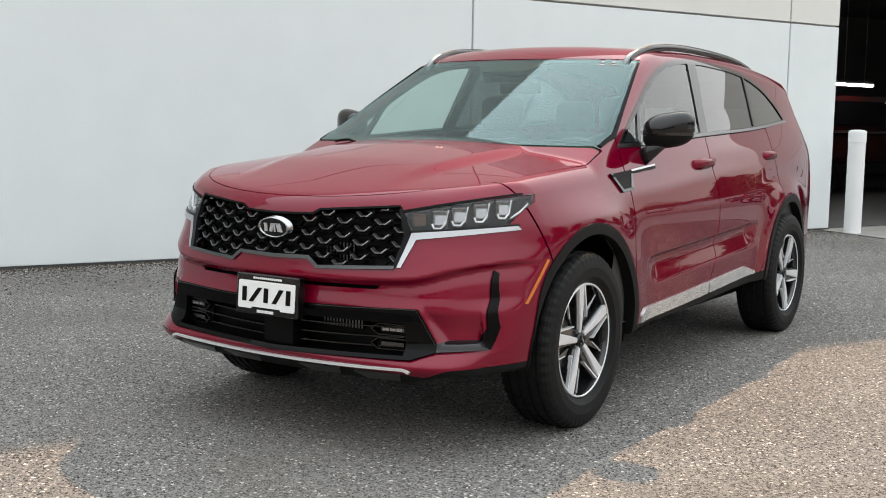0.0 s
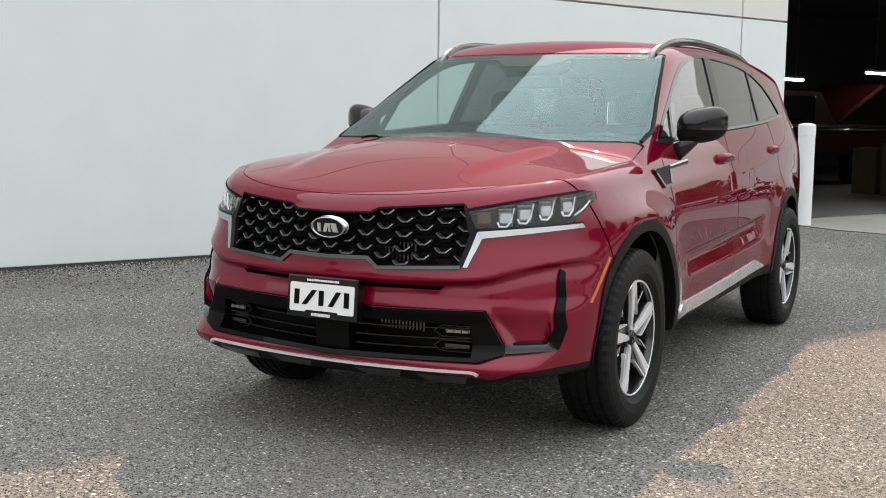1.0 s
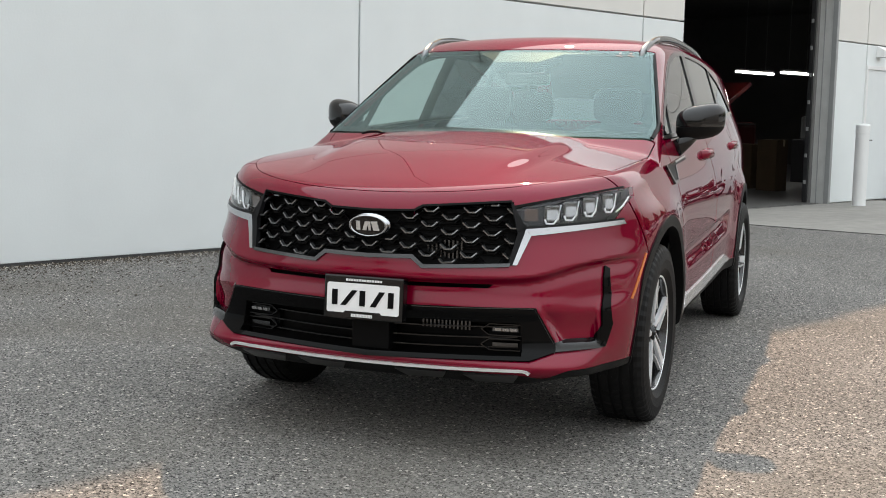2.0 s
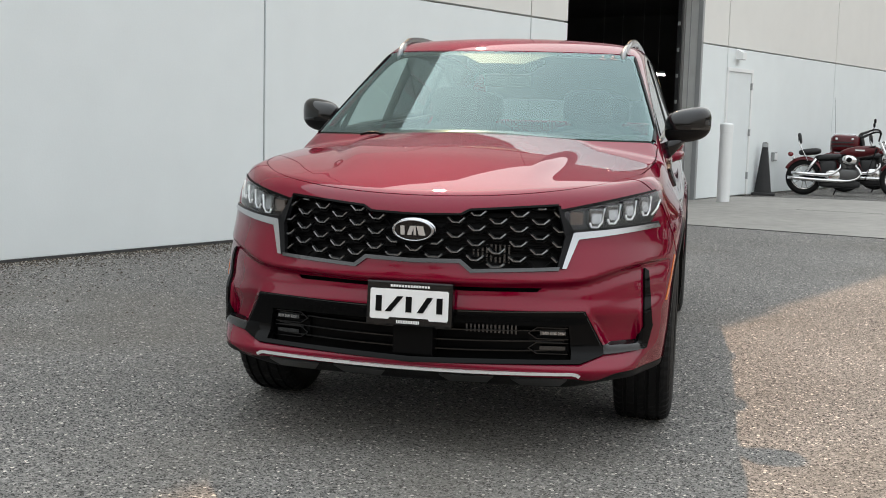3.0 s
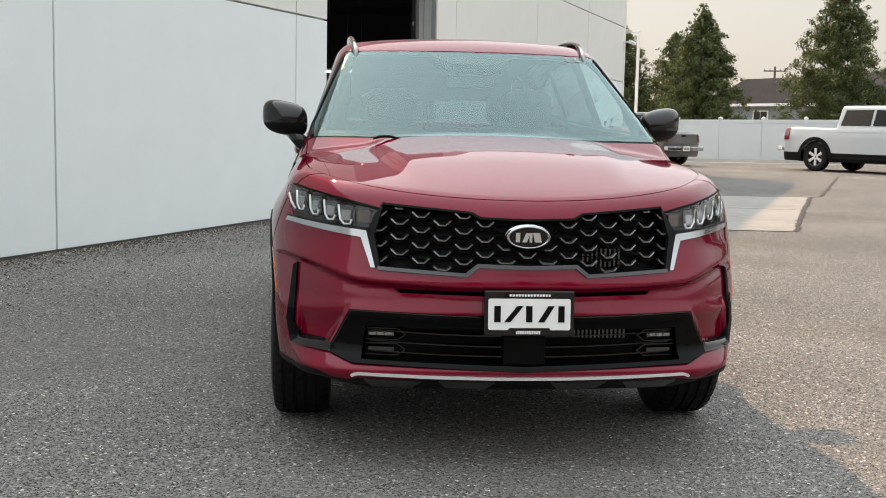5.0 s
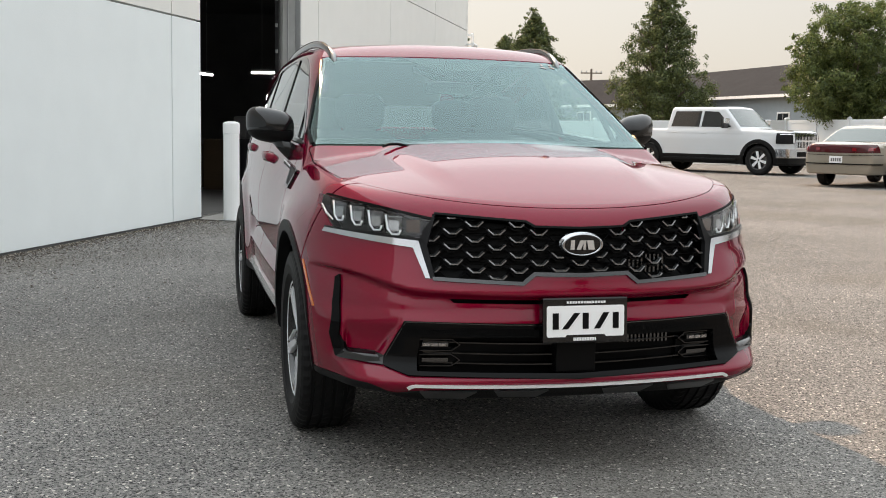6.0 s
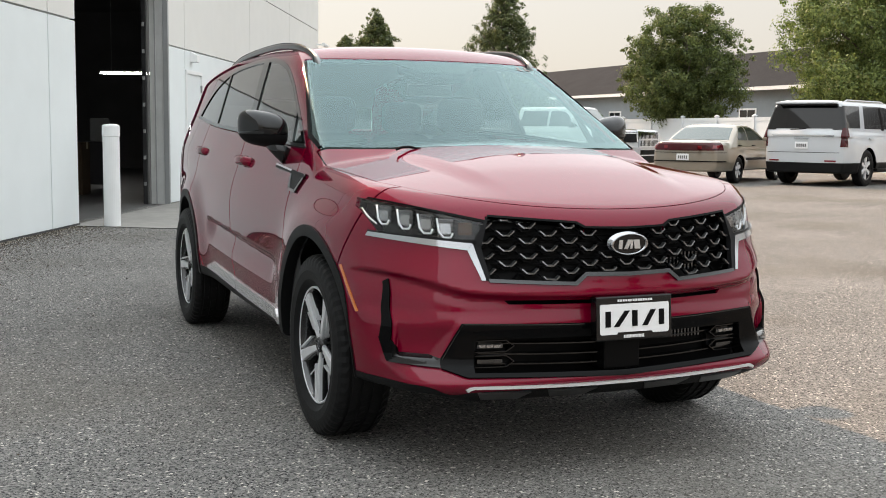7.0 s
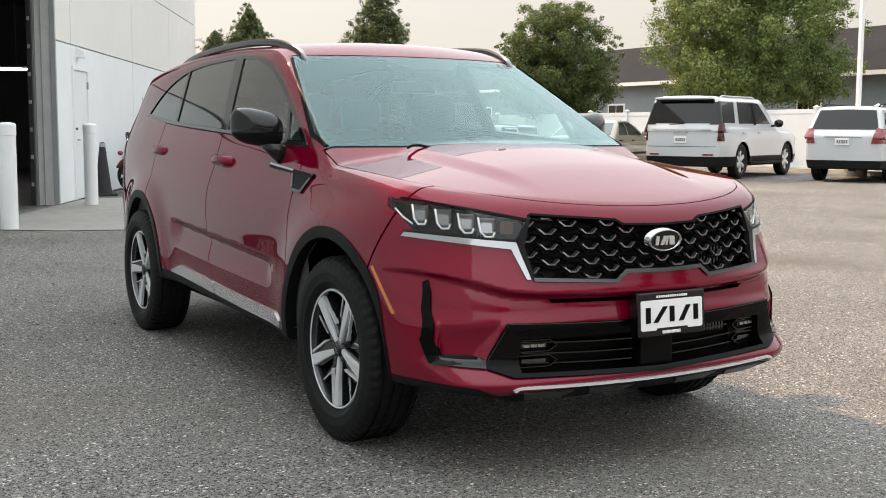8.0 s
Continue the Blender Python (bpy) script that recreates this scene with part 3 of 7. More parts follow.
M_LINER = mat("grey_roof_liner", (0.22, 0.22, 0.215), 0.9)
M_AMBER = mat("amber_plastic", (0.55, 0.13, 0.012), 0.25, coat=1.0)
M_LENS_IN = mat("lamp_reflector", (0.34, 0.345, 0.35), 0.22, metal=0.9)
M_LAMPDARK = mat("lamp_housing_black", (0.010, 0.010, 0.011), 0.35, spec=0.12)
M_LAMPCHROME = mat("lamp_chrome", (0.13, 0.132, 0.135), 0.25, metal=1.0)
M_FRIT = mat("black_enamel", (0.005, 0.005, 0.0055), 0.18, spec=0.03)
M_DRL = mat("white_light_guide", (0.86, 0.87, 0.88), 0.25, coat=0.8)
M_WSHIELD = glass_mat("windscreen_glass", (0.72, 0.86, 0.83), f0=0.088, sheen=(0.70, 0.93, 0.95))
M_SIDEGLASS = glass_mat("side_glass", (0.72, 0.80, 0.77), f0=0.07)
M_PRIVACY = glass_mat("privacy_glass", (0.13, 0.14, 0.14), f0=0.075)
M_CLEAR = glass_mat("clear_lamp_lens", (0.95, 0.96, 0.97), f0=0.04)
M_PLATE = mat("white_plate", (0.80, 0.80, 0.80), 0.35, coat=0.5)
M_BLACKPL = mat("black_plastic", (0.0035, 0.0035, 0.0038), 0.45, spec=0.09)

suv_half = skin_of(suv_field, (-0.04, -1.02, 0.16), (1.02, 4.0, 1.78), 0.0098)
car = thing("car", "glossy dark red mid-size SUV parked in the building's shade", "car")
XZ, YZ, XY = (0, 2), (1, 2), (0, 1)


def arch_r(v, c):
    return np.sqrt((v[:, 1] - c) ** 2 + (v[:, 2] - WHEEL_Z) ** 2)


def both(name, sk, material, label="", depth=0.018, shift=0.0, parent=None):
    """A part on each side of the car."""
    sk = (sk.moved(shift) if shift else sk).rimmed(depth)
    return [skin_part(name, s, material, parent or car, label) for s in (sk, sk.mirrored())]


def across(name, sk, material, label="", depth=0.018, shift=0.0):
    sk = whole(sk)
    return skin_part(name, (sk.moved(shift) if shift else sk).rimmed(depth), material, car, label)


# flank outlines in the side view
dlo_top = spl((0.40, 0.47, 0.83, 1.0, 1.2, 1.4, 1.6, 1.75, 2.1, 2.4, 2.7, 2.9, 3.1, 3.2), (1.11, 1.155, 1.365, 1.46, 1.545, 1.585, 1.602, 1.604, 1.595, 1.573, 1.515, 1.437, 1.305, 1.22))
sill_line = spl((-0.5, 0.5, 2.2, 3.2), (0.345, 0.358, 0.426, 0.440))
b_gap = spl((0.3, 0.48, 0.60, 0.90, 1.03, 1.25), (1.40, 1.465, 1.54, 1.535, 1.505, 1.535))
c_gap = spl((0.3, 0.45, 0.62, 0.85, 1.05, 1.25), (2.20, 2.28, 2.50, 2.64, 2.61, 2.60))


def dlo(v):
    return np.maximum(suv_belt(v[:, 1]) - v[:, 2], (v[:, 2] - dlo_top(v[:, 1])) * 0.85)


GAP = 0.0048
H = suv_half
# wheel openings
for c in AXLES:
    H = H.keep(np.where(H.v[:, 0] > 0.45, 0.445 - arch_r(H.v, c), -1.0))
def arch_out(v, c):
    """Outer edge of the cladding: narrower in front of the front wheel."""
    return 0.490 - (0.040 if c == 0.0 else 0.0) * step01(v[:, 2], 0.70, 0.45) * step01(v[:, 1], c, c - 0.2)


clad = [H.keep(np.where(H.v[:, 0] > 0.55, arch_r(H.v, c) - arch_out(H.v, c), 1.0)) for c in AXLES]
for c in AXLES:
    H = H.keep(np.where(H.v[:, 0] > 0.55, arch_out(H.v, c) - 0.004 - arch_r(H.v, c), -1.0))


def low_line(v):
    """Where painted panels end and black lower trim begins."""
    a, y = v[:, 0], v[:, 1]
    nose_low = 0.324 - 0.012 * np.exp(-((a - 0.66) / 0.06) ** 2) + 0.026 * step01(a, 0.62, 0.74)
    return nose_low + (sill_line(y) - nose_low) * step01(y, -0.42, -0.28)


H, low = H.split(low_line(H.v) - H.v[:, 2], 0.001)
across("lower_trim", low, M_CLAD, "matte black lower body cladding", 0.01)


def glass_base(a):
    """Where the windscreen meets the hood."""
    return 0.105 + 0.33 * a * a


# hood
def hood_d(v, n):
    a, y = v[:, 0], v[:, 1]
    r = ((a / 0.795) ** 3.3 + (np.maximum(0.25 - y, 0) / 1.17) ** 3.3) ** (1 / 3.3)
    d = (r - 1) * 0.8
    lip = (0.955 + 0.10 * a * a + 0.07 * a ** 4 - v[:, 2]) / np.maximum(np.sqrt(1 - np.minimum(n[:, 2] ** 2, 1)), 0.12)
    return np.where(v[:, 2] > 0.85, np.maximum.reduce([d, lip, (y - glass_base(a) + 0.010) * 0.9]), 0.5)


hood, H = H.split(hood_d(H.v, H.n), 0.0024)
across("hood", hood, M_RED, "red painted hood with two shallow ridges")


# windscreen and cowl
def ws_d(v):
    a, y = v[:, 0], v[:, 1]
    return np.where(v[:, 2] > 1.0, np.maximum.reduce([(glass_base(a) + 0.004 - y) * 0.9, (y - (0.925 + 0.33 * a * a)) * 0.9, a - np.minimum(0.798 - 0.255 * (y - 0.42), 0.785)]), 0.5)


def cowl_d(v):
    a, y = v[:, 0], v[:, 1]
    return np.where(v[:, 2] > 1.0, np.maximum.reduce([glass_base(a) - 0.009 - y, y - glass_base(a) - 0.004, a - 0.795]), 0.5)


screen, H = H.split(ws_d(H.v), 0.001)
cowl, H = H.split(cowl_d(H.v), 0.001)
across("cowl", cowl, M_BLACKPL, "black plastic cowl under the windscreen", 0.03, -0.006)
frit = screen.keep(-np.maximum(ws_d(screen.v) + 0.030, np.maximum((glass_base(screen.v[:, 0]) + 0.062 - screen.v[:, 1]), screen.v[:, 1] - 0.915 - 0.33 * screen.v[:, 0] ** 2) * 0.9))
across("windscreen", screen, M_WSHIELD, "green-tinted windscreen reflecting the sky", 0.004, -0.002)
sens = screen.keep(np.maximum.reduce([0.805 - screen.v[:, 1], screen.v[:, 0] - 0.11 - 1.05 * (screen.v[:, 1] - 0.805), ws_d(screen.v) + 0.004]))
across("sensor_shade", sens, M_BLACKPL, "black dotted shade round the camera", 0.003, -0.007)
across("windscreen_border", frit, M_FRIT, "black enamel border behind the windscreen glass", 0.002, -0.0075)
edge = screen.keep(-(ws_d(screen.v) + 0.013))
edge = edge.where(lambda v: np.maximum(glass_base(v[:, 0]) + 0.02 - v[:, 1], v[:, 1] - 0.895 - 0.33 * v[:, 0] ** 2))
both("windscreen_moulding", edge.where(lambda v: 0.45 - v[:, 0]), M_FRIT, "black moulding along the windscreen pillar", 0.006, 0.004)

# faded chalk marks high on the driver's side of the glass
M_CHALK = mat("faded_chalk", (0.34, 0.30, 0.29), 0.9, var=0.3, vscale=60)
for a0, a1, y0, y1 in ((0.468, 0.496, 0.935, 0.944), (0.476, 0.486, 0.955, 0.975), (0.520, 0.550, 0.955, 0.964), (0.524, 0.536, 0.975, 0.992)):
    skin_part("chalk_mark", screen.inside(((a0, y0), (a1, y0), (a1, y1), (a0, y1)), XY).moved(0.0006).rimmed(0.0005), M_CHALK, car, "faded chalk mark on the windscreen")

# side windows
win, H = H.split(np.where(H.v[:, 0] > 0.5, dlo(H.v), 1.0), 0.0)
glass_in, border = win.split(dlo(win.v) + 0.020)
both("window_frame", border, M_GLOSS, "gloss black window surround", 0.02, 0.002)
strip = win.keep(win.v[:, 2] - suv_belt(win.v[:, 1]) - 0.014)
both("belt_moulding", strip, M_DARKCHROME, "satin chrome strip under the windows", 0.01, 0.005)


def line_d(y0, z0, y1, z1):
    """Signed distance behind a slanted line in the side view."""
    ln = math.hypot(y1 - y0, z1 - z0)
    return lambda v: ((v[:, 1] - y0) * (z1 - z0) - (v[:, 2] - z0) * (y1 - y0)) / ln


rest = glass_in
for name, front, back, material, label in (
        ("quarter_light", None, line_d(0.685, 1.15, 0.80, 1.36), M_SIDEGLASS, "small clear triangular front window"),
        ("front_window", line_d(0.715, 1.15, 0.83, 1.36), line_d(1.475, 1.20, 1.585, 1.60), M_SIDEGLASS, "lightly tinted front door window"),
        ("rear_window", line_d(1.575, 1.20, 1.70, 1.60), line_d(2.37, 1.24, 2.44, 1.57), M_PRIVACY, "dark privacy glass in the rear door"),
        ("cargo_window", line_d(2.40, 1.24, 2.47, 1.57), None, M_PRIVACY, "dark privacy glass beside the luggage space")):
    pane = rest
    if front:
        post, rest = rest.split(front(rest.v))
        both("window_post", post, M_GLOSS, "", 0.02, 0.002)
        pane = rest
    if back:
        pane, rest = rest.split(back(rest.v))
    both(name, pane, material, label, 0.004, -0.004)

# roof between the rails, cant rails and pillars
roof, H = H.split(np.where((H.v[:, 2] > 1.4) & (H.v[:, 1] > 0.7), np.maximum(H.v[:, 0] - 0.585, 0.92 + 0.33 * H.v[:, 0] ** 2 - H.v[:, 1]), 0.5), 0.001)
across("roof", roof, M_RED, "red painted roof panel")

# front end: lamps, grille and lower intake are real openings
HL = ((0.500, 0.914), (0.549, 0.841), (0.822, 0.866), (0.857, 0.950), (0.846, 0.984))
GRILLE = (((0, 0.731), (0.172, 0.735), (0.166, 0.893), (0, 0.888)), ((0.172, 0.735), (0.214, 0.702), (0.512, 0.716), (0.536, 0.83), (0.506, 0.932), (0.197, 0.911), (0.166, 0.893)))
INTAKE = ((0, 0.372), (0.57, 0.388), (0.555, 0.508), (0, 0.506))
SLOT = ((0, 0.620), (0.44, 0.626), (0.458, 0.641), (0, 0.637))
nose_all, H = H.split(H.v[:, 1] + 0.20)
nose_src = nose_all
lamp_skin = nose_all.inside(HL, XZ)
nose_all = nose_all.outside(HL, XZ, -0.002)
for g in GRILLE + (((0, 0.363), (0.585, 0.379), (0.572, 0.522), (0, 0.520)), SLOT):
    nose_all = nose_all.outside([(x - 0.0001 if x == 0 else x, z) for x, z in g], XZ)


def seam_d(v):
    """Bumper in front of the wing, below the lamp."""
    return v[:, 1] + 0.345 + 0.5 * (v[:, 2] - 0.75)


bump, wing_a = nose_all.split(seam_d(nose_all.v), GAP)
across("front_bumper", bump, M_RED, "red front bumper with sculpted cheeks", 0.008)
flank = join([H, wing_a]) if len(wing_a.t) else H

# doors, wings, rear quarters
side = flank
wing, rest = side.split(side.v[:, 1] - 0.455 - 0.03 * (side.v[:, 2] - 0.9), GAP)
both("front_wing", wing, M_RED, "red front wing with wheel arch")
doors, body_side = rest.split(np.maximum(rest.v[:, 2] - suv_belt(rest.v[:, 1]), rest.v[:, 1] - c_gap(rest.v[:, 2])), GAP)
fdoor, rdoor = doors.split(doors.v[:, 1] - b_gap(doors.v[:, 2]), GAP)
fd, rd = both("front_door", fdoor, M_RED, "red front door"), both("rear_door", rdoor, M_RED, "red rear door")
for gap_d in (lambda v: v[:, 1] - 0.455 - 0.03 * (v[:, 2] - 0.9), lambda v: v[:, 1] - b_gap(v[:, 2]), lambda v: v[:, 1] - c_gap(v[:, 2])):
    seal = suv_half.where(lambda v: 0.5 - v[:, 0]).where(lambda v: np.maximum.reduce([np.abs(gap_d(v)) - 0.011, 0.56 - v[:, 2], v[:, 2] - suv_belt(v[:, 1]), 0.48 - arch_r(v, AXLES[1])]))
    both("door_seal", seal, M_BLACKPL, "", 0.004, -0.005)
rear_glass, body_side = body_side.split(np.maximum.reduce([3.25 - body_side.v[:, 1], 1.235 - body_side.v[:, 2], body_side.v[:, 2] - 1.53, body_side.v[:, 0] - 0.62 + 0.25 * (body_side.v[:, 2] - 1.235)]), 0.002)
across("tailgate_window", rear_glass, M_PRIVACY, "dark tailgate window", 0.004, -0.003)
across("body_shell", body_side, M_RED, "red pillars, roof frame and rear quarters")

# wheel-arch cladding, reflectors, sill trim, side vents
for k, c in enumerate(clad):
    both("arch_trim", c, M_CLAD, "matte black wheel-arch cladding", 0.05, 0.006)
both("side_reflector", suv_half.inside(((-0.352, 0.730), (-0.366, 0.734), (-0.492, 0.575), (-0.478, 0.572)), YZ).where(lambda v: 0.5 - v[:, 0]), M_AMBER, "amber side reflector strip", 0.02, 0.003)
for y0, y1 in ((0.56, 1.43), (1.445, 2.18)):
    sill = suv_half.where(lambda v: 0.5 - v[:, 0]).where(lambda v: np.maximum.reduce([sill_line(v[:, 1]) - v[:, 2], v[:, 2] - sill_line(v[:, 1]) - 0.060 + 0.25 * np.maximum(v[:, 1] - 2.0, 0) + 0.35 * np.maximum(0.62 - v[:, 1], 0), y0 - v[:, 1], v[:, 1] - y1]))
    both("sill_trim", sill, M_SILVER, "silver sill strip along the doors", 0.02, 0.008)
for poly, mm, nm, up in ((((0.29, 1.036), (0.53, 1.050), (0.47, 0.964), (0.365, 0.958)), M_BLACKPL, "side_vent", 0.006), (((0.29, 1.036), (0.308, 1.040), (0.376, 0.966), (0.362, 0.956)), M_FRAMECHROME, "side_vent_edge", 0.009),
                         (((0.362, 0.956), (0.472, 0.962), (0.476, 0.974), (0.372, 0.968)), M_FRAMECHROME, "side_vent_edge", 0.009), (((0.470, 0.962), (0.535, 1.050), (0.515, 1.049), (0.458, 0.974)), M_DARKCHROME, "side_vent_edge", 0.009),
                         (((0.29, 1.030), (0.78, 1.066), (0.78, 1.050), (0.30, 1.020)), M_BLACKPL, "side_vent_bar", 0.010), (((0.50, 1.049), (0.78, 1.070), (0.78, 1.062), (0.51, 1.041)), M_CHROME, "side_vent_bar", 0.012)):
    both(nm, suv_half.where(lambda v: 0.5 - v[:, 0]).inside(poly, YZ), mm, "", 0.01, up)

# nose trims
for poly in (((0.556, 0.838), (0.838, 0.864), (0.846, 0.849), (0.574, 0.814)), ((0.555, 0.838), (0.574, 0.814), (0.539, 0.712), (0.524, 0.712))):
    both("headlamp_trim", nose_src.inside(poly, XZ), M_CHROME, "satin silver strip under the headlamp", 0.02, 0.007)
for poly in (((0, 0.734), (0.174, 0.738), (0.169, 0.724), (0, 0.720)), ((0.174, 0.738), (0.216, 0.705), (0.210, 0.692), (0.169, 0.724)), ((0.216, 0.705), (0.516, 0.718), (0.514, 0.705), (0.210, 0.692))):
    both("grille_lower_frame", nose_src.inside(poly, XZ), M_FRAMECHROME, "dark chrome lower grille frame", 0.03, 0.008)
for poly in (((0, 0.886), (0.166, 0.891), (0.162, 0.898), (0, 0.894)), ((0.166, 0.890), (0.197, 0.908), (0.194, 0.915), (0.162, 0.898)), ((0.197, 0.908), (0.50, 0.930), (0.499, 0.937), (0.194, 0.915))):
    both("grille_upper_frame", nose_src.inside(poly, XZ), M_PIANO, "gloss black upper grille frame", 0.03, 0.004)
for poly in (((0.540, 0.846), (0.840, 0.871), (0.846, 0.850), (0.556, 0.820)), ((0.497, 0.934), (0.512, 0.914), (0.558, 0.838), (0.528, 0.826)), ((0.530, 0.832), (0.556, 0.838), (0.530, 0.712), (0.508, 0.712))):
    both("headlamp_bezel", nose_src.inside(poly, XZ), M_LAMPDARK, "gloss black bezel round the headlamp", 0.02, 0.003)
both("headlamp_border", nose_src.inside(((0.497, 0.917), (0.505, 0.909), (0.828, 0.980), (0.822, 0.985)), XZ), M_PIANO, "", 0.02, 0.002)
frame_skin = nose_src.inside(((0, 0.357), (0.60, 0.376), (0.676, 0.404), (0.674, 0.436), (0.610, 0.563), (0, 0.553)), XZ).outside([(x - 0.0001 if x == 0 else x, z) for x, z in INTAKE], XZ)
across("intake_frame", frame_skin, M_PIANO, "gloss black frame of the lower intake", 0.05, 0.009)
for poly, mm in ((((0.797, 0.702), (0.812, 0.690), (0.834, 0.50), (0.808, 0.492)), M_PIANO), (((0.806, 0.492), (0.836, 0.50), (0.818, 0.415), (0.785, 0.437)), M_PIANO),
                 (((0.672, 0.440), (0.792, 0.448), (0.815, 0.414), (0.678, 0.406)), M_GLOSS)):
    both("bumper_blade", nose_src.inside(poly, XZ), mm, "gloss black blade round the bumper cheek", 0.02, 0.009)
for a0, a1 in ((0.10, 0.30), (0.36, 0.56)):
    both("skid_plate", suv_half.inside(((a0, 0.318), (a1, 0.323), (a1 - 0.03, 0.290), (a0 + 0.03, 0.286)), XZ).where(lambda v: v[:, 1] + 0.5), M_DARKCHROME, "grey skid plate insert", 0.02, 0.006)


def nose_y(x, z):
    """Depth of the nose's surface at a place of the front view."""
    lo, hi = -1.2, 0.3
    for _ in range(26):
        mid = (lo + hi) / 2
        lo, hi = (mid, hi) if suv_field(np.array([x]), np.array([mid]), np.array([z]))[0] > 0 else (lo, mid)
    return lo


def inside_poly(x, z, polys, inset=0.004):
    x = abs(x)
    return any(all(d(x, z) < -inset for d in planes) for planes in polys)


# grille: dark backing, slats, honeycomb with bright lower edges
grille = thing("grille", "", "")
grille.parent = car
GW = [half_planes([(x - 0.05 if x == 0 else x + 0.02, z) for x, z in GRILLE[0]]), half_planes([(x - 0.01 if x < 0.18 else x, z) for x, z in GRILLE[1]])]
tagged(grille, "black honeycomb grille with satin silver edges")
back = join([nose_src.inside([(x - 0.0001 if x == 0 else x, z) for x, z in g], XZ) for g in GRILLE])
skin_part("grille_backing", whole(back).moved(-0.055), M_BLACKPL, grille)
Y_TAB = {(i, k): nose_y(0.02 * i, 0.70 + 0.03 * k) for i in range(0, 30) for k in range(0, 9)}


def ny(x, z):
    u, w = min(abs(x) / 0.02, 28.999), min(max((z - 0.70) / 0.03, 0), 7.999)
    i, k = int(u), int(w)
    u, w = u - i, w - k
    return (Y_TAB[i, k] * (1 - u) + Y_TAB[i + 1, k] * u) * (1 - w) + (Y_TAB[i, k + 1] * (1 - u) + Y_TAB[i + 1, k + 1] * u) * w


def ribbon(bm, pts, wdt, y0, y1, fy):
    """A flat bar along front-view points, wdt high, from depth y0 to y1 behind the surface."""
    prev = None
    for i, (x, z) in enumerate(pts):
        a, b = pts[max(i - 1, 0)], pts[min(i + 1, len(pts) - 1)]
        tx, tz = b[0] - a[0], b[1] - a[1]
        ln = math.hypot(tx, tz) or 1
        nx, nz = -tz / ln * wdt / 2, tx / ln * wdt / 2
        yy = fy(x, z)
        ring = [bm.verts.new(p) for p in ((x + nx * 0.6, yy + y0, z + nz * 0.6), (x - nx * 0.6, yy + y0, z - nz * 0.6), (x - nx, yy + y1, z - nz), (x + nx, yy + y1, z + nz))]
        if prev:
            for k in range(4):
                bm.faces.new((prev[k], prev[(k + 1) % 4], ring[(k + 1) % 4], ring[k]))
        else:
            bm.faces.new(ring[::-1])
        prev = ring
    bm.faces.new(prev)


M_ACCENT = mat("satin_silver_accent", (0.24, 0.245, 0.25), 0.28, metal=0.9)
PER, ROWH = 0.147, 0.0262


def wave(u):
    """A trapezoid wave of height 1: flat bottom, slope, flat top, slope."""
    u = u % 1.0
    u = min(u, 1 - u)
    return min(max((u - 0.075) / 0.2, 0), 1)


net, caps = bmesh.new(), []
for k in range(-1, 11):
    z0 = 0.930 - ROWH * k
    run = []
    for i in range(-140, 141):
        x = i * 0.004
        z = z0 - ROWH / 2 + ROWH * wave(x / PER + 0.5 * (k % 2))
        ok = inside_poly(x, z, GW) and not ((x / 0.088) ** 2 + ((z - 0.834) / 0.052) ** 2 < 1)
        if ok:
            run.append((x, z))
        if (not ok or i == 140) and run:
            if len(run) > 1:
                ribbon(net, run, 0.0034, 0.018, 0.036, ny)
            run = []
    for c in range(-5, 6):
        xc = PER * (c - 0.5 * (k % 2))
        pts = [(xc + j * 0.0037, z0 - ROWH / 2 + ROWH * wave(j * 0.0037 / PER) + 0.001) for j in range(-8, 9)]
        pts = [p for p in pts if inside_poly(p[0], p[1], GW, 0.006) and not ((p[0] / 0.094) ** 2 + ((p[1] - 0.834) / 0.056) ** 2 < 1)]
        if len(pts) > 6:
            b2 = bmesh.new()
            ribbon(b2, pts, 0.0075, 0.006, 0.022, ny)
            caps.append(b2)
            ledge = [(x, z - 0.012) for x, z in pts[2:-2] if inside_poly(x, z - 0.012, GW, 0.006)]
            if len(ledge) > 4:
                ribbon(net, ledge, 0.009, 0.024, 0.04, ny)
part("honeycomb", net, M_BLACKPL, grille)
for b2 in caps:
    part("grille_accent", b2, M_ACCENT, grille)
slats = bmesh.new()
for k in range(11):
    z = 0.722 + 0.02 * k
    hw = 0.49 if z > 0.74 else 0.47
    if z < 0.735 or z > 0.885:
        continue
    ribbon(slats, [(x * 0.02 * hw / 0.49, z) for x in range(-24, 25)], 0.005, 0.045, 0.052, ny)
part("grille_slats", slats, M_BLACKPL, grille)
for k in range(9):
    part("radiator_fin", boxm(0.205 + 0.016 * k, 0.212 + 0.016 * k, -0.835, -0.825, 0.725, 0.79), M_FRAMECHROME, grille)

# badge: oval with plain bars
badge = part("badge", bmesh.new(), M_CHROME, car, "oval chrome badge with three plain bars")
bm = bmesh.new()
mb = Matrix.Translation((0, nose_y(0, 0.834) - 0.012, 0.834)) @ Matrix.Rotation(radians(8), 4, "X") @ Matrix.Rotation(radians(90), 4, "X") @ Matrix.Diagonal((1, 0.52, 1, 1))
lathe(bm, [(0.0, -0.02), (0.078, -0.02), (0.078, 0.004), (0.074, 0.009), (0.069, 0.009), (0.066, 0.004)], 40, mb)
badge.data = mesh_of(bm, "badge")
badge.data.materials.append(M_CHROME)
badge.data.shade_smooth()
bm = bmesh.new()
lathe(bm, [(0.0, 0.004), (0.0665, 0.003)], 40, mb)
part("badge_field", bm, M_GLOSS, badge)
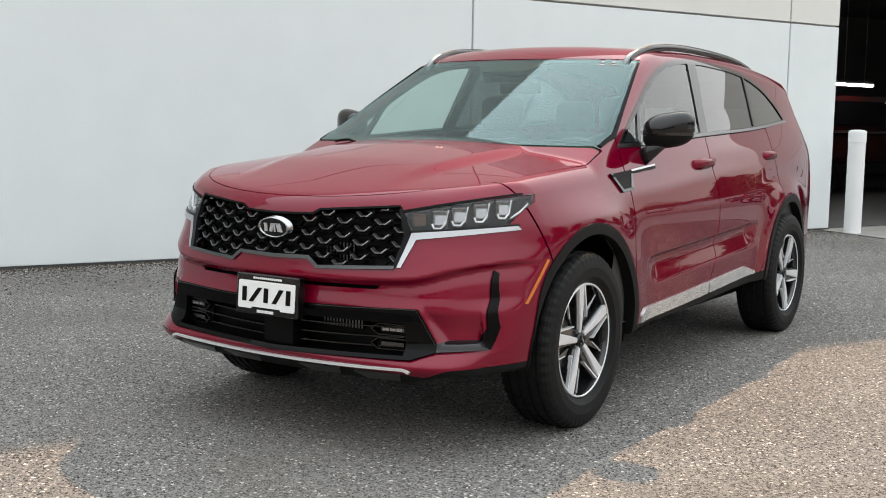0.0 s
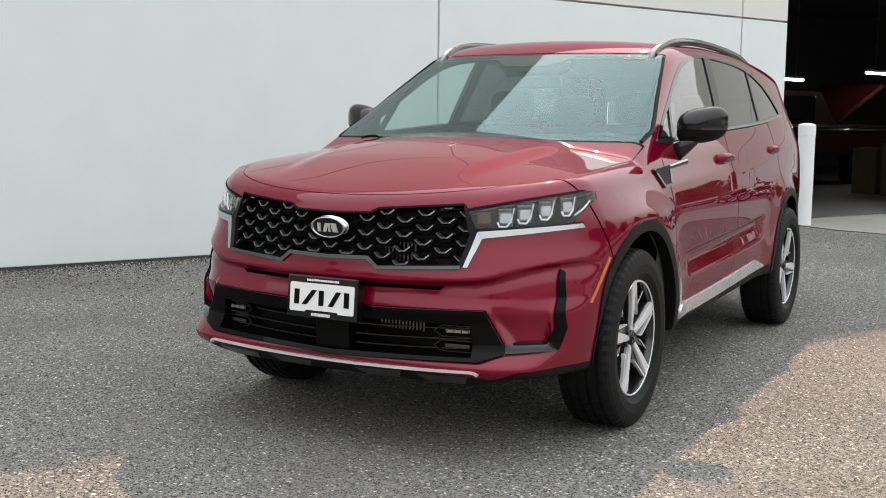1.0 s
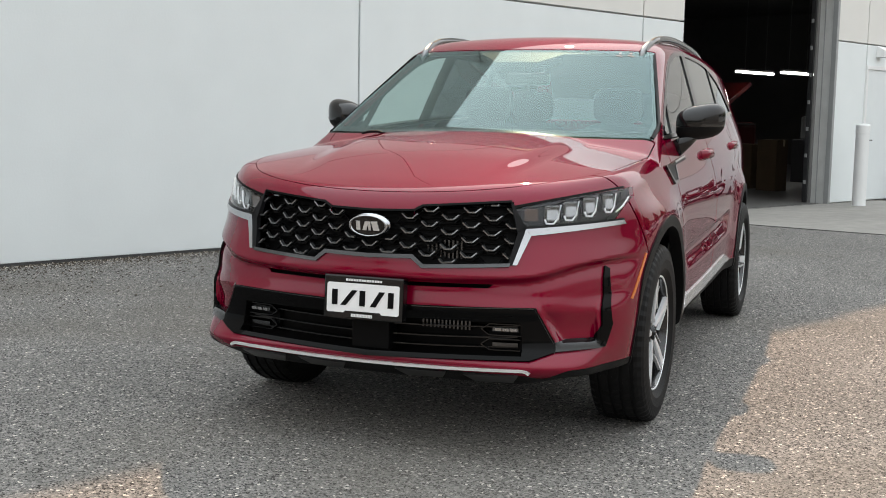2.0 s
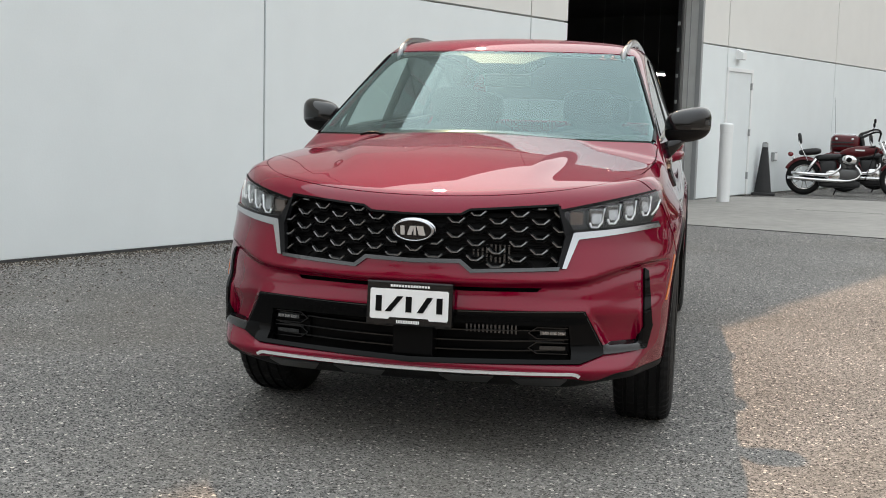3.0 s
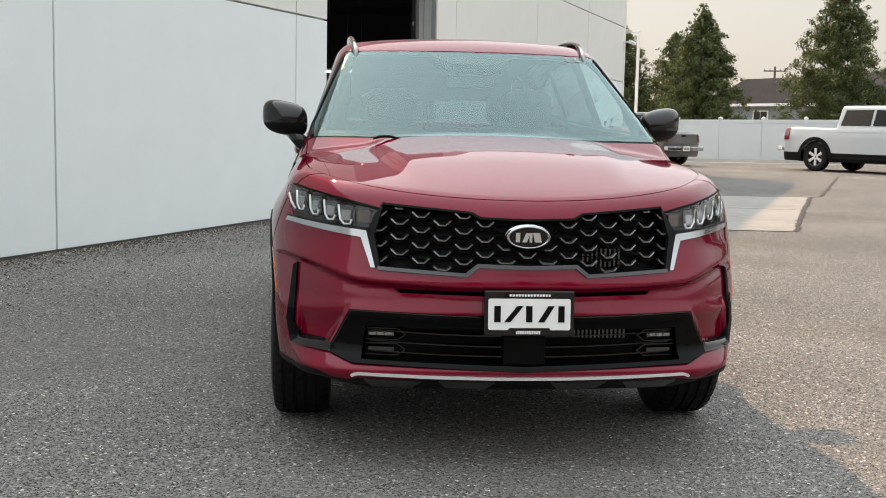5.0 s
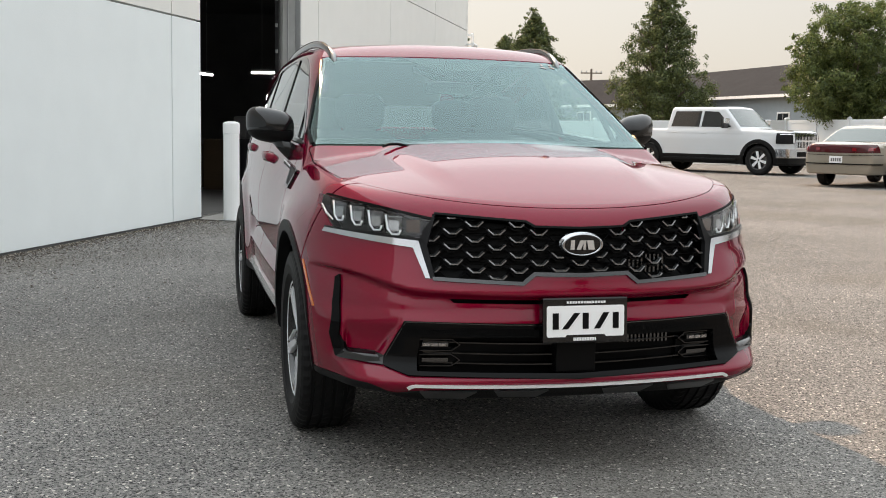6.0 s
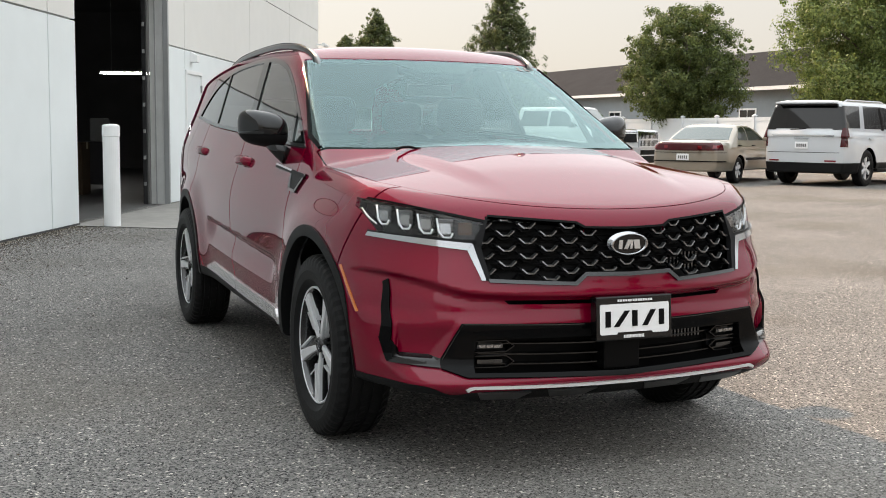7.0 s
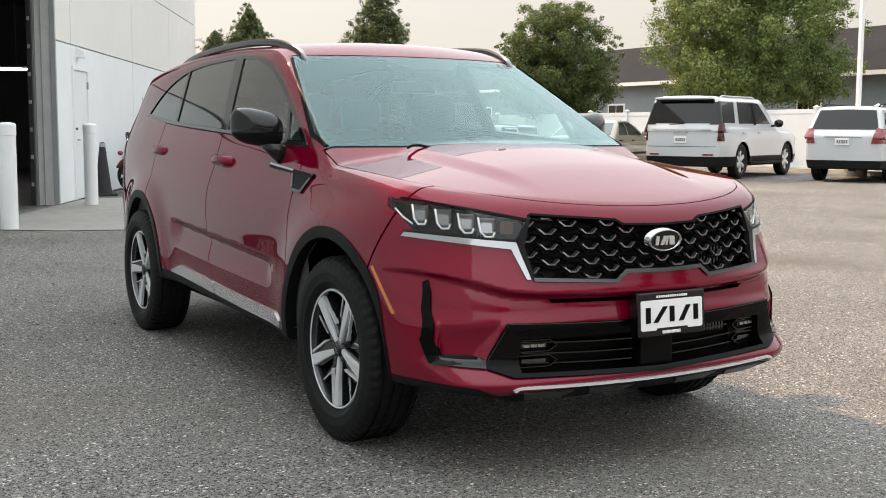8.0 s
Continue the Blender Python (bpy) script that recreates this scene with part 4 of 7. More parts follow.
for x0, x1, sl in ((-0.045, -0.030, 0), (-0.022, -0.006, 0.012), (0.003, 0.012, 0), (0.022, 0.046, -0.008)):
    bm = bmesh.new()
    prism(bm, [(x0, -0.032), (x1, -0.032), (x1 + sl, 0.032), (x0 + sl, 0.032)], 0.004, 0.008, mb)
    part("badge_bar", bm, M_SILVER, badge)

# lower intake: dark box, three bars, fog lamps, sensor cover, cooler fins
intake = thing("lower_intake", "black lower intake with slim bars and fog lamps", "")
intake.parent = car
part("intake_backing", boxm(-0.55, 0.55, -0.785, -0.765, 0.35, 0.645), M_BLACKPL, intake)
Y_LOW = spl([0.03 * i for i in range(22)], [nose_y(0.03 * i, 0.45) for i in range(22)])


def fy_low(x, z):
    return float(Y_LOW(abs(x)))


for z in (0.475, 0.437, 0.402):
    b2 = bmesh.new()
    ribbon(b2, [(0.02 * i, z + 0.00002 * i * i) for i in range(-27, 28)], 0.008, 0.02, 0.05, fy_low)
    part("intake_bar", b2, M_GLOSS, intake)
part("sensor_cover", boxm(-0.075, 0.075, -0.875, -0.80, 0.376, 0.50, 0.006), M_BLACKPL, intake, "plain black sensor cover")
for sx in (-1, 1):
    b2 = bmesh.new()
    ribbon(b2, [(sx * (0.415 + 0.01 * i), 0.437) for i in range(15)], 0.10, 0.028, 0.06, fy_low)
    lamp = part("fog_lamp", b2, M_BLACKPL, intake, "twin-bar fog lamp in a black hexagonal housing")
    for z in (0.478, 0.424):
        b2 = bmesh.new()
        ribbon(b2, [(sx * (0.455 + 0.01 * i), z) for i in range(10)], 0.022, 0.012, 0.03, fy_low)
        part("fog_lens", b2, M_DARKCHROME if z > 0.45 else M_FRAMECHROME, lamp)
        for i in range(3 if z > 0.45 else 0):
            b2 = bmesh.new()
            ribbon(b2, [(sx * (0.464 + 0.027 * i), z), (sx * (0.487 + 0.027 * i), z)], 0.017, 0.008, 0.02, fy_low)
            part("fog_cell", b2, M_LENS_IN, lamp)
        for dz in (-0.02, 0.02):
            b2 = bmesh.new()
            ribbon(b2, [(sx * 0.415, z), (sx * 0.445, z + dz), (sx * 0.555, z + dz)], 0.006, 0.006, 0.03, fy_low)
            part("fog_surround", b2, M_GLOSS, lamp)
for k in range(13):
    part("cooler_fin", boxm(0.185 + 0.015 * k, 0.192 + 0.015 * k, -0.822, -0.80, 0.468, 0.505), M_FRAMECHROME, intake)

# number-plate frame with a dealer's card
plate = thing("plate_holder", "black plate frame holding a white advertising card", "")
plate.parent = car
plate.matrix_basis = pose(0.003, -0.935, 0.574, 90 - 4, 0, 0)
bm = bmesh.new()
box(bm, -0.157, 0.157, -0.079, 0.079, -0.03, 0.012, 0.006)
part("plate_frame", bm, M_GLOSS, plate)
bm = bmesh.new()
prism(bm, [(-0.143, -0.052), (-0.138, -0.057), (-0.075, -0.057), (-0.070, -0.05), (0.070, -0.05), (0.075, -0.057), (0.138, -0.057), (0.143, -0.052), (0.143, 0.046), (0.138, 0.051), (-0.138, 0.051), (-0.143, 0.046)], 0.0, 0.0145)
part("plate_card", bm, M_PLATE, plate, "white card with a black angular mark")
for poly in [((x, -0.030), (x + 0.022, -0.030), (x + 0.022 + sl, 0.026), (x + sl, 0.026)) for x, sl in ((-0.122, 0.0), (-0.088, 0.045), (-0.012, 0.0), (0.030, 0.035), (0.100, 0.0))]:
    bm = bmesh.new()
    prism(bm, poly, 0.0, 0.0165)
    part("card_mark", bm, M_BLACKPL, plate)
for x0, x1, y0, y1 in ((-0.070, 0.076, 0.0585, 0.0665), (-0.045, 0.04, -0.071, -0.060)):
    for k in range(14):
        u = x0 + (x1 - x0) * k / 14
        part("lettering_bar", boxm(u, u + (x1 - x0) / 14 * 0.72, y0, y1, 0.0, 0.0135), M_PLATE, plate)

# bright rounded edge of the intake frame
for sx in (1, -1):
    for run in (((0.17, 0.5525), (0.30, 0.5545), (0.42, 0.558), (0.54, 0.561), (0.607, 0.562)), ((0.609, 0.560), (0.63, 0.519), (0.652, 0.476), (0.672, 0.438))):
        bm = bmesh.new()
        ribbon(bm, [(sx * x, z) for x, z in run], 0.0045, -0.0115, 0.0, lambda x, z: nose_y(abs(x), z))
        part("frame_edge", bm, M_FRAMECHROME, car, "thin bright edge of the intake frame")

# silver strip along the lower lip
Y_LIP = spl([0.03 * i for i in range(22)], [nose_y(0.03 * i, 0.337) for i in range(22)])
bm = bmesh.new()
ribbon(bm, [(-0.605, 0.334), (-0.595, 0.341)] + [(0.02 * i, 0.334 + 0.03 * (0.02 * i) ** 2) for i in range(-29, 30)] + [(0.595, 0.341), (0.605, 0.334)], 0.016, -0.012, 0.02, lambda x, z: float(Y_LIP(abs(x))))
part("skid_strip", bm, mat("silver_lip_paint", (0.66, 0.67, 0.68), 0.3, metal=0.4), car, "bright silver strip along the lower lip")

M_SMOKED = mat("smoked_amber", (0.070, 0.036, 0.022), 0.25, coat=1.0)

# headlamps
for sx in (1, -1):
    lamp = thing("headlamp", "clear LED headlamp with four stepped modules", "")
    lamp.parent = car
    sk = lamp_skin if sx > 0 else lamp_skin.mirrored()
    skin_part("lens", sk.moved(-0.001).rimmed(0.006), M_CLEAR, lamp)
    skin_part("lamp_housing", sk.moved(-0.055).rimmed(-0.05), M_LAMPDARK, lamp)
    for k, xa in enumerate((0.628, 0.683, 0.738, 0.790)):
        zc = 0.885 + (xa - 0.628) * 0.23
        yy = nose_y(xa, zc) + 0.03
        dy = (nose_y(xa + 0.03, zc) - nose_y(xa - 0.03, zc)) / 0.06
        m = Matrix.Translation((sx * xa, yy, zc)) @ Matrix.Rotation(math.atan(dy) * sx, 4, "Z") @ Matrix.Diagonal((1.1, 1, 1.12, 1))
        bm = bmesh.new()
        box(bm, -0.027, 0.027, 0.0, 0.03, -0.028, 0.033, 0.006)
        bm.transform(m)
        part("lamp_module", bm, M_LAMPCHROME, lamp)
        bm = bmesh.new()
        prism(bm, [(-0.020, -0.016), (0.012, -0.016), (0.021, 0.0), (0.021, 0.031), (-0.016, 0.031)], -0.012, 0.004, m @ Matrix.Rotation(radians(90), 4, "X") @ Matrix.Diagonal((sx, 1, 1, 1)) @ Matrix.Rotation(radians(-14), 4, "X"))
        part("lamp_reflector", bm, M_LENS_IN, lamp)
        bm = bmesh.new()
        tube(bm, [m @ Vector(p) for p in ((-sx * 0.027, -0.010, -0.012), (-sx * 0.021, -0.010, -0.026), (sx * 0.002, -0.010, -0.027), (sx * 0.018, -0.008, -0.010), (sx * 0.027, -0.004, 0.034))], 0.0040, 8)
        part("light_guide", bm, M_DRL, lamp, smooth=True)
    bm = bmesh.new()
    tube(bm, [(sx * xx, nose_y(xx, zz) + 0.014, zz) for xx, zz in ((0.815, 0.893), (0.832, 0.915), (0.842, 0.945))], [0.0032, 0.0042, 0.0032], 8)
    part("light_guide", bm, M_DRL, lamp, smooth=True)
    yy = nose_y(0.565, 0.885) + 0.022
    bm = bmesh.new()
    mi = Matrix.Translation((sx * 0.565, yy, 0.885)) @ Matrix.Rotation(0.42 * sx, 4, "Z")
    box(bm, -0.028, 0.022, 0.004, 0.02, -0.022, 0.024, 0.004)
    bm.transform(mi)
    ind = part("indicator", bm, M_SMOKED, lamp, "smoked amber indicator with a fine grid")
    for k in range(5):
        bm = boxm(-0.027, 0.021, 0.0, 0.006, -0.020 + 0.0095 * k, -0.016 + 0.0095 * k)
        bm.transform(mi)
        part("indicator_rib", bm, M_SMOKED, ind)


# wheels: local z is the axle, pointing outwards
def tyre_mesh(r=0.3665, w=0.117, rim_r=0.236, n=112):
    half = [(rim_r - 0.006, w * 0.62), (rim_r + 0.006, w * 0.80), (rim_r + 0.03, w * 0.97), (rim_r + 0.062, w * 1.0), (rim_r + 0.066, w * 1.006), (r - 0.050, w * 0.985), (r - 0.022, w * 0.93), (r - 0.010, w * 0.86), (r - 0.006, w * 0.80), (r - 0.002, w * 0.74)]
    tread = []
    for g in (0.55, 0.18, -0.18, -0.55):
        tread += [(r, w * (g + 0.07)), (r - 0.008, w * (g + 0.055)), (r - 0.008, w * (g - 0.055)), (r, w * (g - 0.07))]
    prof = half + tread + [(a, -b) for a, b in half[::-1]]
    bm = bmesh.new()
    rings = []
    for i, (a, h) in enumerate(prof):
        ring = []
        for k in range(n):
            rr = a
            if abs(h) > w * 0.7 and a > r - 0.03:
                rr -= 0.0045 if k % 2 else 0.0
            elif a > r - 0.001:
                rr -= 0.003 if (k + (3 if h > 0 else 0)) % 4 == 0 else 0.0
            t = 2 * math.pi * (k + (0.5 if abs(h) < w * 0.4 else 0)) / n
            ring.append(bm.verts.new((rr * math.cos(t), rr * math.sin(t), h)))
        rings.append(ring)
    for p, q in zip(rings, rings[1:]):
        for k in range(n):
            bm.faces.new((p[k], q[k], q[(k + 1) % n], p[(k + 1) % n]))
    return bm


def blade(poly, h0, h1, turn, dish=0.018, bevel=0.003):
    bm = bmesh.new()
    prism(bm, poly, h0, h1, None, bevel)
    for v in bm.verts:
        v.co.z -= dish * max(0, 1 - math.hypot(v.co.x, v.co.y) / 0.20) ** 1.3
    bm.transform(Matrix.Rotation(turn, 4, "Z"))
    return bm


def make_wheel(parent):
    wheel = thing("wheel", "five-spoke machined alloy wheel with black pockets and road tyre", "")
    wheel.parent = parent
    part("tyre", tyre_mesh(), M_TYRE, wheel, "black all-season tyre", smooth=False)
    bm = bmesh.new()
    lathe(bm, [(0.060, 0.02), (0.12, 0.0), (0.205, -0.02), (0.214, -0.09), (0.222, -0.10), (0.222, -0.09), (0.218, 0.06), (0.224, 0.083), (0.2285, 0.0945)], 64)
    part("rim_barrel", bm, M_BLACKALLOY, wheel, "black inner rim", True)
    bm = bmesh.new()
    lathe(bm, [(0.2275, 0.086), (0.2285, 0.0945), (0.232, 0.0975), (0.2365, 0.0965), (0.238, 0.088)], 80)
    part("rim_lip", bm, M_ALLOY, wheel, "bright machined rim lip", True)
    bm = bmesh.new()
    lathe(bm, [(0.05, 0.03), (0.15, 0.03), (0.15, 0.045), (0.06, 0.045), (0.05, 0.05)], 48)
    part("brake_disc", bm, mat("cast_iron_disc", (0.22, 0.21, 0.20), 0.4, metal=1.0), wheel)
    for k in range(5):
        t = 2 * math.pi * k / 5
        # a broad machined bar, a thin leg that runs back from its outer end, and a dark fin in the gap
        part("spoke_core", blade(((0.03, -0.030), (0.03, 0.022), (0.12, 0.030), (0.227, 0.040), (0.231, 0.0), (0.226, -0.042), (0.11, -0.052)), 0.045, 0.080, t), M_BLACKALLOY, wheel)
        part("spoke", blade(((0.030, -0.006), (0.034, 0.014), (0.120, 0.019), (0.2275, 0.029), (0.231, 0.004), (0.2295, -0.020), (0.125, -0.014)), 0.078, 0.094, t), M_ALLOY, wheel, "machined silver spoke face")
        part("spoke_leg", blade(((0.085, -0.049), (0.094, -0.053), (0.2285, -0.034), (0.2295, -0.024)), 0.074, 0.092, t, bevel=0), M_ALLOY, wheel, "thin machined leg beside the spoke")
        part("spoke_fin", blade(((0.05, 0.018), (0.100, 0.068), (0.212, 0.092), (0.204, 0.108), (0.155, 0.088), (0.045, 0.030)), 0.036, 0.070, t), M_BLACKALLOY, wheel)
        part("fin_edge", blade(((0.105, 0.0695), (0.211, 0.0925), (0.2095, 0.0975), (0.110, 0.0745)), 0.066, 0.073, t, bevel=0), M_ALLOY, wheel)
        bm = bmesh.new()
        a = t + math.pi / 5
        cyl(bm, (0.052 * math.cos(a), 0.052 * math.sin(a), 0.05), (0.052 * math.cos(a), 0.052 * math.sin(a), 0.078), 0.0095, n=6)
        part("wheel_nut", bm, M_DARKCHROME, wheel)
    bm = bmesh.new()
    lathe(bm, [(0.0, 0.088), (0.024, 0.087), (0.030, 0.083), (0.033, 0.07), (0.04, 0.05)], 32)
    part("hub_cap", bm, M_GLOSS, wheel, "black hub cap", True)
    bm = bmesh.new()
    box(bm, -0.012, 0.012, -0.004, 0.004, 0.086, 0.0895)
    part("hub_mark", bm, M_CHROME, wheel)
    return wheel


w0 = make_wheel(car)
turns = {(1, 0.0): 44.0, (1, 2.815): 10.0, (-1, 0.0): 38.0, (-1, 2.815): 20.0}
for (sx, y), a in turns.items():
    m = Matrix.Translation((sx * 0.798, y, 0.3635)) @ Matrix.Rotation(radians(90 * sx), 4, "Y") @ Matrix.Rotation(radians(a), 4, "Z")
    if (sx, y) == (1, 0.0):
        w0.matrix_basis = m
    else:
        copy_thing(w0, m)
# wheel housings: dark inner liners
for y in AXLES:
    for sx in (-1, 1):
        bm = bmesh.new()
        pts = [(y + 0.468 * math.cos(t), 0.36 + 0.468 * math.sin(t)) for t in [math.pi * (k / 24 * 1.06 - 0.05) for k in range(25)]]
        prev = None
        for (u, z) in pts:
            r = [bm.verts.new((sx * xx, u, z)) for xx in (0.52, 0.86)]
            if prev:
                bm.faces.new((prev[0], prev[1], r[1], r[0]))
            prev = r
        part("wheel_liner", bm, M_BLACKPL, car, "black wheel-housing liner")
part("underbody", boxm(-0.70, 0.70, -0.40, 3.70, 0.27, 0.34), M_BLACKPL, car, "dark underside")
part("undertray", boxm(-0.50, 0.50, -0.80, -0.40, 0.285, 0.33), M_BLACKPL, car, "black tray under the bumper")
part("engine_block", boxm(-0.52, 0.52, -0.70, 0.45, 0.28, 0.90), M_BLACKPL, car, "dark engine bay behind the grille")

# door mirrors
def mirror_field(x, y, z):
    u, v, w = (x - 0.916) / 0.108, (y - 0.765 - 0.30 * (x - 0.916)) / 0.086, (z - 1.234 - 0.02 * (x - 0.945) / 0.118) / 0.081
    body = ((np.abs(u) ** 3 + np.abs(w) ** 3) ** (2 / 3) + np.abs(v) ** 2.0) ** 0.5 - 1
    return smax(body * 0.08, y - 0.30 * (x - 0.916) - 0.815, 0.02)


mir = skin_of(mirror_field, (0.80, 0.64, 1.12), (1.10, 0.90, 1.36), 0.008, False)
M_MIRROR = mat("mirror_glass", (0.85, 0.87, 0.88), 0.02, metal=1.0)
for sx in (1, -1):
    mm = thing("door_mirror", "gloss black door mirror with indicator strip", "")
    mm.parent = car
    sk = mir if sx > 0 else mir.mirrored()
    zs = sk.v[:, 2] - 1.205 - 0.03 * (sk.v[:, 1] - 0.7)
    lowr, upr = sk.split(zs, 0.0012)
    skin_part("mirror_cap", upr.rimmed(0.006), M_GLOSS, mm, "gloss black mirror cap")
    skin_part("mirror_base", lowr.rimmed(0.006), M_CLAD, mm, "matte black lower mirror housing")
    strip = sk.keep(np.maximum.reduce([np.abs(sk.v[:, 2] - 1.213) - 0.006, sk.v[:, 1] - 0.775, 0.93 - np.abs(sk.v[:, 0])]))
    skin_part("mirror_indicator", strip.moved(0.002).rimmed(0.006), M_FRAMECHROME, mm, "clear indicator strip")
    gl = sk.keep(0.8145 + 0.30 * (np.abs(sk.v[:, 0]) - 0.916) - sk.v[:, 1])
    skin_part("mirror_glass", gl.moved(0.001), M_MIRROR, mm, "mirror glass")
    bm = bmesh.new()
    tube(bm, [(sx * 0.80, 0.70, 1.09), (sx * 0.85, 0.715, 1.13), (sx * 0.895, 0.745, 1.185)], [0.042, 0.034, 0.036], 12, 0.7)
    part("mirror_arm", bm, M_GLOSS, mm, smooth=True)

# door handles
for y, z, xx, doors_ in ((1.40, 1.066, 0.853, fd), (2.53, 1.092, 0.832, rd)):
    for sx, door in zip((1, -1), doors_):
        bm = bmesh.new()
        tube(bm, curve_pts([(sx * (xx - 0.012), y - 0.115, z - 0.004), (sx * (xx + 0.018), y - 0.085, z), (sx * (xx + 0.030), y, z + 0.004), (sx * (xx + 0.020), y + 0.085, z + 0.004), (sx * (xx - 0.012), y + 0.112, z + 0.004)], 6), 0.024, 10, 0.6)
        part("door_handle", bm, M_RED, door, "red pull handle", True)
        bm = bmesh.new()
        bmesh.ops.create_uvsphere(bm, u_segments=20, v_segments=10, radius=1.0, matrix=Matrix.Translation((sx * (xx - 0.002), y + 0.005, z - 0.012)) @ Matrix.Diagonal((0.012, 0.075, 0.042, 1)))
        part("handle_cup", bm, M_RED, door, "", True)

# roof rails
M_FOOT = mat("grey_satin_foot", (0.26, 0.265, 0.27), 0.3, metal=0.8)
for sx in (1, -1):
    pts = curve_pts([(sx * 0.579, 1.035, 1.563), (sx * 0.583, 1.09, 1.590), (sx * 0.590, 1.18, 1.618), (sx * 0.597, 1.32, 1.644), (sx * 0.603, 1.62, 1.663), (sx * 0.603, 2.05, 1.662), (sx * 0.597, 2.50, 1.645), (sx * 0.588, 2.80, 1.612), (sx * 0.580, 2.92, 1.585)], 8)
    bm = bmesh.new()
    tube(bm, pts, [0.019 + 0.006 * max(0, 1 - k / 16) for k in range(len(pts))], 14, 0.8)
    rail = part("roof_rail", bm, M_GLOSS, car, "black roof rail with silver cap", True)
    bm = bmesh.new()
    tube(bm, [p + Vector((0, 0, 0.0135)) for p in pts[14:-4]], 0.006, 10, 1.6)
    part("rail_cap", bm, M_CLAD, rail, smooth=True)
    bm = bmesh.new()
    tube(bm, [pts[0] + Vector((0, -0.05, -0.030)), pts[0] + Vector((0, -0.032, -0.012))] + [p + Vector((0, -0.010, 0.006)) for p in pts[1:14]], [0.008, 0.015] + [0.0195 - 0.0006 * k for k in range(13)], 12, 0.75)
    part("rail_foot", bm, M_FOOT, rail, "silver rail foot", True)

# wipers
for x0 in (0.04, -0.49):
    bm = bmesh.new()
    tube(bm, [(x0 - 0.02, 0.108, 1.148), (x0 + 0.01, 0.122, 1.158), (x0 + 0.05, 0.126, 1.159), (x0 + 0.10, 0.120, 1.148)], [0.005, 0.006, 0.006, 0.005], 8)
    part("wiper", bm, M_BLACKPL, car, "black windscreen wiper", True)

# cabin
inner = suv_half.where(lambda v: v[:, 2] - 1.12).where(lambda v: 0.30 - v[:, 1])
skin_part("cabin_lining", whole(inner).moved(-0.05), M_CABIN, car, "dark door and body lining")
part("cabin_floor", boxm(-0.78, 0.78, 0.30, 3.5, 0.42, 0.45), M_CABIN, car)
skin_part("roof_lining", whole(roof).moved(-0.03), M_LINER, car, "light grey roof lining")
bm = bmesh.new()
box(bm, -0.76, 0.76, 0.30, 0.78, 0.80, 1.09, 0.05)
dash = part("dashboard", bm, M_CABIN, car, "dark dashboard under the windscreen")
part("dash_screen", boxm(-0.14, 0.50, 0.74, 0.76, 1.05, 1.16, 0.01), M_BLACKPL, dash)
bm = bmesh.new()
ring = [(0.37 + 0.185 * math.cos(t), 0.86 + 0.05 * math.sin(t), 1.0 + 0.175 * math.sin(t)) for t in [2 * math.pi * k / 40 for k in range(41)]]
tube(bm, ring, 0.015, 8)
part("steering_wheel", bm, M_CABIN, car, "black steering wheel", True)


def seat_field(x, y, z):
    back = np.sqrt(((np.abs(x) / 0.25) ** 4 + (np.abs(z - 0.88 + 0.0) / 0.33) ** 4) ** 0.5 + (np.abs(y - 0.16 - (z - 0.6) * 0.28) / 0.075) ** 2) - 1
    cush = np.sqrt(((np.abs(x) / 0.26) ** 4 + (np.abs(y + 0.10) / 0.28) ** 4) ** 0.5 + (np.abs(z - 0.60) / 0.09) ** 2) - 1
    head = np.sqrt(((np.abs(x) / 0.135) ** 4 + (np.abs(z - 1.31) / 0.095) ** 4) ** 0.5 + (np.abs(y - 0.33) / 0.055) ** 2) - 1
    return np.minimum(np.minimum(back, cush), head) * 0.08


seat_sk = skin_of(seat_field, (-0.32, -0.45, 0.45), (0.32, 0.50, 1.45), 0.022, False)
for x, y, dz in ((0.37, 1.12, 0.0), (-0.37, 1.12, 0.0), (0.40, 2.10, 0.0), (-0.40, 2.10, 0.0)):
    st = skin_part("seat", seat_sk, M_SEAT, car, "black cloth seat with headrest")
    st.matrix_basis = pose(x, y, dz)
bm = bmesh.new()
prism(bm, [(-0.20, 0.0), (0.20, 0.0), (0.13, -0.10), (0.05, -0.115), (-0.02, -0.10), (-0.11, -0.115)], 0, 0.03, Matrix.Translation((0, 0.925, 1.505)) @ Matrix.Rotation(radians(27), 4, "X"))
part("camera_housing", bm, M_BLACKPL, car, "dark sensor housing behind the windscreen")
bm = bmesh.new()
box(bm, -0.12, 0.12, 0.98, 1.00, 1.40, 1.46, 0.015)
part("rear_view_mirror", bm, M_CABIN, car, "inside mirror")


# ---- workshop opening, doors and fittings on the building ----
def at_wall(ob):
    ob.matrix_basis = BUILD
    return ob


def wall_thing(name, label, category, kind=""):
    return at_wall(thing(name, label, category, kind=kind))


jamb = wall_thing("door_jamb", "grey painted steel and concrete jamb of the workshop door", "door jamb", "structure")
part("jamb_post", boxm(9.452, 9.54, 0.018, 0.30, 0.0, 3.7, 0.006), mat("jamb_grey", (0.50, 0.51, 0.50), 0.6, var=0.14, vscale=4, bump=0.1), jamb)
part("jamb_angle", boxm(9.440, 9.505, -0.004, 0.075, 0.0, 3.7, 0.004), M_FRAME_GREY, jamb)
part("jamb_angle", boxm(9.442, 9.46, 0.20, 0.215, 0.0, 3.7, 0.003), M_FRAME_GREY, jamb)
track = part("door_track", boxm(9.36, 9.40, 0.33, 0.40, 0.0, 3.7, 0.004), mat("dark_steel", (0.05, 0.05, 0.052), 0.45, metal=0.6, var=0.2, vscale=9), jamb, "dark steel roller-door track")
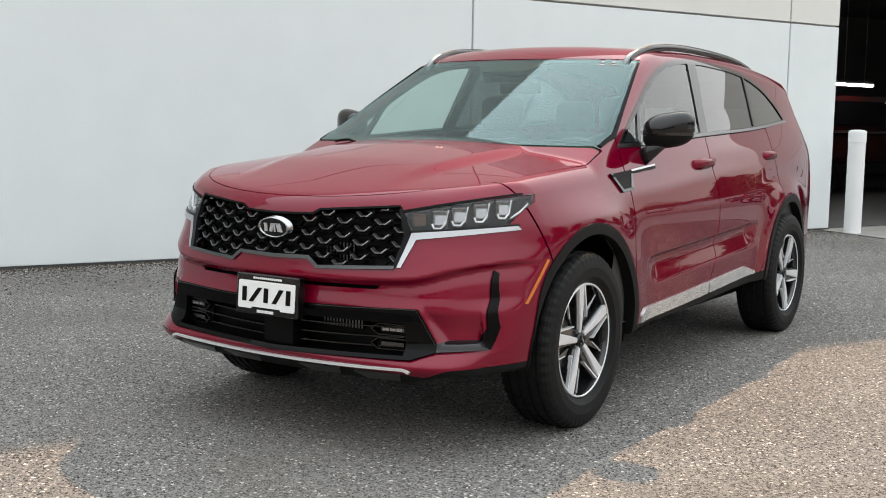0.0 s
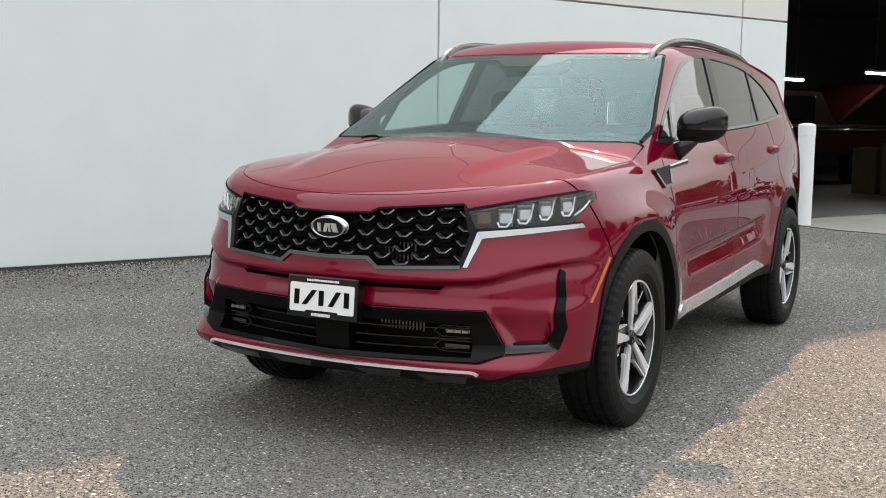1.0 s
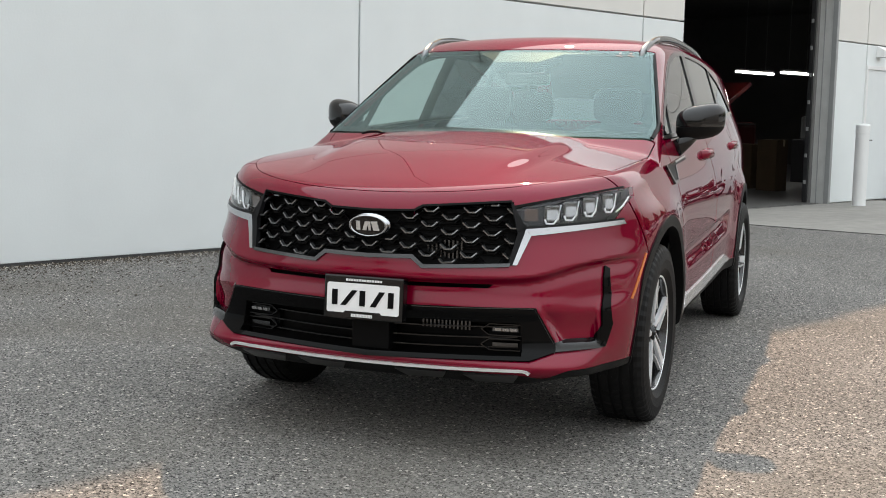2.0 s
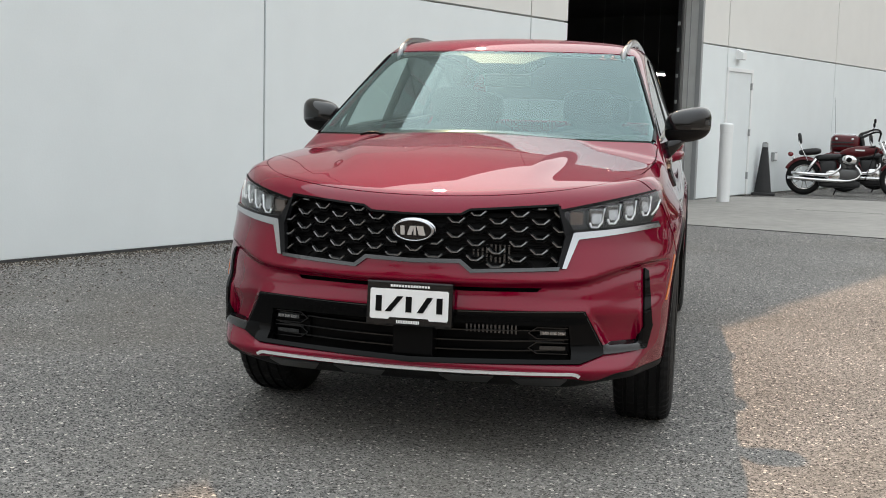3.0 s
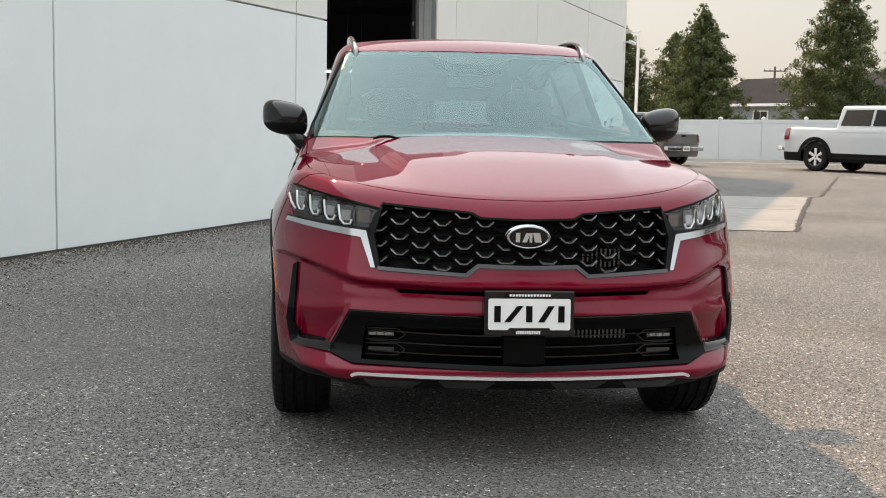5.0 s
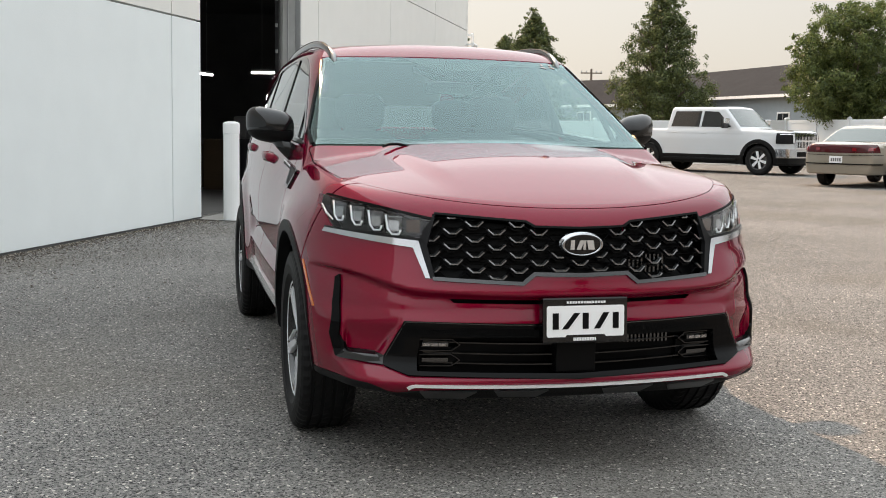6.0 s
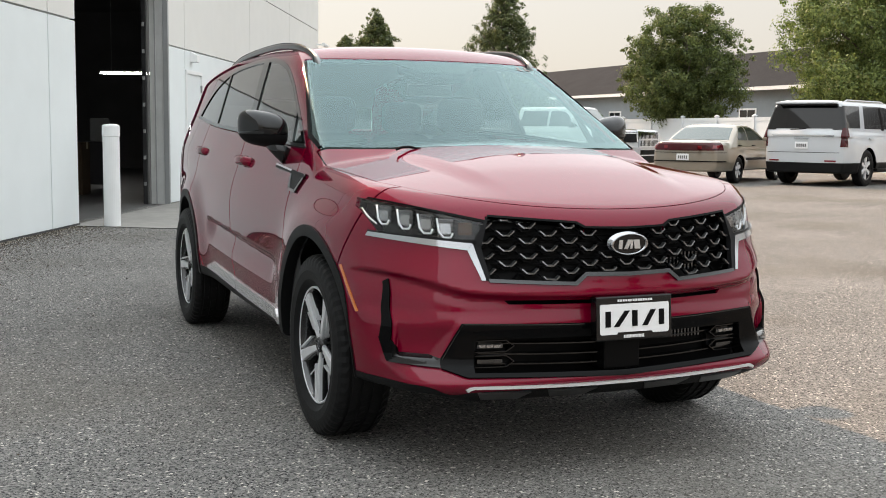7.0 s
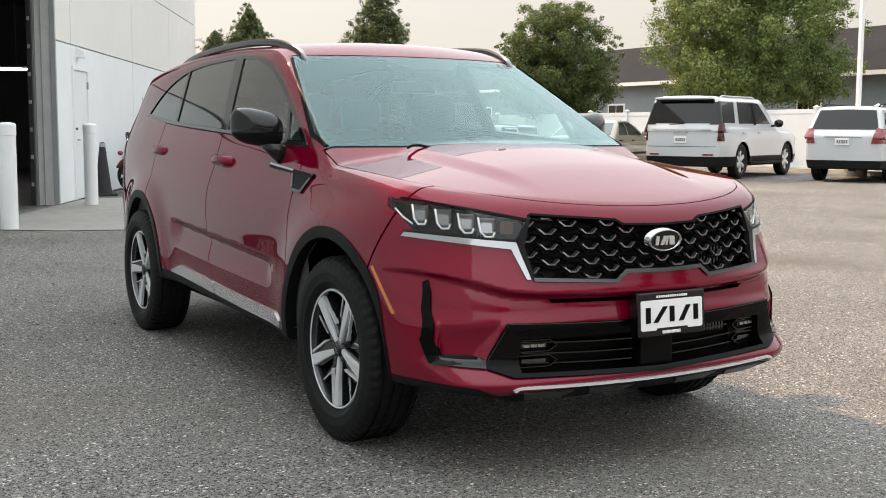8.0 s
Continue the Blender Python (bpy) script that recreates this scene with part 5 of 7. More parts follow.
part("track_angle", boxm(9.40, 9.46, 0.302, 0.33, 0.0, 3.7, 0.003), M_DARKROOM, jamb)
for k in range(8):
    part("track_bracket", boxm(9.345, 9.36, 0.345, 0.385, 0.3 + 0.42 * k, 0.36 + 0.42 * k, 0.004), M_FRAME_GREY, track)
at_wall(tagged(part("door_return", boxm(5.38, 5.402, 0.075, 0.5, 0.0, 3.7), M_WALL_LO), "white painted edge of the workshop opening", "wall edge", kind="structure"))
# floor, ceiling and inner walls: the room's shade is partly put into their greys
at_wall(tagged(part("floor_workshop", boxm(-6.0, 25.0, 0.2, 13.0, -0.05, 0.006), mat("workshop_floor", (0.085, 0.083, 0.08), 0.5, var=0.25, vscale=2)), "concrete workshop floor in a dimmed grey", "floor", kind="structure"))
at_wall(tagged(part("ceiling_workshop", boxm(-6.0, 25.0, 0.2, 13.0, 4.6, 4.7), M_DARKROOM), "workshop ceiling in a dimmed grey", "ceiling", kind="structure"))
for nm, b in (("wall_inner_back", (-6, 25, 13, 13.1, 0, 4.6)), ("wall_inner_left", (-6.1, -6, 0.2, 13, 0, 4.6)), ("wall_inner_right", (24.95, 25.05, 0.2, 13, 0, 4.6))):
    at_wall(tagged(part(nm, boxm(*b), M_DARKROOM), "workshop wall in a dimmed grey", "wall", kind="structure"))
M_TUBE = glow("lamp_tube", (1.0, 0.98, 0.95), 7.0)
for s0, s1, dd, d1, zz in ((11.45, 12.5, 5.0, 5.06, 2.12), (14.6, 16.1, 5.0, 5.06, 2.34), (16.45, 17.9, 5.0, 5.06, 2.40), (17.97, 18.03, 2.75, 4.05, 2.47)):
    lampt = wall_thing("strip_light", "white fluorescent strip light in the workshop", "strip light")
    part("tube", boxm(s0, s1, dd, d1, zz, zz + 0.05, 0.01), M_TUBE, lampt)
    part("batten", boxm(s0, s1, dd, d1, zz + 0.05, zz + 0.10), M_FRAME_GREY, lampt)
    for u in (0.2, 0.8):
        s, d = s0 + (s1 - s0) * u, dd + (d1 - dd) * u
        part("hanger", boxm(s - 0.006, s + 0.006, d - 0.006, d + 0.006, zz + 0.10, 4.6), M_FRAME_GREY, lampt)
# things inside, with the room's shade put into their colours: red truck on the left, cartons and a trolley jack by the
# door
M_DIMRED = mat("dimmed_red_paint", (0.045, 0.003, 0.003), 0.35, spec=0.2, coat=0.4)
tr = wall_thing("workshop_truck", "red pickup parked inside the workshop, its colour dimmed", "truck")
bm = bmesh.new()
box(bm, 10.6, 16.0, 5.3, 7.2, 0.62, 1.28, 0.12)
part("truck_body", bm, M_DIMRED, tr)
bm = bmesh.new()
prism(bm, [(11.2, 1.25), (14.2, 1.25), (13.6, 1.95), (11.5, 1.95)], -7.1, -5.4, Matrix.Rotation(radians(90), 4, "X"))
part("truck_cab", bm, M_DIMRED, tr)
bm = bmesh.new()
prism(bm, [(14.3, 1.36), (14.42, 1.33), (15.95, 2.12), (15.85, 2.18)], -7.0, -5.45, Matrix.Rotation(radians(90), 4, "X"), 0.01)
part("raised_hood", bm, M_DIMRED, tr, "raised red hood, its colour dimmed")
part("truck_window", boxm(11.7, 13.4, 5.36, 5.43, 1.36, 1.85, 0.03), M_GLOSS, tr)
part("truck_trim", boxm(10.7, 15.9, 5.27, 5.31, 1.22, 1.25), M_CHROME, tr)
for s in (11.6, 14.9):
    bm = bmesh.new()
    cyl(bm, (s, 5.3, 0.38), (s, 5.55, 0.38), 0.38, n=24)
    part("truck_wheel", bm, M_TYRE, tr)
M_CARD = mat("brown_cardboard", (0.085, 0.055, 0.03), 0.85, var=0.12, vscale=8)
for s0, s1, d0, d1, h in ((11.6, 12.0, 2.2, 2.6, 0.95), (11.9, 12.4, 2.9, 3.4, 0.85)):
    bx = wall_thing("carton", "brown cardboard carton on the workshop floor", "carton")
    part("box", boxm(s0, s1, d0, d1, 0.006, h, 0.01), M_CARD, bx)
    part("tape", boxm(s0 + 0.22, s0 + 0.28, d0 - 0.002, d1 + 0.002, h - 0.12, h + 0.002), mat("tape", (0.42, 0.33, 0.20), 0.3), bx)
tb = wall_thing("tool_trolley", "dark tool trolley with a machine on top", "tool trolley")
part("cabinet", boxm(13.0, 13.6, 2.2, 2.7, 0.12, 0.95, 0.02), mat("trolley_grey", (0.06, 0.06, 0.065), 0.4), tb)
part("machine", boxm(13.1, 13.45, 2.3, 2.6, 0.95, 1.4, 0.05), M_FRAME_GREY, tb)
for u in (13.08, 13.52):
    bm = bmesh.new()
    cyl(bm, (u, 2.25, 0.063), (u, 2.30, 0.063), 0.06, n=14)
    part("castor", bm, M_BLACKRUB, tb)

# man doors, lamps above them, alarm, camera, outlet
M_DOOR = mat("door_white", (0.72, 0.76, 0.77), 0.5, var=0.04, vscale=3)
for k, (s0, s1) in enumerate(((10.50, 11.45), (20.62, 21.50))):
    d = wall_thing("door_%d" % (k + 1), "closed white steel service door in a white frame", "door", "structure")
    part("frame_side", boxm(s0 - 0.06, s0, -0.03, 0.02, 0.02, 2.20, 0.004), M_WHITE, d)
    part("frame_side", boxm(s1, s1 + 0.06, -0.03, 0.02, 0.02, 2.20, 0.004), M_WHITE, d)
    part("frame_head", boxm(s0 - 0.06, s1 + 0.06, -0.034, 0.02, 2.14, 2.205, 0.004), M_WHITE, d)
    part("leaf", boxm(s0 + 0.004, s1 - 0.004, -0.012, 0.02, 0.03, 2.136, 0.003), M_DOOR, d)
    for z in (0.3, 1.05, 1.85):
        part("hinge", boxm(s1 - 0.02, s1 + 0.015, -0.042, -0.01, z, z + 0.12), M_FRAME_GREY, d)
    part("lever", boxm(s0 + 0.06, s0 + 0.19, -0.065, -0.045, 0.99, 1.012, 0.004), M_DARKCHROME, d)
    part("lock", boxm(s0 + 0.06, s0 + 0.10, -0.05, -0.01, 1.16, 1.20, 0.004), M_DARKCHROME, d)
for s, z in ((10.86, 2.44), (20.75, 2.46)):
    wl_ = wall_thing("wall_lamp", "white wedge-shaped wall lamp over a service door", "wall lamp")
    bm = bmesh.new()
    prism(bm, [(0, -0.09), (0, 0.09), (-0.13, 0.02), (-0.13, -0.09)], s - 0.08, s + 0.08, Matrix(((0, 0, 1, 0), (1, 0, 0, 0), (0, 1, 0, z), (0, 0, 0, 1))))
    part("housing", bm, M_WHITE, wl_)
    part("lamp_glass", boxm(s - 0.06, s + 0.06, -0.12, -0.02, z - 0.096, z - 0.088), M_LENS_IN, wl_)
al = wall_thing("alarm_box", "small red alarm box on the wall", "alarm box")
part("box", boxm(22.57, 22.78, -0.08, 0.0, 2.36, 2.56, 0.02), mat("alarm_red", (0.20, 0.012, 0.015), 0.4), al)
part("strobe", boxm(22.63, 22.72, -0.115, -0.09, 2.42, 2.53, 0.01), M_LENS_IN, al)
sc_ = wall_thing("security_camera", "white security camera on the building's corner", "security camera")
part("bracket", boxm(24.92, 25.0, -0.22, 0.0, 3.68, 3.72, 0.004), M_WHITE, sc_)
bm = bmesh.new()
cyl(bm, (24.85, -0.22, 3.70), (25.15, -0.28, 3.66), 0.055, n=14)
part("camera_tube", bm, M_WHITE, sc_)
ot = wall_thing("power_outlet", "grey weatherproof outlet box low on the wall", "outlet")
part("box", boxm(12.57, 12.72, -0.06, 0.0, 0.60, 0.76, 0.01), M_FRAME_GREY, ot)
part("lid", boxm(12.585, 12.705, -0.075, -0.06, 0.62, 0.74, 0.006), M_WHITE, ot)
at_wall(tagged(part("baseboard", boxm(-14.0, 5.40, -0.012, 0.03, -0.03, 0.022), mat("base_tar", (0.05, 0.05, 0.05), 0.9, var=0.3, vscale=8)), "dark sealed joint at the foot of the wall", "base joint", kind="structure"))

# bollards and cone
for x, y, h in ((-0.47, 10.21, 1.265), (1.36, 14.05, 1.265)):
    bo = thing("bollard", "white plastic-sleeved steel bollard beside the workshop door", "bollard", pose(x, y, 0.005), "bollards by the door")
    bm = bmesh.new()
    lathe(bm, [(0.0, 0.0), (0.102, 0.0), (0.102, h - 0.15)], 28)
    part("post", bm, M_WHITE, bo, smooth=False)
    bm = bmesh.new()
    lathe(bm, [(0.100, h - 0.16), (0.107, h - 0.155), (0.107, h - 0.035), (0.101, h - 0.020), (0.080, h - 0.008), (0.04, h - 0.001), (0.002, h)], 40)
    part("cap", bm, M_WHITE, bo, "rounded white cap")
co = thing("traffic_cone", "tall black rubber cone standing by the wall", "cone", pose(2.09, 16.35, 0.0))
bm = bmesh.new()
lathe(bm, [(0.15, 0.04), (0.145, 0.08), (0.05, 0.88), (0.048, 0.93), (0.030, 0.945), (0.0, 0.945)], 24)
part("cone", bm, M_BLACKRUB, co, smooth=True)
part("base", boxm(-0.20, 0.20, -0.20, 0.20, 0.0, 0.05, 0.012), M_BLACKRUB, co)
bm = bmesh.new()
lathe(bm, [(0.052, 0.86), (0.056, 0.87), (0.053, 0.92), (0.049, 0.93)], 20)
part("collar", bm, M_FRAME_GREY, co)

# seams and cracks in the paving
M_SEAM = mat("dark_joint", (0.035, 0.033, 0.03), 0.95, var=0.3, vscale=10)


def seam(pts, wdt, name="joint", z=0.0062):
    bm = bmesh.new()
    p = [Vector((x, y, 0)) for x, y in pts]
    q = []
    for a, b in zip(p, p[1:]):
        n = max(2, int((b - a).length / 0.12))
        side_ = (b - a).normalized().cross(Vector((0, 0, 1)))
        q += [a.lerp(b, k / n) + side_ * (random.random() - 0.5) * wdt * 0.8 for k in range(n)]
    q.append(p[-1])
    prev = None
    for i, c in enumerate(q):
        d_ = (q[min(i + 1, len(q) - 1)] - q[max(i - 1, 0)]).normalized()
        n_ = Vector((-d_.y, d_.x, 0)) * wdt * (0.35 + 0.4 * random.random())
        r = [bm.verts.new((c.x - n_.x, c.y - n_.y, z - 0.03)), bm.verts.new((c.x - n_.x, c.y - n_.y, z)), bm.verts.new((c.x + n_.x, c.y + n_.y, z)), bm.verts.new((c.x + n_.x, c.y + n_.y, z - 0.03))]
        if prev:
            for k in range(3):
                bm.faces.new((prev[k], prev[k + 1], r[k + 1], r[k]))
        prev = r
    return tagged(part(name, bm, M_SEAM), "dark open joint in the paving", "paving joint", kind="structure")


seam([(-0.95, 10.40), (0.05, 9.70), (3.06, 8.78), (4.88, 8.48)], 0.03)
seam([(4.88, 8.48), (5.44, 9.8), (6.75, 12.7), (8.0, 15.45)], 0.06, z=0.0072)
seam([(8.0, 15.45), (8.36, 15.8), (9.4, 17.9), (13.0, 25.3)], 0.05, "crack", 0.0045)
seam([(1.55, 15.6), (3.0, 15.9), (6.0, 15.6), (8.0, 15.47)], 0.05, z=0.0072)
seam([(2.4, 12.9), (6.4, 12.2)], 0.012, z=0.0072)


# ---- fence, planting strip, trees, houses, poles ----
def make_fence(name, a, b, n):
    a, b = Vector(a), Vector(b)
    ang = math.atan2(b.y - a.y, b.x - a.x)
    fall = math.asin((a.z - b.z) / (b - a).length)
    ln = (b - a).length
    f = thing(name, "white vinyl privacy fence with capped posts", "fence", Matrix.Translation(a) @ Matrix.Rotation(ang, 4, "Z") @ Matrix.Rotation(fall, 4, "Y"))
    st = ln / n
    post_me = mesh_of(boxm(-0.065, 0.065, -0.065, 0.065, 0.0, 1.92, 0.006), "post")
    post_me.materials.append(M_VINYL)
    bm = bmesh.new()
    lathe(bm, [(0.11, 1.92), (0.11, 1.94), (0.0, 2.0)], 4, Matrix.Rotation(radians(45), 4, "Z"))
    cap_me = mesh_of(bm, "post_cap")
    cap_me.materials.append(M_VINYL)
    bm = boxm(0.06, st - 0.06, -0.016, 0.016, 0.14, 1.78)
    panel_me = mesh_of(bm, "panel")
    panel_me.materials.append(M_VINYL)
    rail_me = mesh_of(boxm(0.065, st - 0.065, -0.03, 0.03, 0.0, 0.13, 0.006), "rail")
    rail_me.materials.append(M_VINYL)
    for k in range(n + 1):
        for nm, me in (("post", post_me), ("post_cap", cap_me)):
            o = new(nm, me)
            o.parent, o.location = f, (st * k, 0, 0)
        if k < n:
            for nm, me, z in (("panel", panel_me, 0), ("rail", rail_me, 0.05), ("rail", rail_me, 1.75)):
                o = new(nm, me)
                o.parent, o.location = f, (st * k, 0, z)
    return f


make_fence("fence", (7.15, 37.7, -0.42), (23.75, 37.2, -0.10), 10)
make_fence("fence", (23.75, 37.2, -0.10), (23.2, 4.0, 0.0), 15)
M_KERB = mat("kerb_concrete", (0.46, 0.43, 0.39), 0.85, var=0.2, vscale=3, bump=0.2, bscale=60)
M_SOIL = mat("dry_planting_strip", (0.26, 0.21, 0.15), 0.95, var=0.35, vscale=3, bump=0.4, bscale=30)
for nm, b, mm, lb in (("kerb", (6.0, 22.6, 36.3, 36.45, -0.05, 0.12), M_KERB, "pale concrete kerb along the fence"), ("kerb", (22.45, 22.6, 4.0, 36.3, -0.05, 0.12), M_KERB, "pale concrete kerb along the fence"),
                      ("gutter", (6.0, 22.45, 35.8, 36.3, -0.05, 0.008), M_KERB, "concrete gutter strip"), ("verge", (6.0, 60.0, 36.45, 75.0, -0.05, 0.10), M_SOIL, "dry verge behind the kerb"), ("verge", (22.6, 60.0, 4.0, 36.45, -0.05, 0.10), M_SOIL, "dry verge behind the kerb")):
    tagged(part(nm, boxm(*b), mm), lb, nm, kind="structure")


def leaf_mat(name, dark, light):
    m = bpy.data.materials.new(name)
    m.use_nodes = True
    nt = m.node_tree
    p = nt.nodes["Principled BSDF"]
    g, r = nt.nodes.new("ShaderNodeNewGeometry"), nt.nodes.new("ShaderNodeValToRGB")
    r.color_ramp.elements[0].color, r.color_ramp.elements[1].color = (*dark, 1), (*light, 1)
    nt.links.new(g.outputs["Random Per Island"], r.inputs[0])
    nt.links.new(r.outputs[0], p.inputs["Base Color"])
    p.inputs["Roughness"].default_value = 0.55
    tl, mx = nt.nodes.new("ShaderNodeBsdfTranslucent"), nt.nodes.new("ShaderNodeMixShader")
    nt.links.new(r.outputs[0], tl.inputs[0])
    mx.inputs[0].default_value = 0.42
    nt.links.new(p.outputs[0], mx.inputs[1])
    nt.links.new(tl.outputs[0], mx.inputs[2])
    nt.links.new(mx.outputs[0], nt.nodes["Material Output"].inputs[0])
    return m


M_BARK = mat("grey_bark", (0.13, 0.10, 0.08), 0.9, var=0.3, vscale=10, bump=0.4, bscale=40)
M_LEAF = leaf_mat("linden_leaves", (0.031, 0.048, 0.015), (0.145, 0.172, 0.058))
M_LEAF3 = leaf_mat("maple_leaves", (0.036, 0.058, 0.016), (0.165, 0.205, 0.058))
M_LEAF2 = leaf_mat("ash_leaves", (0.058, 0.092, 0.024), (0.255, 0.315, 0.092))


def make_tree(x, y, h, w, seed, conic, leaf, label, lean=0.0, leaves=30000):
    rng = np.random.default_rng(seed)
    leaves = int(leaves * 1.2)
    t = thing("tree", label, "tree", pose(x, y, 0.08 if y > 0 else -0.02))
    tr = bmesh.new()
    tube(tr, curve_pts([(0, 0, 0), (0.04, 0.03, h * 0.3), (0.0, -0.03, h * 0.6), (0.03, 0, h * 0.92)], 5), [0.13 * w / 4 * (1 - 0.9 * k / 15) + 0.012 for k in range(16)], 9)
    for k in range(16):
        z = h * (0.16 + 0.70 * k / 16)
        a = k * 2.4 + rng.random()
        rr = w * 0.5 * (1 - (z / h) ** 1.5) * 0.75
        tube(tr, curve_pts([(0, 0, z), (rr * 0.5 * math.cos(a), rr * 0.5 * math.sin(a), z + rr * 0.55), (rr * math.cos(a), rr * math.sin(a), z + rr * 1.0)], 3), [0.045 * w / 4 * (1 - 0.8 * i / 6) + 0.006 for i in range(7)], 6)
    part("trunk", tr, M_BARK, t, "grey-brown trunk and limbs", True)
    # crown: clumps inside an uneven outline, leaves thickest at each clump's skin
    prof = (lambda u: np.clip(1 - u, 0, 1) ** 0.68 * np.minimum(1, 0.70 + u * 2.0) * 1.10) if conic else (lambda u: np.sqrt(np.clip(1 - ((u - 0.42) / 0.60) ** 2, 0, 1)) ** 0.8)
    nc = 620 if conic else 420
    u = rng.random(nc) ** 0.9
    ang = rng.random(nc) * 2 * np.pi
    rad = np.sqrt(rng.random(nc)) * prof(u) * w / 2 * (0.72 + 0.40 * rng.random(nc))
    z0 = h * (0.10 if conic else 0.30)
    if not conic:
        u = np.where(rng.random(nc) < 0.10, np.minimum(u * 1.10 + 0.06, 1.06), u)
    cen = np.stack([rad * np.cos(ang), rad * np.sin(ang), z0 + u * (h - z0) * 0.97], 1)
    cr = (0.055 + 0.07 * rng.random(nc)) * w * (1 - (0.62 if conic else 0.40) * u)
    # thin shoots that stand out of the outline
    ns = 90
    us, an = rng.random(ns), rng.random(ns) * 2 * np.pi
    rs = prof(us) * w / 2 * (0.92 + 0.22 * rng.random(ns))
    cen = np.concatenate([cen, np.stack([rs * np.cos(an), rs * np.sin(an), z0 + us * (h - z0) * 0.97 + 0.06 * h * rng.random(ns)], 1)])
    cr = np.concatenate([cr, np.full(ns, 0.030 * w)])
    nc += ns
    pick = rng.choice(nc, leaves, p=(cr ** 2) / (cr ** 2).sum())
    d = rng.normal(size=(leaves, 3))
    d /= np.linalg.norm(d, axis=1)[:, None]
    c = cen[pick] + d * (cr[pick] * (0.30 + 0.78 * rng.random(leaves)))[:, None] * np.array([1, 1, 0.85])
    leaf_size = 0.034 + 0.040 * rng.random(leaves)
    s = leaf_size
    e1 = rng.normal(size=(leaves, 3))
    e1 /= np.linalg.norm(e1, axis=1)[:, None]
    e2 = np.cross(d, e1)
    e2 /= np.linalg.norm(e2, axis=1)[:, None] + 1e-9
    e1 = np.cross(e2, d) * 0.75 + d * 0.3 - np.array([0, 0, 0.15])
    v = np.stack([c - e1 * s[:, None], c + e2 * s[:, None] * 0.55, c + e1 * s[:, None], c - e2 * s[:, None] * 0.55], 1).reshape(-1, 3)
    me = bpy.data.meshes.new("crown")
    me.from_pydata(v.tolist(), [], [(4 * i, 4 * i + 1, 4 * i + 2, 4 * i + 3) for i in range(leaves)])
    me.materials.append(leaf)
    cr_ = new("crown", me)
    cr_.parent = t
    tagged(cr_, "dense crown of small green leaves", kind="stuff")
    return t


make_tree(12.6, 48.5, 6.0, 4.3, 1, True, M_LEAF, "dark green pyramidal street tree behind the fence", leaves=45000)
make_tree(15.6, 50.0, 5.9, 4.0, 2, True, M_LEAF, "dark green pyramidal street tree behind the fence")
make_tree(14.8, 43.2, 6.3, 4.3, 3, True, M_LEAF, "dark green pyramidal linden tree behind the white fence", leaves=60000)
make_tree(19.7, 40.6, 7.5, 5.0, 4, True, M_LEAF, "tall dark green conical linden tree behind the white fence", leaves=60000)
make_tree(24.9, 34.5, 6.0, 4.9, 5, False, M_LEAF3, "rounded green maple with brownish tips behind the fence", leaves=75000)
make_tree(25.9, 24.5, 6.9, 6.6, 6, False, M_LEAF2, "broad light green ash tree behind the fence", leaves=110000)

# low grey buildings behind the fence
M_SHINGLE = mat("dark_grey_shingles", (0.026, 0.0255, 0.027), 0.95, spec=0.1, var=0.25, vscale=6, bump=0.3, bscale=30)
M_SIDING = mat("blue_grey_siding", (0.22, 0.26, 0.29), 0.7, var=0.08, vscale=4)


def make_house(name, m, ln, wd, eave, ridge, label):
    """A gabled house; local x runs along the ridge."""
    hs = thing(name, label, "house", m)
    part("wall", boxm(0, ln, 0.4, wd - 0.4, -0.2, eave), M_SIDING, hs)
    for k in range(int(eave / 0.2)):
        part("siding_board", boxm(0, ln, 0.385, 0.40, 0.2 * k, 0.2 * k + 0.185), M_SIDING, hs)
    for sgn in (0, 1):
        bm = bmesh.new()
        y0, y1 = (-0.1, wd / 2) if not sgn else (wd + 0.1, wd / 2)
        vs = [bm.verts.new(p) for p in ((-0.4, y0, eave), (ln + 0.4, y0, eave), (ln + 0.4, y1, ridge), (-0.4, y1, ridge), (-0.4, y0, eave - 0.14), (ln + 0.4, y0, eave - 0.14), (ln + 0.4, y1, ridge - 0.14), (-0.4, y1, ridge - 0.14))]
        for f in ((0, 1, 2, 3), (7, 6, 5, 4), (0, 4, 5, 1), (1, 5, 6, 2), (3, 7, 4, 0)):
            bm.faces.new([vs[i] for i in f])
        part("roof", bm, M_SHINGLE, hs, "dark grey shingle roof")
    bm = bmesh.new()
    for xx in (0.0, ln):
        f = [bm.verts.new(p) for p in ((xx, 0.4, eave), (xx, wd - 0.4, eave), (xx, wd / 2, ridge - 0.15))]
        bm.faces.new(f)
    part("gable", bm, M_SIDING, hs)
    part("fascia", boxm(-0.4, ln + 0.4, -0.14, -0.10, eave - 0.16, eave + 0.0), M_WHITE, hs, "white eaves board")
    n = max(1, int(ln / 6))
    for k in range(n):
        x = ln * (k + 0.5) / n
        w = part("window", boxm(x - 0.65, x + 0.65, 0.36, 0.42, 1.0, 2.3), M_WHITE, hs)
        part("pane", boxm(x - 0.55, x - 0.03, 0.345, 0.365, 1.08, 2.22), M_GLOSS, w)
        part("pane", boxm(x + 0.03, x + 0.55, 0.345, 0.365, 1.08, 2.22), M_GLOSS, w)
    return hs


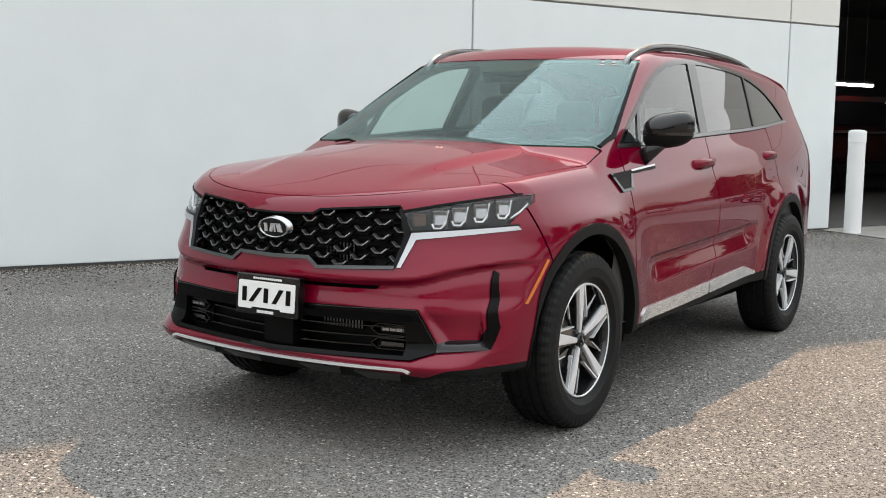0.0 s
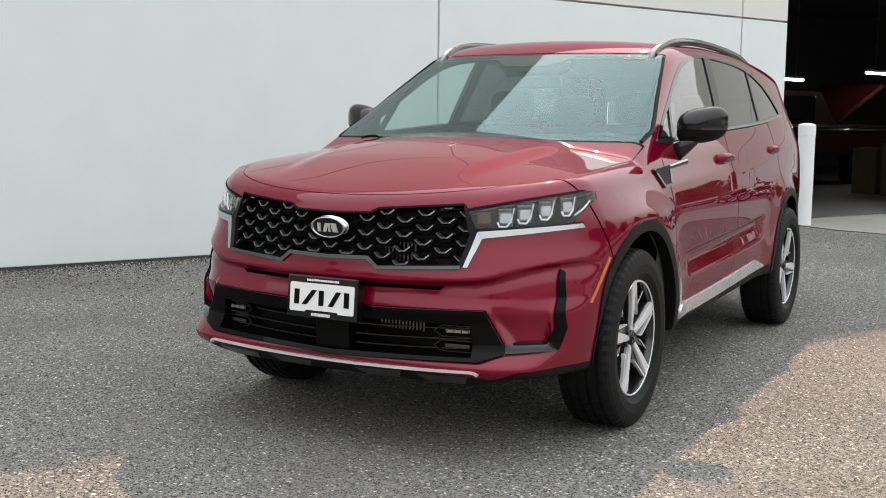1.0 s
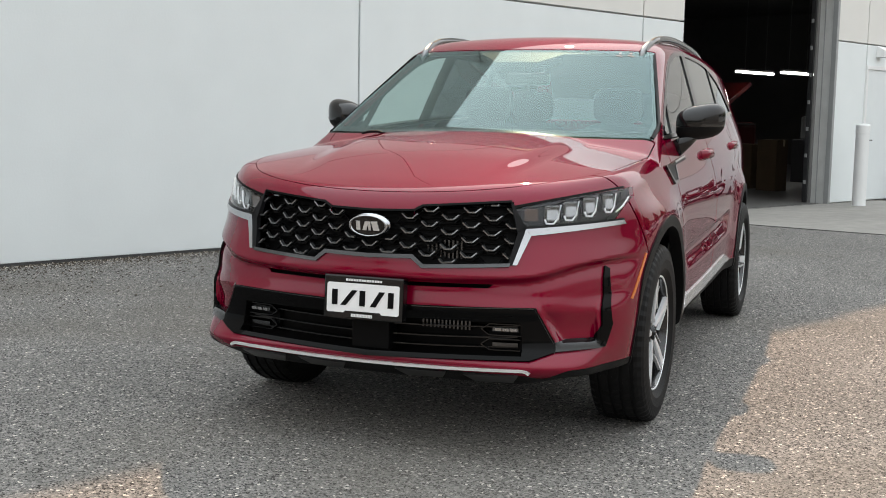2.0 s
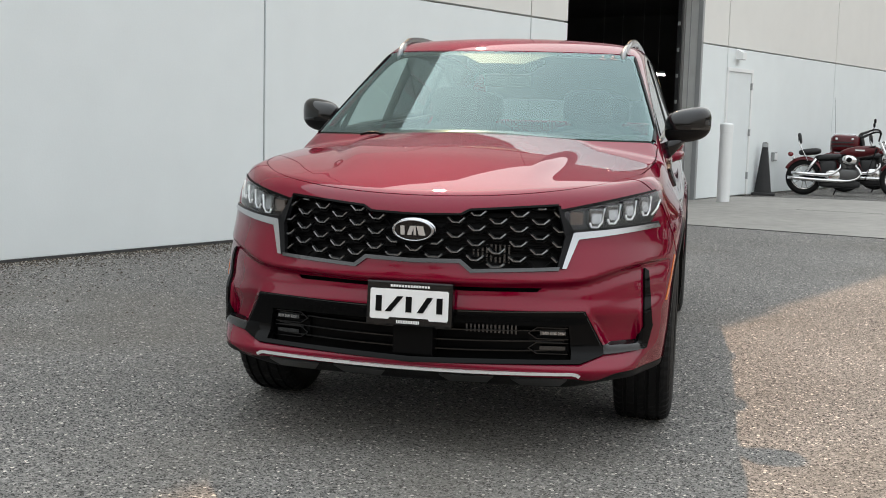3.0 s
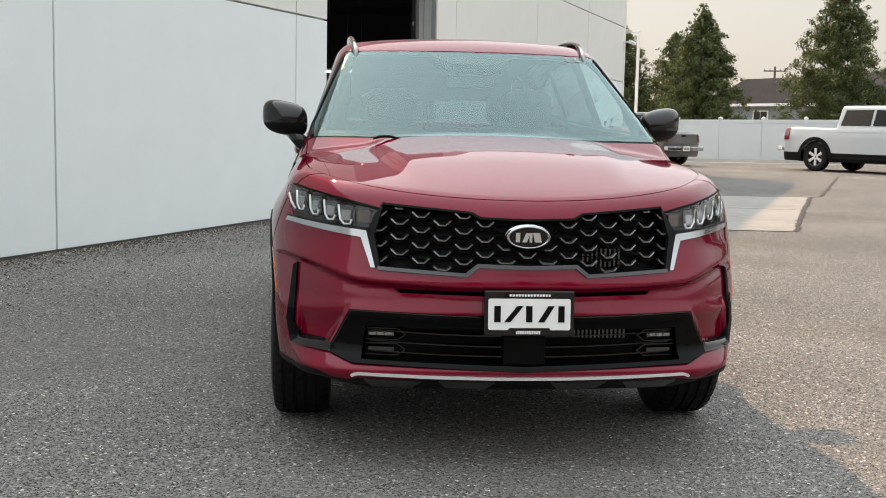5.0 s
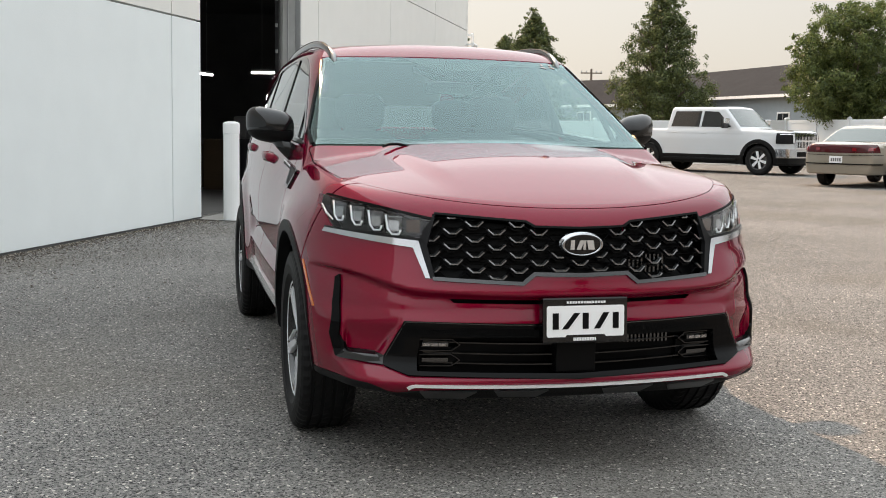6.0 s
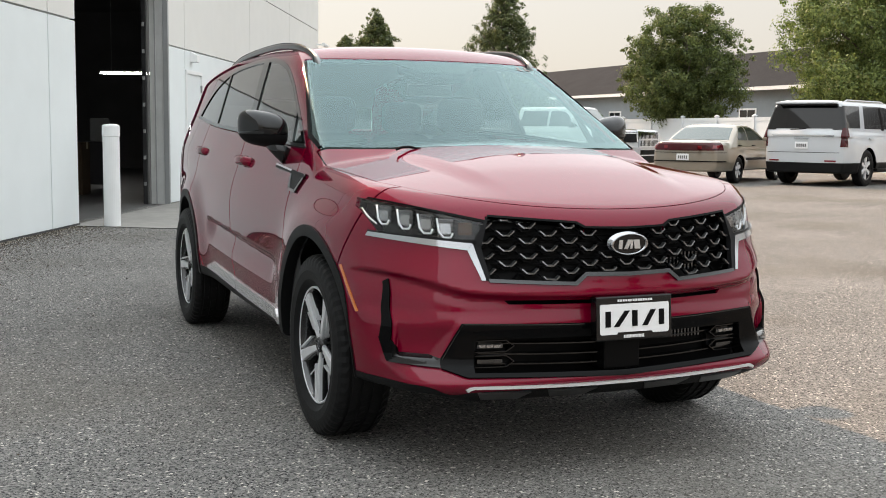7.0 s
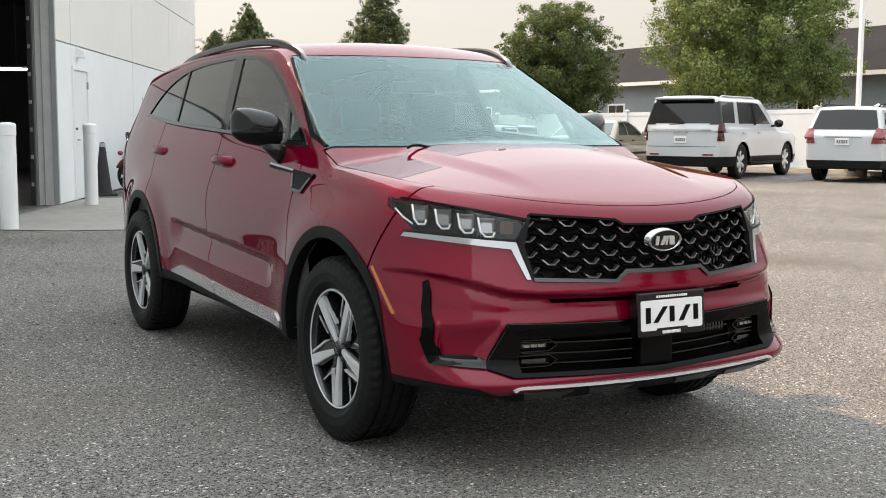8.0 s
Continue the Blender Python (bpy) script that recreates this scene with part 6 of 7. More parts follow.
# unseen backdrop behind the walk, added for the car to mirror: a row of trees before a long low house
back_tree = make_tree(-12.0, -34.0, 6.4, 5.2, 7, False, M_LEAF, "unseen green tree behind the walk, added for reflections", leaves=26000)
for x, y, k in ((-4.0, -36.0, 1.1), (5.0, -34.5, 0.95), (13.5, -35.5, 1.05), (22.0, -33.5, 1.0), (31.0, -30.0, 1.1), (-20.0, -33.0, 0.9)):
    copy_thing(back_tree, pose(x, y, -0.02, rz=47 * x) @ Matrix.Scale(k, 4))
make_house("house", Matrix.Translation((40.0, -44.0, 0.0)) @ Matrix.Rotation(radians(180), 4, "Z"), 72.0, 9.0, 3.2, 5.2, "unseen long low blue-grey house behind the walk, added for reflections")
make_house("house", Matrix.Translation((31.9, 78.0, 0.1)) @ Matrix.Rotation(radians(-91), 4, "Z"), 72.0, 9.0, 3.25, 5.3, "long low blue-grey house with a dark shingle roof")
make_house("house", Matrix.Translation((22.5, 66.0, 0.1)) @ Matrix.Rotation(radians(-68), 4, "Z"), 9.0, 7.0, 2.7, 4.4, "small blue-grey gabled house beyond the fence")


def make_pole(x, y, h, arm, label):
    p = thing("light_pole", label, "light pole", pose(x, y, 0.0))
    bm = bmesh.new()
    box(bm, -0.052, 0.052, -0.052, 0.052, 0.6, h, 0.008)
    part("mast", bm, M_WHITE, p)
    bm = bmesh.new()
    cyl(bm, (0, 0, 0), (0, 0, 0.6), 0.3, n=20)
    part("footing", bm, M_CONC, p)
    part("arm", boxm(min(arm * 0.4, 0), max(arm * 0.4, 0), -0.03, 0.03, h - 0.12, h - 0.05), M_WHITE, p)
    part("lamp_head", boxm(min(arm * 0.35, arm * 1.15), max(arm * 0.35, arm * 1.15), -0.22, 0.22, h - 0.14, h + 0.02, 0.04), mat("lamp_bronze", (0.42, 0.40, 0.38), 0.5), p)


def make_utility_pole(x, y, h):
    p = thing("utility_pole", "far brown wooden utility pole with two crossarms", "utility pole", pose(x, y, 0.0, rz=-20))
    bm = bmesh.new()
    cyl(bm, (0, 0, -0.1), (0, 0, h), 0.16, 0.11, 12)
    part("mast", bm, M_BARK, p)
    for z in (h - 0.5, h - 1.4):
        part("crossarm", boxm(-1.1, 1.1, -0.06, 0.06, z, z + 0.12), M_BARK, p)
        for u in (-1.0, -0.5, 0.5, 1.0):
            bm = bmesh.new()
            cyl(bm, (u, 0, z + 0.12), (u, 0, z + 0.30), 0.05, n=8)
            part("insulator", bm, M_FRAME_GREY, p)


make_utility_pole(-0.652 + 120 * math.sin(radians(21.25)), -4.75 + 120 * math.cos(radians(21.25)), 7.6)
make_pole(11.42, 41.2, 5.15, -1.1, "white square car-park light pole with a box lamp head")
make_pole(21.93, 16.72, 7.5, -1.1, "white square car-park light pole beside the fence")


# ---- parked vehicles: nose towards local -y, rear axle over the origin ----
def make_vehicle(name, label, m, paint, low, width, cab, roof_z, belt, axle, r, windows, ends, bed=None, clad=None, rnd=1.0, screen=None):
    """low: (y, z) spline of hood, belt and tail; cab: y at base and top of windscreen and rear window; ends: nose and tail y."""
    top = spl([p[0] for p in low], [p[1] for p in low])
    hw = width / 2
    (f0, f1), (b1, b0) = cab

    def field(x, y, z):
        a = np.abs(x)
        plan = hw - 0.10 * step01(y, ends[0] + 0.7, ends[0]) - 0.08 * rnd * step01(y, ends[1] - 0.6, ends[1])
        w = plan - 0.06 * step01(z, belt - 0.35, belt + 0.05) ** 1 - 0.05 * step01(z, 0.55, 0.25)
        for c in (-axle, 0.0):
            q = np.sqrt((y - c) ** 2 + (z - r) ** 2)
            w = w + 0.02 * np.exp(-((q - r * 1.22) / 0.12) ** 2)
        bod = smax(smax(a - w, z - top(y) + 0.03 * rnd * (a / hw) ** 2, 0.09 * rnd), smax(ends[0] + 0.16 * (a / hw) ** 3 + 0.10 * np.abs(z - 0.6) ** 2 - y, y - ends[1] + 0.10 * rnd * (a / hw) ** 3 + 0.06 * np.abs(z - 0.7) ** 2, 0.05), 0.08)
        bod = smax(bod, 0.30 - z, 0.05)
        k = (z - belt) / (roof_z - belt)
        yf, yb = f0 + (f1 - f0) * k, b0 + (b1 - b0) * k
        gw = hw - 0.07 - 0.17 * k
        g = smax(smax(a - gw, (z - roof_z + 0.05 * (a / hw) ** 2), 0.10 * rnd), smax((yf - y) * 0.75 + 0.05 * (a / hw) ** 2, (y - yb) * 0.85 + 0.04 * (a / hw) ** 2, 0.05), 0.07 * rnd)
        g = smax(g, belt - 0.15 - z, 0.02)
        f = smin(bod, g, 0.03)
        if bed:
            cav = smax(smax(a - hw + 0.13, bed[0] - y, 0.02), smax(y - bed[1], 0.75 - z, 0.02), 0.02)
            f = smax(f, -cav, 0.02)
        return f

    sk = skin_of(field, (-0.07, ends[0] - 0.1, 0.2), (hw + 0.12, ends[1] + 0.1, roof_z + 0.12), 0.032)
    full = sk
    for c in (-axle, 0.0):
        sk = sk.keep(np.where(sk.v[:, 0] > hw - 0.45, r * 1.13 - np.sqrt((sk.v[:, 1] - c) ** 2 + (sk.v[:, 2] - r) ** 2), -1.0))
    v = thing(name, label, name.replace("_", " "), m, "cars along the fence")
    if clad:
        low_sk = sk.keep(sk.v[:, 2] - clad)
        sk = sk.keep(clad - sk.v[:, 2])
        skin_part("lower_trim", whole(low_sk), M_CLAD, v, "dark lower trim")
    skin_part("body", whole(sk), paint, v)

    def patch(nm, poly, axes, material, off=0.012, cond=None, sub=None, mirror=True):
        p = full if cond is None else full.where(cond)
        p = p.inside(poly, axes)
        if not len(p.t):
            return
        for s_ in ((p, p.mirrored()) if mirror else (whole(p),)):
            skin_part(nm, s_.moved(off).rimmed(off + 0.01), material, sub or v)

    for nm, poly, mm in windows:
        patch(nm, poly, (1, 2), mm, 0.006, lambda q: hw * 0.55 - q[:, 0])
    kz = roof_z - belt
    gwt = hw - 0.30
    patch("windscreen", ((-0.001, belt + 0.06), (hw - 0.16, belt + 0.06), (gwt, roof_z - 0.09), (-0.001, roof_z - 0.07)), (0, 2), screen or M_GLOSS, 0.006, lambda q: q[:, 1] - (f1 + 0.15), mirror=False)
    patch("rear_screen", ((-0.001, belt + 0.05), (hw - 0.18, belt + 0.05), (gwt, roof_z - 0.10), (-0.001, roof_z - 0.08)), (0, 2), screen or M_GLOSS, 0.006, lambda q: (b1 - 0.12) - q[:, 1], mirror=False)
    wme = {}
    for c in (-axle, 0.0):
        for sx in (-1, 1):
            wh = thing("wheel", "alloy wheel with black tyre", "")
            wh.parent = v
            wh.matrix_basis = Matrix.Translation((sx * (hw - 0.12), c, r)) @ Matrix.Rotation(radians(90 * sx), 4, "Y") @ Matrix.Rotation(c, 4, "Z")
            if not wme:
                bm = bmesh.new()
                lathe(bm, [(r * 0.62, 0.06), (r * 0.68, 0.105), (r * 0.85, 0.115), (r * 0.96, 0.10), (r, 0.08), (r, -0.08), (r * 0.96, -0.10), (r * 0.62, -0.10)], 36)
                wme["tyre"] = (mesh_of(bm, "tyre"), M_TYRE)
                bm = bmesh.new()
                lathe(bm, [(0.0, 0.02), (r * 0.56, 0.0), (r * 0.60, 0.09), (r * 0.66, 0.10), (r * 0.67, 0.06)], 36)
                wme["rim"] = (mesh_of(bm, "rim"), M_BLACKALLOY)
                for k in range(6):
                    bm = blade(((0.03, -0.028), (r * 0.63, -0.045), (r * 0.63, 0.045), (0.03, 0.028)), 0.05, 0.085, k * math.pi / 3, 0.0, 0.004)
                    wme["spoke%d" % k] = (mesh_of(bm, "spoke"), M_ALLOY)
                for me, mm in wme.values():
                    me.materials.append(mm)
            for key, (me, mm) in wme.items():
                o = new(key.rstrip("0123456789"), me)
                o.parent = wh
    for c in (-axle, 0.0):
        part("wheel_well", boxm(-hw + 0.22, hw - 0.22, c - r * 1.1, c + r * 1.1, 0.28, r * 2.1), M_BLACKPL, v)
    return v, patch, full, hw


def plate_bars(v, y, z, tilt=0.0):
    pl = part("licence_plate", boxm(-0.155, 0.155, y - 0.006, y + 0.012, z - 0.078, z + 0.078, 0.004), M_PLATE, v, "white licence plate with plain bars")
    for k in range(5):
        part("plate_bar", boxm(-0.12 + 0.05 * k, -0.085 + 0.05 * k, y + 0.010, y + 0.016, z - 0.04, z + 0.035), M_DARKROOM, pl)


def heading(x, y, az):
    """Pose of a vehicle whose rear axle is at (x, y) and whose nose points az degrees from +y towards +x."""
    return Matrix.Translation((x, y, 0.0)) @ Matrix.Rotation(radians(180 - az), 4, "Z")


M_PWHITE = mat("white_car_paint", (0.50, 0.52, 0.54), 0.3, coat=1.0)
M_PGOLD = mat("beige_gold_paint", (0.27, 0.235, 0.185), 0.35, metal=0.4, coat=1.0)
M_PGREY = mat("dark_grey_paint", (0.085, 0.082, 0.08), 0.35, metal=0.3, coat=1.0)
M_TAIL = mat("red_tail_lamp", (0.17, 0.006, 0.010), 0.15, coat=1.0)
M_POLISHED = mat("bright_chrome", (0.62, 0.63, 0.64), 0.12, metal=1.0)
M_TAILDK = mat("dark_red_tail_lamp", (0.055, 0.003, 0.005), 0.2, spec=0.2, coat=0.5)

M_DKGLASS = mat("dark_car_glass", (0.009, 0.011, 0.0115), 0.2, spec=0.2, coat=0.6)
# second car glass: part of the sky's reflection is put into its teal base
M_PALEGLASS = mat("sky_lit_car_glass", (0.035, 0.055, 0.052), 0.2, spec=0.3, coat=1.0)
M_PALEGLASS.node_tree.nodes["Principled BSDF"].inputs["Coat IOR"].default_value = 1.33

# large white SUV
v, patch, full, hw = make_vehicle("suv", "large white SUV parked nose to the fence", heading(17.43, 17.77, 66) @ Matrix.Scale(1.045, 4), M_PWHITE,
                                  ((-4.2, 0.95), (-3.9, 1.08), (-3.3, 1.18), (-2.3, 1.22), (-1.0, 1.26), (1.1, 1.28), (1.25, 1.22)), 2.06, ((-2.45, -1.70), (1.02, 1.18)), 1.96, 1.26, 3.07, 0.415,
                                  (("front_window", ((-2.02, 1.31), (-1.42, 1.80), (-1.02, 1.83), (-0.98, 1.31)), M_DKGLASS), ("rear_window", ((-0.90, 1.31), (-0.92, 1.83), (-0.06, 1.83), (0.06, 1.31)), M_DKGLASS), ("cargo_window", ((0.30, 1.32), (0.16, 1.82), (1.0, 1.82), (1.12, 1.32)), M_DKGLASS)), (-4.15, 1.24), clad=0.54, rnd=1.25)
rear = lambda q: 0.75 - q[:, 1]
patch("window_post", ((-1.03, 1.275), (-1.03, 1.825), (-0.88, 1.825), (-0.88, 1.275)), (1, 2), M_GLOSS, 0.008, lambda q: hw * 0.55 - q[:, 0])
patch("pillar_trim", ((0.99, 1.28), (0.90, 1.80), (1.16, 1.80), (1.24, 1.28)), (1, 2), M_GLOSS, 0.007, lambda q: hw * 0.66 - q[:, 0])
patch("tail_lamp", ((0.87, 0.90), (1.06, 0.90), (1.06, 1.32), (0.90, 1.32)), (0, 2), M_TAILDK, 0.014, lambda q: 0.98 - q[:, 1])
patch("tail_reflector", ((0.55, 0.565), (0.80, 0.565), (0.80, 0.60), (0.55, 0.60)), (0, 2), M_TAIL, 0.012, rear)
patch("tailgate_bar", ((-0.001, 1.13), (0.74, 1.13), (0.74, 1.165), (-0.001, 1.165)), (0, 2), M_POLISHED, 0.02, rear, mirror=False)
patch("tailgate_seam", ((-0.001, 0.765), (0.86, 0.765), (0.86, 0.775), (-0.001, 0.775)), (0, 2), M_CLAD, 0.004, rear, mirror=False)
for k in range(5):
    part("lettering_bar", boxm(-0.17 + 0.075 * k, -0.12 + 0.075 * k, 1.225, 1.262, 1.075, 1.10), M_POLISHED, v)
bm = bmesh.new()
box(bm, -0.70, 0.70, 0.98, 1.20, 1.865, 1.915, 0.022)
part("spoiler", bm, M_PWHITE, v)
part("spoiler_lip", boxm(-0.68, 0.68, 1.16, 1.215, 1.845, 1.868, 0.006), M_GLOSS, v)
bm = bmesh.new()
tube(bm, [(0.28, 1.245, 1.285), (-0.05, 1.255, 1.30), (-0.10, 1.25, 1.31)], 0.012, 8)
part("rear_wiper", bm, M_BLACKPL, v)
plate_bars(v, 1.25, 0.93)
for sx in (-1, 1):
    bm = bmesh.new()
    blob_c = (sx * 1.17, -2.02, 1.33)
    bmesh.ops.create_uvsphere(bm, u_segments=16, v_segments=10, radius=1.0, matrix=Matrix.Translation(blob_c) @ Matrix.Diagonal((0.12, 0.07, 0.10, 1)))
    tube(bm, [(sx * 0.99, -1.98, 1.26), (sx * 1.12, -2.0, 1.28)], 0.03, 8)
    part("door_mirror", bm, M_GLOSS, v, smooth=True)
    for y in (-1.15, -0.15):
        part("door_handle", boxm(sx * 1.015 - 0.02, sx * 1.015 + 0.02, y - 0.1, y + 0.1, 1.08, 1.11, 0.008), M_PWHITE, v)
    part("running_board", boxm(min(sx * 0.88, sx * 1.06), max(sx * 0.88, sx * 1.06), -2.6, -0.5, 0.34, 0.40, 0.01), M_CLAD, v)
    bm = bmesh.new()
    tube(bm, [(sx * 0.73, -1.5, 1.905), (sx * 0.73, -1.3, 1.955), (sx * 0.73, 0.6, 1.955), (sx * 0.73, 0.8, 1.90)], 0.016, 8)
    part("roof_rail", bm, M_PWHITE, v)

# smaller white SUV
v, patch, full, hw = make_vehicle("crossover", "white crossover with red tail lamps parked by the fence", heading(19.55, 14.75, 66) @ Matrix.Scale(1.04, 4), M_PWHITE,
                                  ((-3.8, 0.9), (-3.4, 1.02), (-2.4, 1.12), (-1.0, 1.14), (0.8, 1.16), (1.0, 1.1)), 1.84, ((-2.35, -1.55), (0.62, 0.92)), 1.72, 1.14, 2.86, 0.36,
                                  (("front_window", ((-1.95, 1.18), (-1.35, 1.60), (-0.95, 1.62), (-0.92, 1.18)), M_DKGLASS), ("rear_window", ((-0.84, 1.18), (-0.86, 1.62), (-0.10, 1.60), (0.05, 1.20)), M_DKGLASS), ("cargo_window", ((0.14, 1.22), (0.0, 1.58), (0.42, 1.56), (0.62, 1.30)), M_DKGLASS)), (-3.78, 1.02), clad=0.50)
patch("tail_lamp", ((0.62, 0.88), (0.92, 0.88), (0.92, 1.18), (0.70, 1.22)), (0, 2), M_TAIL, 0.02, lambda q: 0.62 - q[:, 1])
patch("tailgate_bar", ((-0.001, 1.02), (0.42, 1.02), (0.42, 1.07), (-0.001, 1.07)), (0, 2), M_CHROME, 0.02, lambda q: 0.6 - q[:, 1], mirror=False)
plate_bars(v, 1.03, 0.92)
for sx in (-1, 1):
    bm = bmesh.new()
    tube(bm, [(sx * 0.62, -1.5, 1.69), (sx * 0.62, -1.3, 1.76), (sx * 0.62, 0.3, 1.76), (sx * 0.62, 0.45, 1.70)], 0.018, 8)
    part("roof_rail", bm, M_BLACKPL, v)

# beige saloon
v, patch, full, hw = make_vehicle("saloon_car", "beige-gold saloon car with a full-width tail lamp", heading(15.05, 19.46, 58) @ Matrix.Scale(1.02, 4), M_PGOLD,
                                  ((-3.75, 0.66), (-3.5, 0.78), (-2.2, 0.95), (-1.0, 0.99), (0.2, 1.04), (0.9, 1.05), (1.28, 0.99)), 1.85, ((-2.25, -1.30), (-0.42, 0.42)), 1.44, 1.00, 2.80, 0.325,
                                  (("front_window", ((-1.85, 1.04), (-1.20, 1.35), (-0.82, 1.37), (-0.80, 1.04)), M_DKGLASS), ("rear_window", ((-0.72, 1.04), (-0.74, 1.37), (-0.40, 1.34), (-0.12, 1.11), (-0.12, 1.05)), M_DKGLASS)), (-3.75, 1.28), rnd=1.8, screen=M_PALEGLASS)
patch("tail_lamp", ((-0.001, 0.79), (0.88, 0.80), (0.90, 0.98), (-0.001, 0.97)), (0, 2), M_TAILDK, 0.015, lambda q: 0.9 - q[:, 1], mirror=False)
for x in (0.38, 0.70):
    patch("brake_light", ((x, 0.84), (x + 0.09, 0.84), (x + 0.09, 0.91), (x, 0.91)), (0, 2), M_TAIL, 0.03, lambda q: 0.9 - q[:, 1])
patch("bumper_strip", ((-0.001, 0.53), (0.90, 0.53), (0.90, 0.555), (-0.001, 0.555)), (0, 2), M_BLACKPL, 0.02, lambda q: 0.8 - q[:, 1], mirror=False)
patch("bumper_seam", ((-0.001, 0.735), (0.90, 0.745), (0.90, 0.755), (-0.001, 0.745)), (0, 2), M_BLACKPL, 0.008, lambda q: 0.8 - q[:, 1], mirror=False)
plate_bars(v, 1.275, 0.64)
for sx in (-1, 1):
    part("side_moulding", boxm(min(sx * 0.90, sx * 0.945), max(sx * 0.90, sx * 0.945), -2.3, -0.4, 0.56, 0.62, 0.01), M_CLAD, v)
    bm = bmesh.new()
    box(bm, sx * 0.98 - 0.09, sx * 0.98 + 0.09, -1.78, -1.68, 1.02, 1.14, 0.03)
    part("door_mirror", bm, M_PGOLD, v)
    for y in (-1.0, -0.05):
        part("door_handle", boxm(sx * 0.905 - 0.02, sx * 0.905 + 0.02, y - 0.09, y + 0.09, 0.90, 0.93, 0.008), M_BLACKPL, v)

# white heavy pickup
v, patch, full, hw = make_vehicle("pickup_truck", "white crew-cab pickup with a large chrome grille", heading(14.8, 29.6, 150), M_PWHITE,
                                  ((-5.0, 1.18), (-4.8, 1.30), (-3.6, 1.36), (-2.9, 1.38), (-0.6, 1.36), (1.2, 1.36), (1.35, 1.34)), 2.08, ((-3.35, -2.65), (-0.72, -0.62)), 2.03, 1.36, 3.95, 0.44,
                                  (("front_window", ((-2.98, 1.40), (-2.45, 1.86), (-1.95, 1.88), (-1.92, 1.40)), M_DKGLASS), ("rear_window", ((-1.84, 1.40), (-1.86, 1.88), (-0.92, 1.87), (-0.82, 1.40)), M_DKGLASS)), (-4.95, 1.32), bed=(-0.45, 1.22), clad=0.57, screen=M_PALEGLASS)
front = lambda q: q[:, 1] + 4.3
patch("grille", ((-0.001, 0.80), (0.64, 0.80), (0.64, 1.27), (-0.001, 1.27)), (0, 2), M_BLACKPL, 0.015, front, mirror=False)
for poly in (((0.0, 1.24), (0.65, 1.24), (0.65, 1.285), (0.0, 1.285)), ((0.0, 0.785), (0.65, 0.785), (0.65, 0.825), (0.0, 0.825)), ((0.605, 0.825), (0.65, 0.825), (0.65, 1.24), (0.605, 1.24)), ((0.0, 0.99), (0.605, 0.99), (0.605, 1.04), (0.0, 1.04))):
    patch("grille_surround", poly, (0, 2), M_POLISHED, 0.035, front)
for k in range(7):
    patch("grille_bar", ((0.03 + 0.082 * k, 0.83), (0.066 + 0.082 * k, 0.83), (0.066 + 0.082 * k, 1.24), (0.03 + 0.082 * k, 1.24)), (0, 2), M_POLISHED, 0.026, front)
patch("headlamp", ((0.68, 0.93), (1.02, 0.93), (1.02, 1.24), (0.68, 1.24)), (0, 2), M_LAMPDARK, 0.02, lambda q: q[:, 1] + 4.5)
patch("light_guide", ((0.70, 1.19), (1.0, 1.19), (1.0, 1.215), (0.70, 1.215)), (0, 2), M_DRL, 0.03, lambda q: q[:, 1] + 4.6)
patch("light_guide", ((0.68, 0.95), (0.72, 0.95), (0.72, 1.215), (0.68, 1.215)), (0, 2), M_DRL, 0.03, lambda q: q[:, 1] + 4.6)
patch("front_bumper", ((-0.001, 0.52), (1.02, 0.52), (1.02, 0.78), (-0.001, 0.78)), (0, 2), M_CHROME, 0.04, lambda q: q[:, 1] + 4.0, mirror=False)
patch("lower_intake", ((-0.001, 0.56), (0.58, 0.56), (0.58, 0.70), (-0.001, 0.70)), (0, 2), M_BLACKPL, 0.045, front, mirror=False)
patch("tail_lamp", ((0.82, 0.95), (1.04, 0.95), (1.04, 1.34), (0.86, 1.34)), (0, 2), M_TAIL, 0.02, lambda q: 1.0 - q[:, 1])
for c in (-3.95, 0.0):
    ring_ = full.where(lambda q: hw - 0.4 - q[:, 0]).where(lambda q: np.maximum(np.sqrt((q[:, 1] - c) ** 2 + (q[:, 2] - 0.44) ** 2) - 0.61, 0.50 - np.sqrt((q[:, 1] - c) ** 2 + (q[:, 2] - 0.44) ** 2)))
    for s_ in (ring_, ring_.mirrored()):
        skin_part("arch_trim", s_.moved(0.015).rimmed(0.03), M_CLAD, v)
for sx in (-1, 1):
    bm = bmesh.new()
    box(bm, sx * 1.20 - 0.12, sx * 1.20 + 0.12, -2.95, -2.83, 1.36, 1.66, 0.03)
    dm = part("door_mirror", bm, M_GLOSS, v)
    bm = bmesh.new()
    box(bm, sx * 1.20 - 0.125, sx * 1.20 + 0.125, -2.99, -2.90, 1.50, 1.66, 0.03)
    part("mirror_cap", bm, M_POLISHED, dm, "chrome mirror cap")
    bm = bmesh.new()
    tube(bm, [(sx * 0.98, -2.86, 1.42), (sx * 1.12, -2.88, 1.44)], 0.04, 8)
    part("mirror_arm", bm, M_GLOSS, dm)
    part("running_board", boxm(min(sx * 0.92, sx * 1.06), max(sx * 0.92, sx * 1.06), -3.2, -0.6, 0.40, 0.46, 0.01), M_CLAD, v)
    for y in (-2.05, -1.0):
        part("door_handle", boxm(sx * 1.0 - 0.025, sx * 1.0 + 0.025, y - 0.1, y + 0.1, 1.20, 1.235, 0.008), M_PWHITE, v)

part("rear_bumper", boxm(-0.98, 0.98, 1.26, 1.46, 0.60, 0.74, 0.03), M_POLISHED, v, "chrome step bumper")

